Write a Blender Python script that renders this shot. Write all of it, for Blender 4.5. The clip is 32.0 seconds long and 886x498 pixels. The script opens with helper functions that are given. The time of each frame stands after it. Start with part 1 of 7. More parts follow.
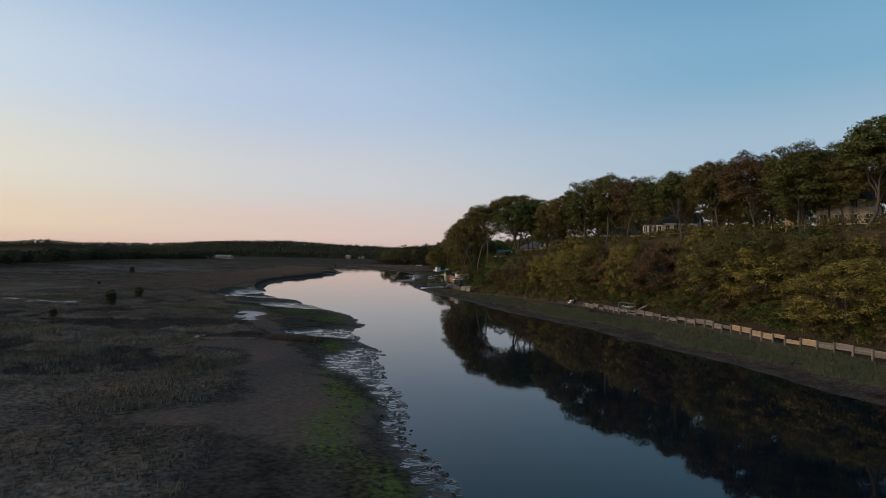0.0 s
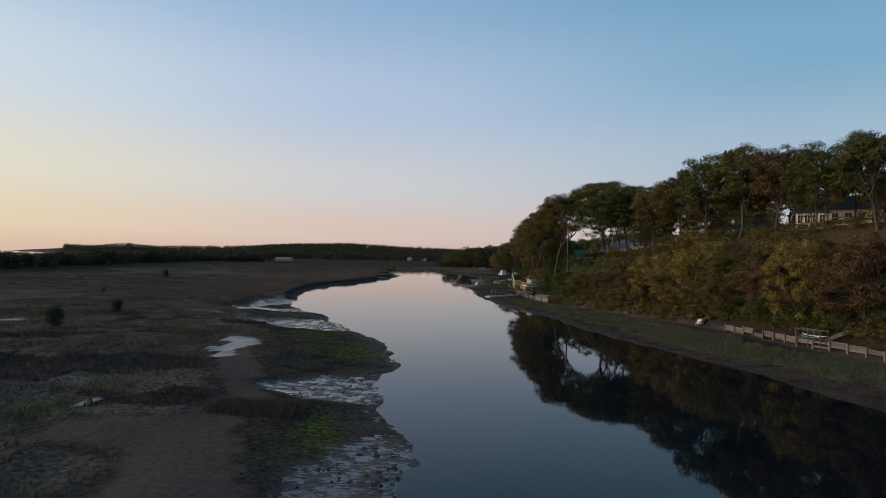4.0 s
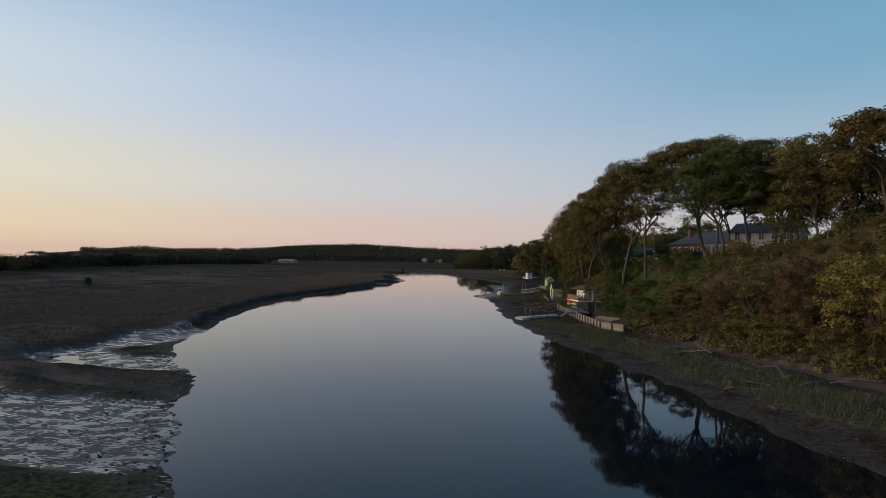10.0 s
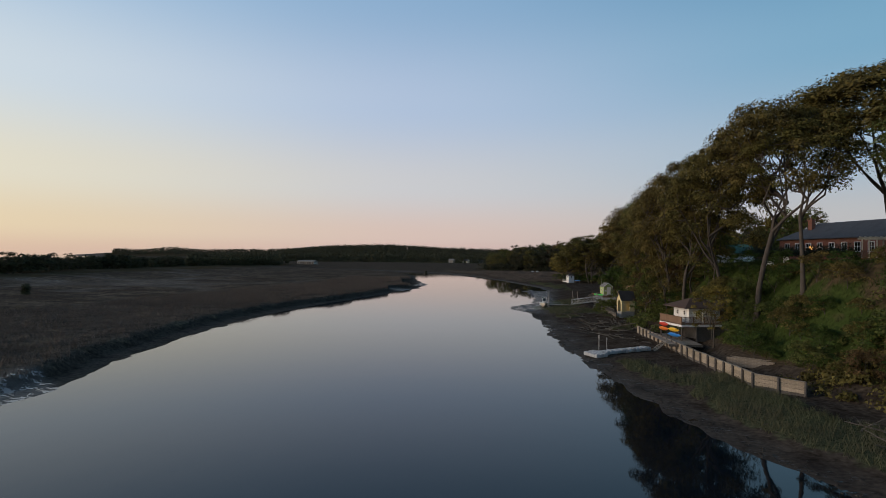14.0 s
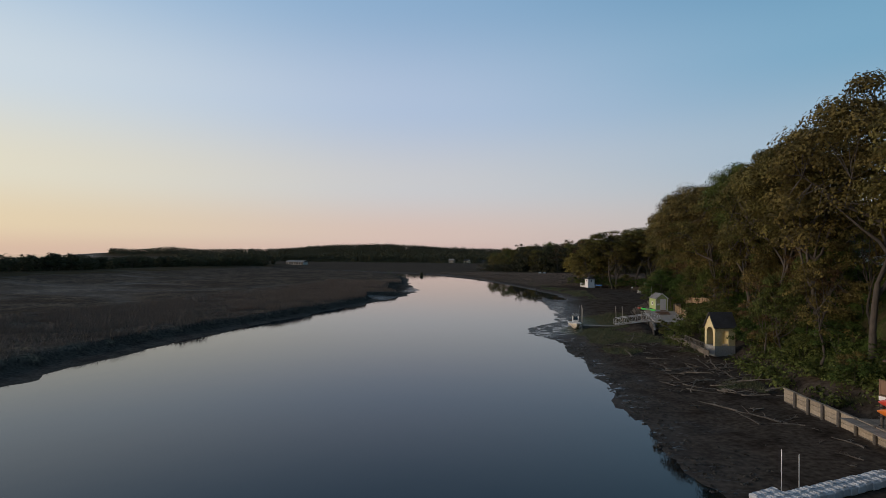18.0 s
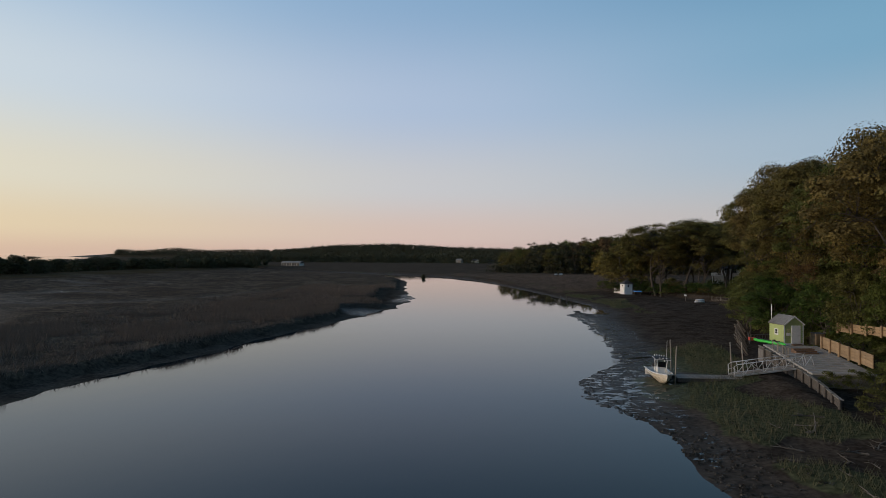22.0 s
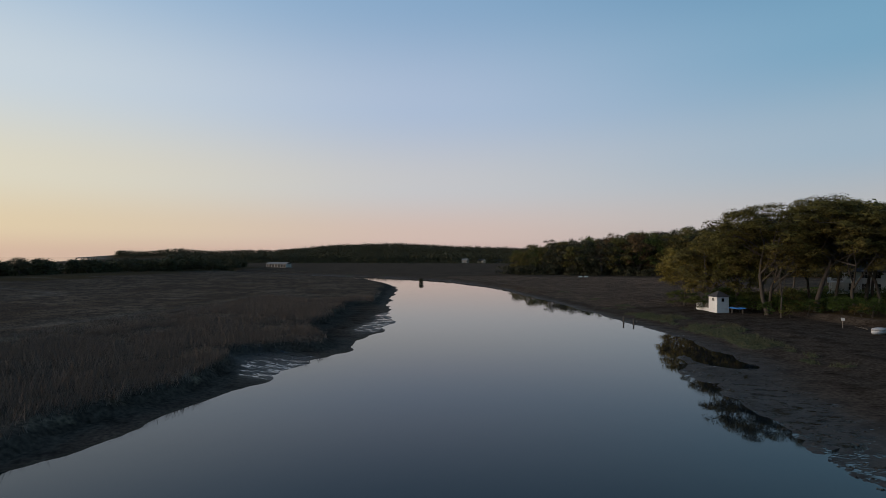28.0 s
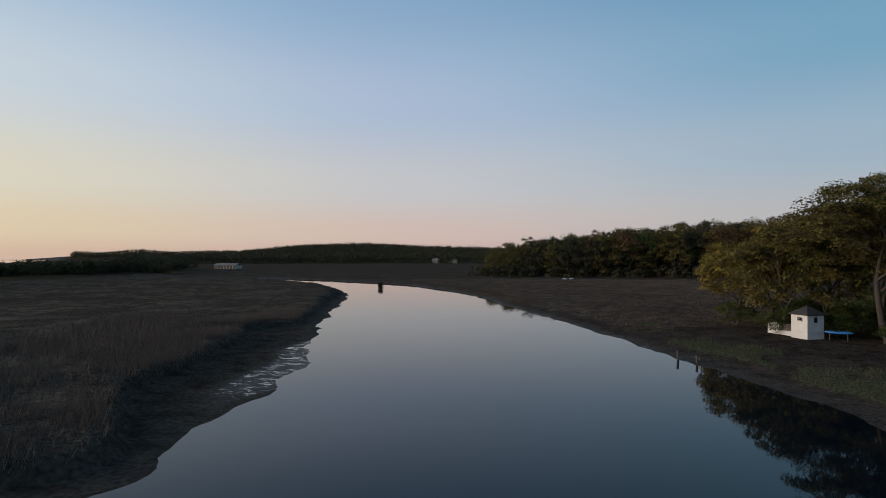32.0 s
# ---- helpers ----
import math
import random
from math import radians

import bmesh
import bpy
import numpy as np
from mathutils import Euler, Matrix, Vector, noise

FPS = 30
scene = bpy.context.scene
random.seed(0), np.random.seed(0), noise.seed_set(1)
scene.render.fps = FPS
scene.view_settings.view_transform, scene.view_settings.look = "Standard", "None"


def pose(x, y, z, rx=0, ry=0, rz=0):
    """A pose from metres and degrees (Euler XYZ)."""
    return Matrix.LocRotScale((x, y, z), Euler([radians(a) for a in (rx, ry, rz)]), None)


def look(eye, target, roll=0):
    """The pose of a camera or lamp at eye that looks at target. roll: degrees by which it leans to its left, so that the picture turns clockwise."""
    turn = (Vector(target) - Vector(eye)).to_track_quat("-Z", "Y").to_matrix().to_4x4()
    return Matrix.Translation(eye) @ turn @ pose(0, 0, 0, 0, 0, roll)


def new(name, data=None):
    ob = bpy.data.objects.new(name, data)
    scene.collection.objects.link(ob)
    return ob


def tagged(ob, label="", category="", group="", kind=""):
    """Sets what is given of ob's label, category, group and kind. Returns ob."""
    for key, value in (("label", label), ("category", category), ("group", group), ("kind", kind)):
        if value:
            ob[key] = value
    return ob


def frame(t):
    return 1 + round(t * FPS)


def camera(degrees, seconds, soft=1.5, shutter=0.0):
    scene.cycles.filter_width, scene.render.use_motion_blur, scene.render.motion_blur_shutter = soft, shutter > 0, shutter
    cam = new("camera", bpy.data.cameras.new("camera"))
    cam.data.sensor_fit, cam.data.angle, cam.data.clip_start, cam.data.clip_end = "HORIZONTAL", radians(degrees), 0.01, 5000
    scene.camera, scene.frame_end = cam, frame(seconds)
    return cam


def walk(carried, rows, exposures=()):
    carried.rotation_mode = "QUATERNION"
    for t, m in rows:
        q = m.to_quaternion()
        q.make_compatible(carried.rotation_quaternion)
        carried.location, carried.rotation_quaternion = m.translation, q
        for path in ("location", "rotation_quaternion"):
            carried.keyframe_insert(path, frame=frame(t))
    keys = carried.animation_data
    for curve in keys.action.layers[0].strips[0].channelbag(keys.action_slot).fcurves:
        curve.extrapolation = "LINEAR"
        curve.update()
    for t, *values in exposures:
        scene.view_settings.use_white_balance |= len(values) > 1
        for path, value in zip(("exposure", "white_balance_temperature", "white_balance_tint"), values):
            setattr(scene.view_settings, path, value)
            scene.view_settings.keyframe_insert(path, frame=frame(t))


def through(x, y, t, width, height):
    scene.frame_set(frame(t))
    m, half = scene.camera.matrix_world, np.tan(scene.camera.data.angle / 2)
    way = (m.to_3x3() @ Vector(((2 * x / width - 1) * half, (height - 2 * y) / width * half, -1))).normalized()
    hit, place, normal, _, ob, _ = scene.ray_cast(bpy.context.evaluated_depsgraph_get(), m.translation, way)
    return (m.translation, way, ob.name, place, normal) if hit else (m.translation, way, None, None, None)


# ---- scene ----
cam = camera(74.0, 32.0, soft=0.6)
ROWS = [  # seconds, x, y, z, yaw, pitch, roll
    (0.0, 0.16, 0.63, 10.89, -0.77, 0.68, -1.25),
    (0.5, 0.25, 4.81, 10.85, 1.51, 0.69, -1.24),
    (1.0, 0.16, 8.95, 10.82, 4.03, 0.71, -1.23),
    (1.5, 0.00, 13.07, 10.79, 5.29, 0.72, -1.20),
    (2.0, -0.19, 17.23, 10.76, 5.34, 0.73, -1.21),
    (2.5, -0.40, 21.45, 10.74, 5.35, 0.74, -1.17),
    (3.0, -0.59, 25.71, 10.72, 5.37, 0.75, -1.17),
    (3.5, -0.84, 30.00, 10.70, 5.35, 0.76, -1.15),
    (5.5, -1.78, 47.47, 10.65, 5.34, 0.80, -1.05),
    (6.0, -2.03, 51.95, 10.64, 5.33, 0.80, -1.02),
    (6.5, -2.26, 56.46, 10.63, 5.35, 0.81, -1.01),
    (7.0, -2.50, 61.02, 10.63, 5.35, 0.81, -1.03),
    (7.5, -2.77, 65.59, 10.63, 5.36, 0.82, -0.96),
    (8.0, -3.08, 70.17, 10.63, 5.36, 0.82, -0.93),
    (8.5, -3.39, 74.74, 10.63, 5.44, 0.83, -0.93),
    (9.0, -3.65, 79.34, 10.63, 5.63, 0.83, -0.85),
    (9.5, -4.03, 83.92, 10.64, 6.13, 0.83, -0.86),
    (10.0, -4.40, 88.44, 10.64, 7.03, 0.84, -0.83),
    (10.5, -4.87, 92.92, 10.65, 7.83, 0.84, -0.83),
    (11.0, -5.37, 97.43, 10.66, 8.42, 0.84, -0.80),
    (11.5, -5.92, 101.93, 10.66, 8.85, 0.84, -0.79),
    (12.0, -6.50, 106.44, 10.67, 9.20, 0.84, -0.78),
    (12.5, -7.05, 110.98, 10.69, 9.52, 0.84, -0.75),
    (13.0, -7.68, 115.58, 10.70, 9.71, 0.84, -0.68),
    (13.5, -8.25, 120.21, 10.71, 9.70, 0.84, -0.68),
    (14.0, -8.81, 124.87, 10.72, 9.72, 0.84, -0.65),
    (14.5, -9.39, 129.63, 10.74, 9.72, 0.84, -0.63),
    (16.5, -11.64, 149.26, 10.80, 9.80, 0.84, -0.70),
    (17.0, -12.26, 154.02, 10.81, 9.81, 0.83, -0.68),
    (17.5, -12.87, 158.87, 10.83, 9.80, 0.83, -0.69),
    (18.0, -13.42, 163.74, 10.85, 9.81, 0.83, -0.64),
    (18.5, -13.99, 168.60, 10.86, 9.83, 0.83, -0.60),
    (19.0, -14.59, 173.42, 10.88, 9.84, 0.83, -0.60),
    (19.5, -15.17, 178.25, 10.89, 9.87, 0.82, -0.60),
    (20.0, -15.77, 183.16, 10.91, 9.98, 0.82, -0.56),
    (20.5, -16.37, 188.04, 10.92, 10.07, 0.82, -0.53),
    (21.0, -16.95, 192.90, 10.94, 10.14, 0.82, -0.48),
    (21.5, -17.56, 197.65, 10.95, 10.34, 0.81, -0.44),
    (22.0, -18.14, 202.31, 10.97, 10.62, 0.81, -0.41),
    (22.5, -18.82, 207.06, 10.98, 10.82, 0.81, -0.40),
    (23.0, -19.54, 211.78, 10.99, 10.84, 0.80, -0.38),
    (23.5, -20.20, 216.50, 11.00, 10.84, 0.80, -0.35),
    (24.0, -20.90, 221.16, 11.01, 10.84, 0.80, -0.35),
    (24.5, -21.54, 225.77, 11.02, 10.86, 0.80, -0.33),
    (25.0, -22.25, 230.38, 11.03, 10.86, 0.79, -0.32),
    (25.5, -22.94, 235.02, 11.03, 10.85, 0.79, -0.27),
    (27.5, -26.06, 253.56, 11.04, 11.21, 0.79, -0.17),
    (28.0, -26.81, 258.16, 11.04, 11.20, 0.78, -0.15),
    (28.5, -27.58, 262.77, 11.04, 11.20, 0.78, -0.11),
    (29.0, -28.31, 267.43, 11.04, 11.21, 0.78, -0.09),
    (29.5, -29.02, 272.13, 11.03, 11.20, 0.78, -0.08),
    (30.0, -29.70, 276.87, 11.02, 11.21, 0.78, -0.07),
    (30.5, -30.38, 281.77, 11.01, 11.21, 0.78, -0.04),
    (31.0, -30.93, 286.67, 11.00, 10.93, 0.78, -0.02),
    (31.5, -31.37, 291.69, 10.98, 9.04, 0.78, 0.03),
    (32.0, -31.65, 296.80, 10.97, 8.40, 0.78, 0.05),
]
walk(cam, [(t, pose(x, y, z, 90 + pitch, roll, yaw)) for t, x, y, z, yaw, pitch, roll in ROWS],
     exposures=[(0, 0.06), (6, 0.02), (13, 0.0), (20, -0.04), (26, -0.09), (32, -0.11)])

# ---- light ----
world = bpy.data.worlds.new("dusk_sky")
scene.world = world
world.use_nodes = True
SUN_AZ = radians(80)          # the sun has gone down to the left of the flight


def sky_nodes():
    nt = world.node_tree
    nt.nodes.clear()
    n, l = nt.nodes.new, nt.links.new
    out, bg = n("ShaderNodeOutputWorld"), n("ShaderNodeBackground")
    co, sep = n("ShaderNodeTexCoord"), n("ShaderNodeSeparateXYZ")
    l(co.outputs["Generated"], sep.inputs[0])
    dot = n("ShaderNodeVectorMath")
    dot.operation = "DOT_PRODUCT"
    dot.inputs[1].default_value = (-math.sin(SUN_AZ), math.cos(SUN_AZ), 0)
    l(co.outputs["Generated"], dot.inputs[0])

    def ramp(stops):
        r = n("ShaderNodeValToRGB")
        r.color_ramp.interpolation = "EASE"
        e = r.color_ramp.elements
        while len(e) < len(stops):
            e.new(0.5)
        for k, (p, c) in zip(e, stops):
            k.position, k.color = p, (*[(v / 255) ** 2.2 for v in c], 1)
        l(sep.outputs["Z"], r.inputs[0])
        return r.outputs[0]
    warm = ramp([(0.0, (216, 190, 168)), (0.045, (227, 211, 178)), (0.12, (228, 222, 200)), (0.25, (210, 222, 229)), (0.42, (168, 198, 226)), (0.7, (96, 130, 166)), (1.0, (66, 95, 132))])
    mid = ramp([(0.0, (208, 178, 172)), (0.035, (214, 192, 184)), (0.12, (202, 203, 208)), (0.25, (176, 194, 220)), (0.42, (140, 174, 208)), (0.7, (80, 113, 150)), (1.0, (58, 86, 122))])
    cool = ramp([(0.0, (176, 168, 172)), (0.06, (186, 188, 192)), (0.16, (160, 184, 204)), (0.30, (122, 168, 198)), (0.45, (96, 148, 184)), (0.7, (74, 104, 134)), (1.0, (60, 82, 110))])

    def mix(a, b, lo, hi):
        m, x = n("ShaderNodeMapRange"), n("ShaderNodeMix")
        m.interpolation_type = "SMOOTHSTEP"
        m.inputs["From Min"].default_value, m.inputs["From Max"].default_value = lo, hi
        l(dot.outputs["Value"], m.inputs["Value"])
        x.data_type = "RGBA"
        l(m.outputs["Result"], x.inputs["Factor"])
        l(a, x.inputs["A"])
        l(b, x.inputs["B"])
        return x.outputs["Result"]
    low = mix(cool, mid, -0.35, 0.45)
    full = mix(low, warm, 0.35, 1.0)
    sky = n("ShaderNodeTexSky")
    sky.sky_type, sky.sun_disc, sky.sun_elevation, sky.sun_rotation = "NISHITA", False, radians(1.5), -SUN_AZ
    dim = n("ShaderNodeMix")
    dim.data_type, dim.blend_type = "RGBA", "ADD"
    dim.inputs["Factor"].default_value = 0.015
    l(full, dim.inputs["A"])
    l(sky.outputs[0], dim.inputs["B"])
    l(dim.outputs["Result"], bg.inputs["Color"])
    bg.inputs["Strength"].default_value = 0.95
    l(bg.outputs[0], out.inputs["Surface"])


sky_nodes()
sun = new("sun", bpy.data.lights.new("sun", "SUN"))
sun.data.energy, sun.data.angle, sun.data.color = 1.9, radians(24), (1.0, 0.79, 0.60)
sun.matrix_world = look((0, 0, 0), (math.sin(SUN_AZ + 0.5) * 1.0, -math.cos(SUN_AZ + 0.5), -0.22))


# ---- materials ----
class Nodes:
    """Short hand for a node material."""

    def __init__(self, name):
        self.mat = bpy.data.materials.new(name)
        self.mat.use_nodes = True
        self.t = self.mat.node_tree
        self.t.nodes.clear()
        self.out = self.add("ShaderNodeOutputMaterial")
        self.bsdf = self.add("ShaderNodeBsdfPrincipled")
        self.link(self.bsdf.outputs[0], self.out.inputs["Surface"])

    def add(self, kind, **inputs):
        node = self.t.nodes.new(kind)
        for k, v in inputs.items():
            node.inputs[k].default_value = v
        return node

    def link(self, a, b):
        self.t.links.new(a, b)

    def noise(self, scale, detail=4, coords="Object", stretch=None):
        co = self.add("ShaderNodeTexCoord")
        src = co.outputs[coords]
        if stretch:
            mp = self.add("ShaderNodeMapping")
            mp.inputs["Scale"].default_value = stretch
            self.link(src, mp.inputs["Vector"])
            src = mp.outputs[0]
        nz = self.add("ShaderNodeTexNoise", Scale=scale, Detail=detail)
        self.link(src, nz.inputs["Vector"])
        return nz.outputs["Fac"]

    def span(self, value, a, b, c=0.0, d=1.0):
        m = self.add("ShaderNodeMapRange")
        for k, v in zip(("From Min", "From Max", "To Min", "To Max"), (a, b, c, d)):
            m.inputs[k].default_value = v
        self.link(value, m.inputs["Value"])
        return m.outputs[0]

    def mix(self, fac, a, b, blend="MIX"):
        m = self.add("ShaderNodeMix")
        m.data_type, m.blend_type = "RGBA", blend
        for sock, v in (("Factor", fac), ("A", a), ("B", b)):
            if isinstance(v, (int, float)):
                m.inputs[sock].default_value = v
            elif isinstance(v, tuple):
                m.inputs[sock].default_value = (*v, 1)
            else:
                self.link(v, m.inputs[sock])
        return m.outputs["Result"]

    def math(self, op, a, b):
        m = self.add("ShaderNodeMath")
        m.operation = op
        for i, v in enumerate((a, b)):
            if isinstance(v, (int, float)):
                m.inputs[i].default_value = v
            else:
                self.link(v, m.inputs[i])
        return m.outputs[0]

    def bump(self, height, strength, distance):
        b = self.add("ShaderNodeBump", Strength=strength, Distance=distance)
        self.link(height, b.inputs["Height"])
        self.link(b.outputs[0], self.bsdf.inputs["Normal"])

    def attr(self, name):
        a = self.add("ShaderNodeAttribute")
        a.attribute_name = name
        return a.outputs["Fac"]

    def rnd(self):
        return self.add("ShaderNodeObjectInfo").outputs["Random"]

    def island(self):
        return self.add("ShaderNodeNewGeometry").outputs["Random Per Island"]


def surface(name, a, b, scale=6.0, rough=0.7, metal=0.0, bump=0.3, dist=0.01, stretch=None, stain=(0.6, 0.55, 0.5), stain_scale=0.7, vary=0.0):
    """Grain between a and b, larger stains over it, and relief."""
    s = Nodes(name)
    grain = s.noise(scale, 6, stretch=stretch)
    col = s.mix(s.span(grain, 0.3, 0.7), a, b)
    col = s.mix(s.span(s.noise(stain_scale, 3), 0.48, 0.75, 0, 0.7), col, s.mix(1.0, col, stain, "MULTIPLY"))
    if vary:
        col = s.mix(1.0, col, s.mix(s.rnd(), (1 - vary,) * 3, (1 + vary,) * 3), "MULTIPLY")
    s.link(col, s.bsdf.inputs["Base Color"])
    s.link(s.span(grain, 0.2, 0.8, max(0.02, rough - 0.12), min(1, rough + 0.12)), s.bsdf.inputs["Roughness"])
    s.bsdf.inputs["Metallic"].default_value = metal
    if bump:
        s.bump(grain, bump, dist)
    return s.mat


def leafy(name, a, b, c, through=0.25):
    """Sprays of small leaves: a to b by spray, towards c by tree."""
    s = Nodes(name)
    col = s.mix(s.span(s.island(), 0.0, 1.0, 0.25, 0.75), a, b)
    col = s.mix(s.span(s.rnd(), 0.0, 1.0, 0.0, 0.6), col, c)
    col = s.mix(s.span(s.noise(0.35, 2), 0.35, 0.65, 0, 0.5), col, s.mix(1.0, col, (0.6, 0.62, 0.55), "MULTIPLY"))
    # light and shade of the leaf clumps, painted into the colour by noise
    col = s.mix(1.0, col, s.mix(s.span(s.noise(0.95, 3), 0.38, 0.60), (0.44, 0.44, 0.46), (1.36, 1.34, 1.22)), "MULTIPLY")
    s.link(col, s.bsdf.inputs["Base Color"])
    s.bsdf.inputs["Roughness"].default_value = 0.75
    s.bsdf.inputs["Specular IOR Level"].default_value = 0.15
    tr, mx = s.add("ShaderNodeBsdfTranslucent"), s.add("ShaderNodeMixShader")
    s.link(col, tr.inputs["Color"])
    mx.inputs[0].default_value = through
    s.link(s.bsdf.outputs[0], mx.inputs[1])
    s.link(tr.outputs[0], mx.inputs[2])
    s.link(mx.outputs[0], s.out.inputs["Surface"])
    return s.mat


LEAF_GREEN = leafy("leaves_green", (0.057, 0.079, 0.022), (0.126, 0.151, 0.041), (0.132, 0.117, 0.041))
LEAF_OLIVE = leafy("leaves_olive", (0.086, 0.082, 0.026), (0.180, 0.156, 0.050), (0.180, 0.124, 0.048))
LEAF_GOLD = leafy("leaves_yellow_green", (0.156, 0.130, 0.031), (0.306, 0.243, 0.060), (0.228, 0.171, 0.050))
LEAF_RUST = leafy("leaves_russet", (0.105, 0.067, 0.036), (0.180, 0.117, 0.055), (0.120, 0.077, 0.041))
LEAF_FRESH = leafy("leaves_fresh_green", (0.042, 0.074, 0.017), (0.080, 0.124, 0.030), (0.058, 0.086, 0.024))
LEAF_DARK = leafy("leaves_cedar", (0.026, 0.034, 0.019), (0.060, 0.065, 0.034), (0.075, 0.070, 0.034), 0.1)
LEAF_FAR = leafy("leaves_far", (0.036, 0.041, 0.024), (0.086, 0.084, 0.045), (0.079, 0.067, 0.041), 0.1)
BARK = surface("bark", (0.042, 0.035, 0.029), (0.090, 0.075, 0.062), 9, 0.9, bump=0.6, dist=0.03, stretch=(1, 1, 0.25))
GREY_WOOD = surface("weathered_wood", (0.17, 0.15, 0.125), (0.30, 0.27, 0.23), 7, 0.85, bump=0.4, stretch=(1, 0.2, 1), vary=0.25)
PALE_WOOD = surface("bleached_plank", (0.21, 0.172, 0.128), (0.35, 0.295, 0.225), 7, 0.85, bump=0.4, stretch=(1, 0.2, 1), vary=0.2, stain=(0.45, 0.42, 0.36))
DRIFT = surface("driftwood", (0.060, 0.052, 0.044), (0.185, 0.165, 0.14), 6, 0.9, bump=0.4, vary=0.35)
WALL_WOOD = surface("dull_wall_timber", (0.11, 0.092, 0.073), (0.21, 0.18, 0.145), 7, 0.9, bump=0.4, stretch=(1, 0.2, 1), vary=0.3)
TAN_WOOD = surface("tan_timber", (0.24, 0.16, 0.09), (0.38, 0.27, 0.155), 6, 0.75, stretch=(1, 0.2, 1), vary=0.15)
BROWN_WOOD = surface("brown_stained_wood", (0.15, 0.085, 0.05), (0.23, 0.14, 0.085), 8, 0.7, stretch=(1, 1, 0.2), vary=0.15)
PILE_WOOD = surface("dark_piling", (0.05, 0.045, 0.04), (0.12, 0.105, 0.09), 8, 0.85, bump=0.5)
WHITE = surface("white_paint", (0.72, 0.71, 0.69), (0.82, 0.81, 0.79), 5, 0.6, bump=0.1, stain=(0.82, 0.8, 0.76))
CREAM = surface("cream_paint", (0.62, 0.55, 0.44), (0.72, 0.65, 0.52), 5, 0.65, bump=0.1, stain=(0.85, 0.8, 0.72))
PINKISH = surface("pale_siding", (0.60, 0.54, 0.49), (0.70, 0.64, 0.58), 5, 0.65, bump=0.1, stain=(0.85, 0.82, 0.78))
YELLOW = surface("pale_yellow_paint", (0.60, 0.50, 0.26), (0.72, 0.62, 0.36), 4, 0.7, bump=0.2, stain=(0.75, 0.68, 0.55))
LIME = surface("lime_green_paint", (0.33, 0.40, 0.16), (0.41, 0.48, 0.21), 5, 0.6, bump=0.1, stain=(0.85, 0.85, 0.7))
BRICK = surface("red_brick", (0.17, 0.065, 0.042), (0.25, 0.11, 0.07), 3, 0.85)
SLATE = surface("dark_shingle", (0.035, 0.036, 0.04), (0.075, 0.075, 0.08), 4, 0.8, bump=0.5, dist=0.02, stretch=(1, 1, 5), vary=0.2)
GREY_ROOF = surface("grey_shingle", (0.13, 0.13, 0.13), (0.22, 0.22, 0.215), 4, 0.85, bump=0.5, dist=0.02, vary=0.2)
BROWN_ROOF = surface("brown_shingle", (0.045, 0.028, 0.022), (0.085, 0.055, 0.042), 4, 0.85, bump=0.5, dist=0.02, vary=0.2)
GREEN_ROOF = surface("green_roof", (0.04, 0.11, 0.07), (0.06, 0.15, 0.10), 4, 0.7)
ALU = surface("aluminium", (0.55, 0.56, 0.57), (0.68, 0.69, 0.70), 8, 0.4, 0.6, bump=0.05)
DOCK_PLASTIC = surface("grey_dock_plastic", (0.34, 0.36, 0.38), (0.46, 0.48, 0.50), 5, 0.6, bump=0.15, stain=(0.6, 0.58, 0.52), vary=0.12)
GELCOAT = surface("white_gelcoat", (0.70, 0.69, 0.66), (0.80, 0.79, 0.76), 3, 0.25, bump=0, stain=(0.85, 0.8, 0.7))
TAN_HULL = surface("tan_gelcoat", (0.58, 0.52, 0.42), (0.66, 0.60, 0.50), 3, 0.3, bump=0, stain=(0.8, 0.75, 0.65))
BLACK = surface("black_canvas", (0.012, 0.012, 0.013), (0.03, 0.03, 0.032), 8, 0.7)
KAYAKS = {k: surface(k + "_kayak_plastic", a, tuple(min(1, v * 1.25 + 0.01) for v in a), 3, 0.4, bump=0.05, stain=(0.8, 0.78, 0.74))
          for k, a in (("orange", (0.62, 0.16, 0.02)), ("red", (0.50, 0.05, 0.03)), ("yellow", (0.66, 0.40, 0.02)), ("blue", (0.02, 0.17, 0.50)), ("green", (0.05, 0.50, 0.06)), ("teal", (0.03, 0.22, 0.20)))}
STONE = surface("grey_stone", (0.16, 0.15, 0.14), (0.30, 0.285, 0.265), 3, 0.9, bump=0.6, dist=0.03, vary=0.25)
CONCRETE = surface("concrete", (0.26, 0.25, 0.23), (0.36, 0.35, 0.325), 5, 0.9, vary=0.12)
TARP = surface("pale_tarp", (0.55, 0.53, 0.50), (0.66, 0.64, 0.61), 3, 0.6, stain=(0.75, 0.72, 0.68))


def glass():
    s = Nodes("window_glass")
    s.bsdf.inputs["Base Color"].default_value = (0.012, 0.014, 0.016, 1)
    s.link(s.span(s.noise(2.0, 2), 0.3, 0.7, 0.03, 0.10), s.bsdf.inputs["Roughness"])
    return s.mat


def lamp_light():
    s = Nodes("lit_lamp")
    s.bsdf.inputs["Base Color"].default_value = (0.8, 0.5, 0.2, 1)
    s.bsdf.inputs["Emission Color"].default_value = (1.0, 0.42, 0.10, 1)
    s.bsdf.inputs["Emission Strength"].default_value = 2.2
    return s.mat


GLASS, LAMP = glass(), lamp_light()


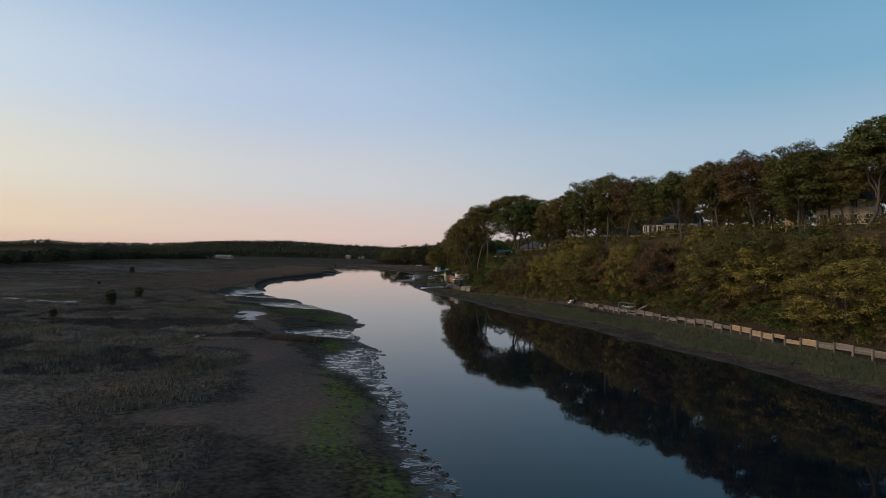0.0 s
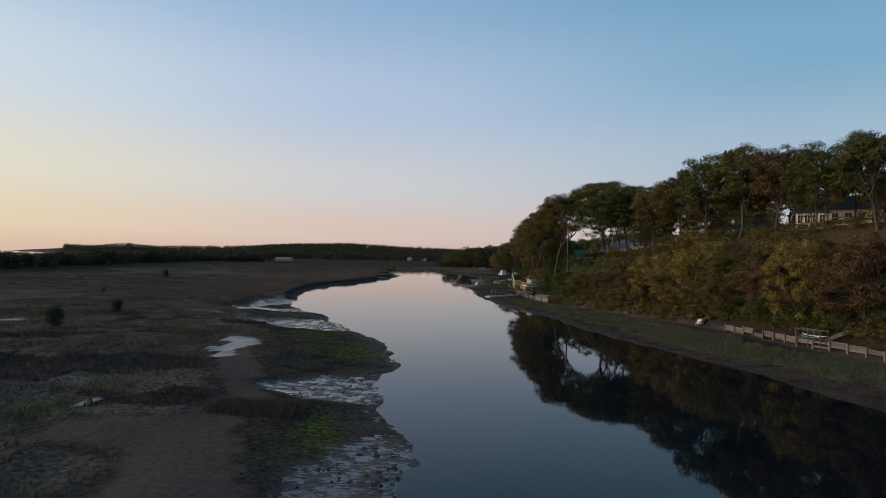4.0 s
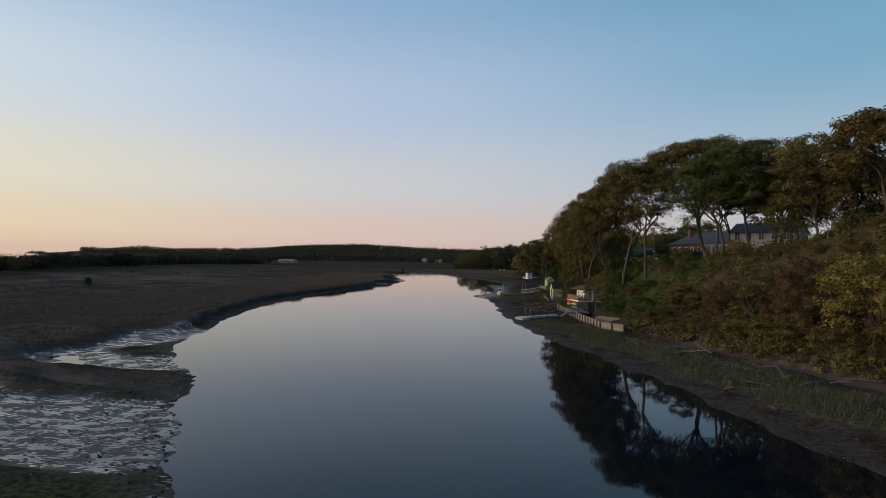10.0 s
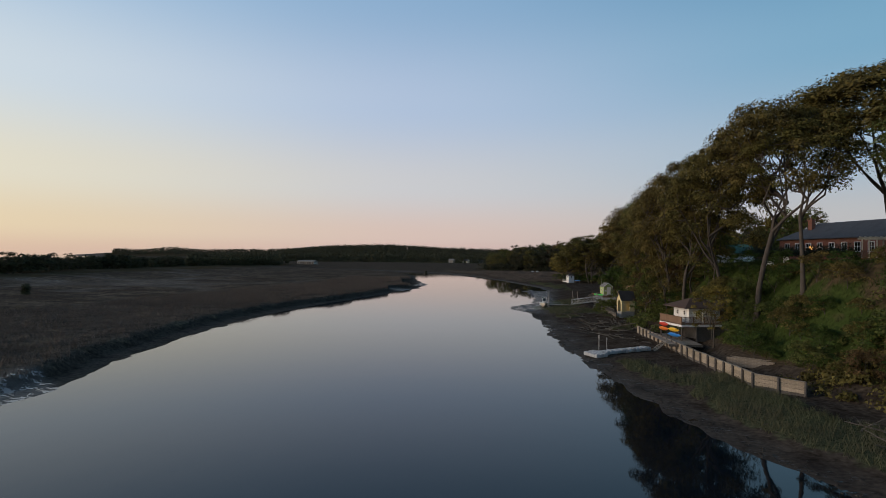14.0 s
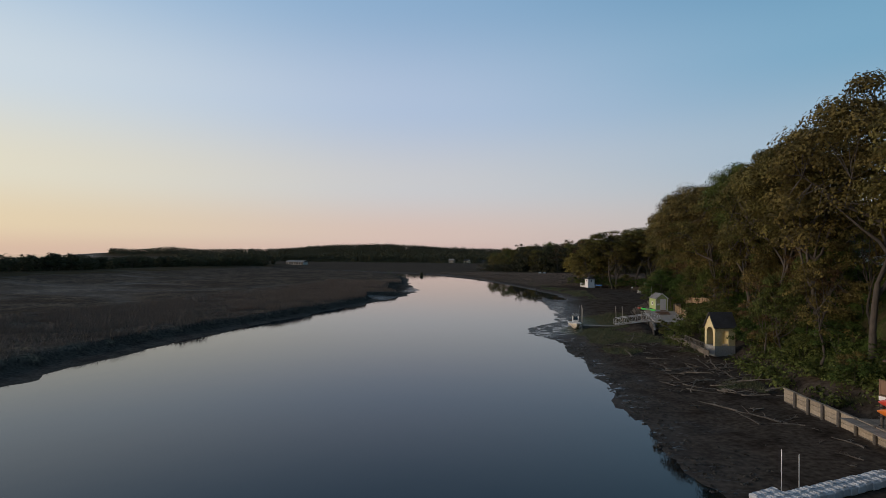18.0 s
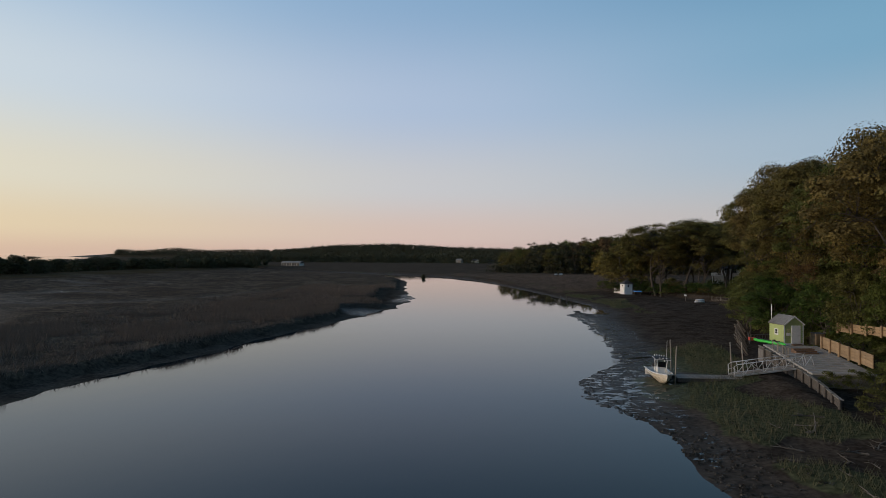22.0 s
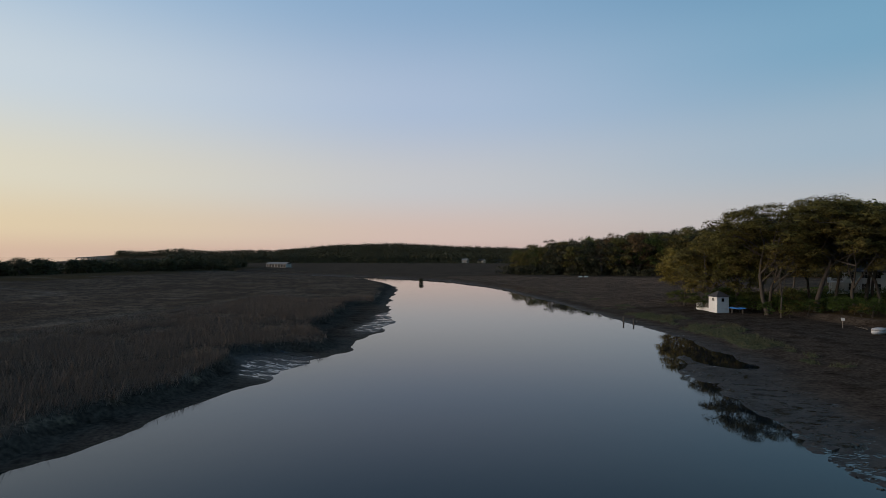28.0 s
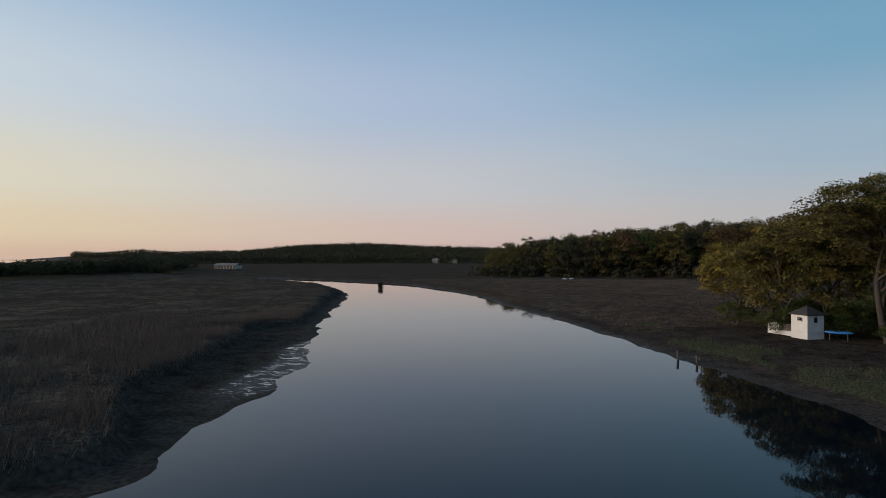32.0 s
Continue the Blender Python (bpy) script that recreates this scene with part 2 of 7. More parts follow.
def water_material():
    s = Nodes("creek_water")
    s.bsdf.inputs["Base Color"].default_value = (0.004, 0.009, 0.014, 1)
    s.bsdf.inputs["Roughness"].default_value = 0.03
    s.bsdf.inputs["IOR"].default_value = 1.27
    swell = s.mix(0.35, s.noise(0.55, 3, stretch=(1, 0.5, 1)), s.noise(0.06, 2))
    s.bump(swell, 0.035, 0.25)
    return s.mat


def ground_material():
    """Land cover: mud, marsh grass, green algae, sand, lawn and wood floor, laid out by the ground's own layers."""
    s = Nodes("tidal_ground")
    fine, mid, big = s.noise(3.0, 8), s.noise(0.45, 6), s.noise(0.07, 4)
    mud = s.mix(s.span(fine, 0.3, 0.7), (0.034, 0.028, 0.022), (0.096, 0.078, 0.062))
    mud = s.mix(s.span(mid, 0.45, 0.7), mud, s.mix(1.0, mud, (0.50, 0.48, 0.48), "MULTIPLY"))
    straw = s.mix(s.span(fine, 0.3, 0.72), (0.048, 0.039, 0.034), (0.265, 0.208, 0.168))
    straw = s.mix(s.span(mid, 0.35, 0.65), straw, s.mix(1.0, straw, (0.84, 0.84, 0.72), "MULTIPLY"))
    straw = s.mix(s.span(big, 0.42, 0.62), straw, s.mix(1.0, straw, (0.60, 0.58, 0.58), "MULTIPLY"))
    algae = s.mix(s.span(fine, 0.3, 0.7), (0.042, 0.058, 0.014), (0.125, 0.185, 0.022))
    sand = s.mix(s.span(fine, 0.3, 0.7), (0.092, 0.067, 0.053), (0.148, 0.110, 0.089))
    lawn = s.mix(s.span(fine, 0.3, 0.7), (0.024, 0.038, 0.011), (0.052, 0.074, 0.020))
    floor = s.mix(s.span(fine, 0.3, 0.7), (0.040, 0.032, 0.020), (0.095, 0.072, 0.042))
    edge = s.span(mid, 0.3, 0.7, -0.35, 0.35)

    def blend(base, top, layer):
        return s.mix(s.span(s.math("ADD", s.attr(layer), edge), 0.35, 0.65), base, top)
    col = blend(mud, sand, "sand")
    col = blend(col, straw, "straw")
    col = s.mix(s.math("MULTIPLY", s.attr("algae"), s.span(fine, 0.36, 0.62)), col, algae)
    col = blend(col, s.mix(s.span(fine, 0.3, 0.7), (0.032, 0.027, 0.025), (0.090, 0.075, 0.065)), "scrub")
    col = s.mix(s.math("MULTIPLY", s.attr("green"), s.span(fine, 0.35, 0.6)), col, s.mix(s.span(fine, 0.4, 0.7), (0.045, 0.060, 0.018), (0.14, 0.155, 0.045)))
    col = blend(col, s.mix(s.span(fine, 0.3, 0.7), (0.032, 0.037, 0.020), (0.105, 0.110, 0.060)), "sward")
    col = blend(col, floor, "woods")
    col = blend(col, lawn, "lawn")
    # films of water in the hollows of the wet mud
    hollow = s.mix(0.5, s.noise(7.0, 8, stretch=(0.4, 1.0, 1)), s.noise(1.1, 7, stretch=(0.6, 1.0, 1)))
    film = s.span(s.math("ADD", hollow, s.math("MULTIPLY", s.attr("wet"), 0.125)), 0.602, 0.645)
    film = s.math("MAXIMUM", s.math("MULTIPLY", film, s.span(s.attr("wet"), 0.15, 0.45)), s.span(s.attr("pool"), 0.35, 0.7, 0.0, 0.72))
    s.link(s.mix(film, col, s.mix(1.0, col, (0.35, 0.35, 0.38), "MULTIPLY")), s.bsdf.inputs["Base Color"])
    damp = s.math("MAXIMUM", s.math("MULTIPLY", s.attr("wet"), 0.45), film)
    s.link(s.span(damp, 0.0, 1.0, 0.92, 0.08), s.bsdf.inputs["Roughness"])
    s.link(s.span(damp, 0.0, 1.0, 0.0, 0.48), s.bsdf.inputs["Specular IOR Level"])
    tufted = s.math("MAXIMUM", s.attr("straw"), s.math("MAXIMUM", s.attr("sward"), s.attr("woods")))
    relief = s.math("MULTIPLY", s.math("MULTIPLY", s.mix(0.5, fine, mid), s.span(tufted, 0.0, 1.0, 0.4, 1.0)), s.span(film, 0.0, 1.0, 1.0, 0.0))
    s.bump(relief, 0.8, 0.12)
    return s.mat


def grass_material(name, low, high, far):
    s = Nodes(name)
    col = s.mix(s.island(), low, high)
    col = s.mix(s.span(s.noise(0.12, 3, "Object"), 0.40, 0.62), col, far)
    s.link(col, s.bsdf.inputs["Base Color"])
    s.bsdf.inputs["Roughness"].default_value = 0.85
    s.bsdf.inputs["Specular IOR Level"].default_value = 0.1
    return s.mat


WATER, GROUND = water_material(), ground_material()
GRASS_STRAW = grass_material("marsh_straw", (0.048, 0.038, 0.032), (0.270, 0.208, 0.160), (0.110, 0.090, 0.070))
GRASS_SCRUB = grass_material("dark_salt_scrub", (0.028, 0.024, 0.022), (0.110, 0.089, 0.074), (0.055, 0.045, 0.038))
GRASS_RED = grass_material("red_brown_cordgrass", (0.055, 0.041, 0.032), (0.155, 0.115, 0.088), (0.10, 0.075, 0.058))
GRASS_LUSH = grass_material("young_marsh_grass", (0.050, 0.064, 0.022), (0.150, 0.160, 0.055), (0.10, 0.115, 0.04))
GRASS_REED = grass_material("tall_reed_grass", (0.056, 0.045, 0.038), (0.250, 0.192, 0.155), (0.140, 0.108, 0.088))
GRASS_PALE = grass_material("pale_tussock_straw", (0.070, 0.060, 0.044), (0.300, 0.250, 0.190), (0.120, 0.112, 0.070))
GRASS_GREEN = grass_material("shore_grass", (0.040, 0.050, 0.026), (0.108, 0.118, 0.064), (0.090, 0.088, 0.054))
GRASS_FRESH = grass_material("fresh_grass", (0.030, 0.044, 0.013), (0.068, 0.090, 0.024), (0.05, 0.062, 0.02))


# ---- plan of the land ----
LEFT_BANK = [(9, -160), (7, -60), (4, 0), (2, 27), (-1, 37), (-3, 50), (-5, 62), (-8, 73), (-12, 83), (-10.2, 90.5), (-10.9, 97.3), (-16.2, 107), (-24, 121), (-31, 135), (-40, 147),
             (-45, 155), (-46, 166), (-55, 193), (-59, 224), (-57, 250), (-55.4, 273), (-53.2, 290), (-52.7, 300), (-52.7, 308), (-51.3, 321), (-52.2, 330), (-53, 338), (-53, 350), (-58, 366), (-64, 384), (-73, 420), (-81, 455), (-100, 500), (-125, 536), (-190, 575), (-330, 610)]
RIGHT_BANK = [(60, -160), (48, -40), (40, 15), (35.5, 46), (32, 63), (26, 84), (21.5, 99), (16, 113), (11, 133), (6.5, 150), (2.5, 160), (-1.5, 174), (-4.5, 187), (-7, 200), (-8, 215), (-10, 230),
              (-11.5, 243), (-17.5, 252), (-14, 260), (-11, 270), (-12, 285), (-12.8, 302), (-14.4, 313), (-14.8, 322), (-14.4, 330), (-12.4, 330), (-11.4, 324), (-9.0, 320.5), (-7.2, 322), (-8.6, 328), (-9.0, 336), (-10, 343), (-13, 352), (-16, 363), (-20, 376), (-27, 405), (-36, 426), (-45, 460), (-73, 516), (-100, 545), (-140, 572), (-200, 598), (-330, 632)]
TOE_Y = [-200, 0, 58, 87, 106, 118, 131, 150, 165, 173, 185, 195, 205, 215, 230, 245, 255, 270, 300, 330, 350, 375, 395, 412, 440, 480, 540, 700]
TOE_X = [90, 60, 47, 41.5, 36.5, 33.5, 29.5, 23, 18, 14, 10.5, 9.8, 9.6, 7, 7.5, 9, 9.5, 12, 14, 19, 21, 13, 8, 9, 24, 60, 140, 300]
TOP_Y = [-200, 130, 161, 170, 185, 205, 240, 265, 300, 330, 375, 450, 700]
TOP_Z = [18, 16.6, 15.6, 12.2, 11.2, 10.6, 10.4, 10, 8.5, 6, 4.5, 6, 10]
RUN_Y = [-200, 150, 172, 185, 250, 280, 330, 375, 500]
RUN_W = [20, 20, 13, 10.5, 11, 16, 26, 38, 50]


def lattice(ix, iy, seed):
    h = (ix.astype(np.int64) * 374761393 + iy.astype(np.int64) * 668265263 + seed * 1442695041) & 0x7FFFFFFF
    h = ((h ^ (h >> 13)) * 1274126177) & 0x7FFFFFFF
    return ((h ^ (h >> 16)) & 0xFFFF) / 65535.0


def wave(x, y, size, seed=0):
    """Smooth noise from -1 to 1, with lumps of that size in metres."""
    u, v = x / size, y / size
    iu, iv = np.floor(u), np.floor(v)
    fu, fv = u - iu, v - iv
    fu, fv = fu * fu * (3 - 2 * fu), fv * fv * (3 - 2 * fv)
    a, b = lattice(iu, iv, seed), lattice(iu + 1, iv, seed)
    c, d = lattice(iu, iv + 1, seed), lattice(iu + 1, iv + 1, seed)
    return 2 * ((a * (1 - fu) + b * fu) * (1 - fv) + (c * (1 - fu) + d * fu) * fv) - 1


def rough(x, y, size, seed=0, octaves=3):
    return sum(wave(x, y, size / 2 ** k, seed + 17 * k) / 2 ** k for k in range(octaves))


def step(v, a, b):
    t = np.clip((v - a) / (b - a), 0, 1)
    return t * t * (3 - 2 * t)


def rounded(points, times=3):
    p = np.array(points, float)
    for _ in range(times):
        q = np.empty((2 * len(p) - 2, 2))
        q[0::2], q[1::2] = 0.75 * p[:-1] + 0.25 * p[1:], 0.25 * p[:-1] + 0.75 * p[1:]
        p = np.vstack([p[:1], q, p[-1:]])
    return p


BANKS = (rounded(LEFT_BANK, 2), rounded(RIGHT_BANK, 2))


def bank_distance(x, y, bank):
    """Metres from the water's edge; plus on the land side."""
    if x.size < 40:
        a, e = bank[:-1], bank[1:] - bank[:-1]
        rel = np.stack([x, y], -1)[..., None, :] - a
        t = np.clip((rel * e).sum(-1) / (e * e).sum(-1), 0, 1)
        dist = np.hypot(*np.moveaxis(rel - t[..., None] * e, -1, 0))
        k = dist.argmin(-1)[..., None]
        side = np.sign(e[:, 0] * rel[..., 1] - e[:, 1] * rel[..., 0])
        return (np.take_along_axis(dist, k, -1) * np.take_along_axis(side, k, -1))[..., 0]
    best, sign = np.full(x.shape, 1e9), np.ones(x.shape)
    for (ax, ay), (bx, by) in zip(bank[:-1], bank[1:]):
        dx, dy = bx - ax, by - ay
        t = np.clip(((x - ax) * dx + (y - ay) * dy) / (dx * dx + dy * dy), 0, 1)
        d = np.hypot(x - ax - t * dx, y - ay - t * dy)
        near = d < best - 1e-9
        best = np.where(near, d, best)
        sign = np.where(near, np.sign(dx * (y - ay) - dy * (x - ax)), sign)
    return best * sign


def blobs(x, y, rows):
    """Soft ovals (x, y, half length, half width, turn), summed."""
    total = 0 * x
    for px, py, rx, ry, turn in rows:
        c, s = math.cos(math.radians(turn)), math.sin(math.radians(turn))
        u, v = (x - px) * c + (y - py) * s, (y - py) * c - (x - px) * s
        total = total + np.exp(-(u / rx) ** 2 - (v / ry) ** 2)
    return total


PATH_Y = [30, 38, 50, 58, 66, 75, 82, 90, 97, 104]
PATH_X = [-6, -8, -12, -14.5, -18, -18.5, -23, -26.5, -30, -33]
PATH_W = [4, 4.5, 4.6, 4.0, 2.6, 1.6, 2.6, 2.4, 2.6, 1.0]


def land(x, y):
    """Height of the ground and its cover, for arrays of places."""
    x, y = np.asarray(x, float), np.asarray(y, float)
    dl, dr = bank_distance(x, y, BANKS[0]), -bank_distance(x, y, BANKS[1])
    ragged = (0.9 * rough(x, y, 6.0, 3) + 0.2 * rough(x, y, 1.9, 4, 2)) * step(np.minimum(abs(dl), abs(dr)), 60, 0)
    d = np.where((dl > 0) & ((dr <= 0) | (dl < dr)), dl, np.where(dr > 0, dr, np.maximum(dl, dr))) + ragged
    left = (dl > 0) & ((dr <= 0) | (dl < dr)) | ((dl <= 0) & (dr <= 0) & (dl > dr))
    inland = np.maximum(d, 0)
    # flat mud to the south of y = 165 on the left side, an eroded peat bank beyond
    flat = step(y, 172, 150)
    ripple = 0.035 * np.sin((x * 0.35 + y * 1.0 + 1.6 * rough(x, y, 7, 9)) * 4.0) * (0.6 + 0.8 * wave(x, y, 5, 2))
    bays = blobs(x, y, ((-5.6, 61, 5.6, 6.0, 0), (-3.2, 52, 3.0, 6, 0), (-1.2, 44, 2.2, 8, 0), (1.2, 33, 2.0, 7, 0), (-13.0, 80, 5.6, 4.6, 0), (-34, 123, 10, 4.6, -20), (-29, 119.5, 7, 4.5, -30), (-50, 129.5, 11, 1.1, -14), (-44, 141.5, 11, 4, -6), (-49, 158, 4, 10, 0)))
    bays = step(bays + 0.16 * wave(x, y, 4, 61) + 0.1 * wave(x, y, 1.7, 62), 0.3, 0.5)
    tongue = step(blobs(x, y, ((-38, 133, 8.5, 2.9, -12), (-33, 134.5, 4.5, 2.2, -5))) + 0.12 * wave(x, y, 3, 63), 0.38, 0.5)
    bays = bays * (1 - tongue)
    mudflat = 0.055 * np.minimum(inland, 14) + 0.02 * np.clip(inland - 14, 0, 20) + 0.10 * rough(x, y, 5, 21) * step(inland, 0.5, 5)
    mudflat = mudflat * (1 - bays) + (0.022 + 0.35 * ripple) * bays
    mudflat = mudflat * (1 - tongue) + 0.11 * tongue
    lip = 2.8 + 1.5 * wave(x, y, 14, 5) + np.where((y > 325) & (y < 385), 7.0 * step(y, 325, 345) * step(y, 392, 372), 0) + 8.0 * blobs(x, y, ((-58, 316, 7, 5, 0), (-54, 309, 4, 5, 0)))
    peat = 0.05 * np.minimum(inland, lip) + 0.95 * step(inland, lip, lip + 1.1) + 0.12 * rough(x, y, 3.0, 33) * step(inland, lip, lip + 2)
    marsh_l = flat * mudflat + (1 - flat) * peat
    creeks = step(np.abs(wave(x, y, 60, 71)), 0.07, 0.0) * step(inland, 25, 45)
    pans = step(wave(x, y, 16, 44) + 0.4 * wave(x, y, 6, 45), 0.85, 1.0) * step(inland, 12, 22)
    marsh_l = marsh_l - 0.35 * creeks - 0.14 * pans + (0.10 * rough(x, y, 9, 12) + 0.09 * rough(x, y, 1.6, 13, 2)) * step(inland, 10, 20)
    # right shore: mud beach, grass strip, wall, bluff
    toe, top, run = np.interp(y, TOE_Y, TOE_X), np.interp(y, TOP_Y, TOP_Z), np.interp(y, RUN_Y, RUN_W)
    up = x - toe
    cove = np.clip(np.exp(-((x + 10) / 7.0) ** 2 - ((y - 263) / 13) ** 2) + np.exp(-((x + 10.5) / 5.5) ** 2 - ((y - 300) / 28) ** 2) + np.exp(-((x + 13) / 4) ** 2 - ((y - 252) / 5) ** 2), 0, 1)
    slope = np.interp(y, [-200, 120, 160, 260, 300, 350, 400], [0.085, 0.085, 0.042, 0.034, 0.036, 0.06, 0.07])
    beach = slope * np.minimum(inland, 14) + 0.07 * rough(x, y, 4, 55) * step(inland, 1.0, 4) + 0.05 * rough(x, y, 2.0, 56, 2) * step(inland, 0.0, 1.5)
    strip = np.interp(y, [-200, 140, 160, 174, 190, 206, 236, 242, 256, 260, 264, 276, 282, 330, 338, 372, 385], [1, 0.85, 0.7, 0.5, 0.2, 0.15, 0.35, 1.0, 1.0, 0.5, 0.9, 0.9, 0.1, 0.1, 0.9, 0.6, 0.2])
    reach = np.interp(y, [-200, 150, 200, 240, 330, 400], [10.5, 10.5, 9, 14, 9, 12])
    sward = step(inland, 3.6 + 1.2 * wave(x, y, 8, 91), 4.4 + 1.2 * wave(x, y, 8, 91)) * step(inland, reach + 1.0 + 2 * wave(x, y, 6, 93), reach + 2 * wave(x, y, 6, 93)) * step(0.5 + 0.5 * wave(x, y, 6, 92) + 0.2 * wave(x, y, 2, 94), 0.95 - strip, 1.12 - strip)
    lobes = 0.22 * sward + 0.55 * blobs(x, y, ((0.6, 252, 1.6, 6, 0), (0.5, 261, 2.0, 5, 0)))
    beach = np.minimum(beach + lobes, 1.5 + 0.1 * wave(x, y, 5, 8))
    beach = beach * (1 - 0.93 * cove) + (ripple * 1.1 + 0.012) * cove
    rise = step(up, 0.2, run) * (top - 2.0) + 0.05 * np.clip(up - run, 0, 80) + step(up, -1.5, 0.3) * np.clip(2.0 - beach, 0, 1) * step(y, 385, 365)
    rise = rise + 0.35 * rough(x, y, 7, 66) * step(up, 1, 6) * step(up, run + 6, run)
    cut = step(y, 415, 450)
    marsh_r = beach * (1 - cut) + peat * cut + rise
    # low hills round the bay
    edge = 588 - 0.10 * x + 10 * wave(x, y * 0, 50, 3)
    hill_r = step(y, edge, edge + 110) * 13 * step(x, -66, 50) * (1 + 0.3 * wave(x, y, 130, 6))
    ang = np.arctan2(-x, np.maximum(y, 1))
    far = np.hypot(x, y)
    hill_m = 25 * step(far, 1230, 1650) * step(ang, 0.49, 0.33) * (0.75 + 0.35 * np.exp(-((ang - 0.26) / 0.09) ** 2) + 0.08 * wave(x, y, 260, 8))
    hill_l = 34 * step(far, 3000, 3600) * step(ang, 0.668, 0.660) * (0.74 + 0.24 * wave(ang * 1000, far * 0, 45, 9)) * step(ang, 0.0, 0.4)
    spit = 2.2 * np.exp(-((x + 225 + 0.18 * (y - 460)) / 40) ** 2) * step(y, 120, 200) * step(y, 800, 650)
    sea = step(-x, 300, 345) * step(ang, 0.655, 0.69) * step(y, 60, 140)
    z = np.where(left, marsh_l, marsh_r) + hill_r + hill_m + hill_l + spit
    z = np.where(d <= 0, np.maximum(-0.9, 0.10 * d), z)
    z = z * (1 - sea) - 1.2 * sea
    wild = step(up, -0.5, 2.0) * (~left)
    lawn = (~left) * (np.exp(-((x - 21) / 8) ** 2 - ((y - 212) / 18) ** 2) * 1.4 + step(up, 8, 14) * step(y, 355, 375) * step(y, 470, 430) + step(up, 24, 30) * step(y, 150, 120) + 0.85 * step(up, 0.5, 2) * step(y, 170, 182) * step(y, 282, 265) * step(wave(x, y, 7, 28), -0.7, 0.0))
    grass_r = sward * (~left) * (1 - wild)
    algae = left * flat * (0.9 * np.exp(-((inland - 4.6 - 0.8 * wave(x, y, 7, 36)) / 0.8) ** 2) * step(y, 82, 70) * step(wave(x, y, 5, 37), -0.8, 0.3) + 1.0 * np.exp(-((inland - 4.8 - 1.2 * wave(x, y, 9, 4)) / 1.5) ** 2) * step(wave(x, y, 22, 31) + 0.6 * wave(x, y, 5, 32), -0.2, 0.7) + np.exp(-((x + 16.5) / 3.5) ** 2 - ((y - 96) / 9) ** 2) * step(wave(x, y, 3.5, 35), -0.4, 0.6) + 0.8 * np.exp(-((x + 24) / 4) ** 2 - ((y - 108) / 5) ** 2)) * (1 - bays) * (1 - tongue)
    bare = np.exp(-((x - np.interp(y, PATH_Y, PATH_X)) / np.interp(y, PATH_Y, PATH_W)) ** 2) * step(y, 28, 36) * step(y, 106, 101) + blobs(x, y, ((-23, 64.8, 4.2, 3.4, 0), (-12, 38, 9, 2.5, 20), (-46, 134, 9, 2.5, -10)))
    sandy = left * flat * np.clip(bare, 0, 1) * (1 - bays)
    strand = (~left) * 0.95 * np.exp(-((up + 2.2) / 1.4) ** 2) * step(y, 55, 70) * step(y, 175, 160)
    scrub = blobs(x, y, ((-25, 52, 7, 6, 10), (-36, 50, 8, 9, 0), (-22.5, 72, 4.5, 4, 0), (-21.5, 91, 3, 3, 0), (-30, 84, 7, 5, 0), (-42, 80, 9, 7, 0), (-38, 116, 10, 4, 0), (-50, 96, 9, 5, 0), (-62, 84, 10, 8, 0), (-48, 62, 8, 8, 0)))
    scrub = left * flat * step(scrub + 0.5 * wave(x, y, 6, 52) + 0.35 * wave(x, y, 2.2, 53), 0.55, 0.8) * step(inland, 8, 12) * (1 - sandy)
    green = left * flat * step(blobs(x, y, ((-29, 68.5, 5.5, 3, 0), (-40, 104, 7, 4, 0), (-70, 116, 12, 4, 0), (-48, 70, 7, 3, 0))) + 0.45 * wave(x, y, 4, 54), 0.45, 0.8) * step(inland, 6, 10)
    straw = np.where(left, flat * step(inland, 9, 16) * (1 - sandy) + 0.5 * (1 - flat) * step(inland, lip, lip + 0.9), 0.0) + 0.42 * (y > 385) * (~left) * step(inland, 3, 5)
    z = z + left * flat * step(inland, 7, 13) * (1 - sandy) * (0.20 * np.clip(wave(x, y, 2.6, 14) + 0.5 * wave(x, y, 6, 15), -0.5, 1.2))
    woods = np.clip(wild + (hill_r > 0.4) + (hill_m > 1) + (hill_l > 1) + (spit > 1.7), 0, 1)
    pool = sum(np.exp(-((x - px) / rx) ** 2 - ((y - py) / ry) ** 2) for px, py, rx, ry in ((-30.6, 100, 2.3, 3.2), (-28.6, 95.5, 1.5, 3.4), (-29.6, 92.4, 1.7, 0.9), (-27.6, 89.5, 0.9, 1.6), (-66, 107, 7, 0.9), (-27.2, 70, 0.9, 2.2), (-78, 111, 5, 1.0)))
    pool = step(pool + 0.35 * wave(x, y, 2.5, 77) + 0.2 * wave(x, y, 1.1, 78), 0.42, 0.62) * left
    wet = np.clip(0.45 * step(z, 0.2, 0.0) * np.where(left, 0.35 + 0.65 * flat, 1.0) + 0.25 * (pans + creeks) * left + 0.7 * step(blobs(x, y, ((-57, 316, 5, 4.5, 0), (-53.5, 310, 3, 4, 0), (-55, 350, 3, 12, 0), (-58, 366, 3, 8, 0))), 0.2, 0.7) * left + 0.85 * bays + 0.42 * cove * step(x, -2, -8), 0, 1)
    return z, dict(straw=np.clip(straw, 0, 1), algae=np.clip(algae, 0, 1), sand=np.clip(sandy + strand, 0, 1), woods=woods, lawn=np.clip(lawn, 0, 1), wet=wet, pool=pool, sward=np.clip(grass_r, 0, 1), scrub=scrub, green=np.clip(green, 0, 1))


def height(x, y):
    return float(land(np.array([x]), np.array([y]))[0][0])


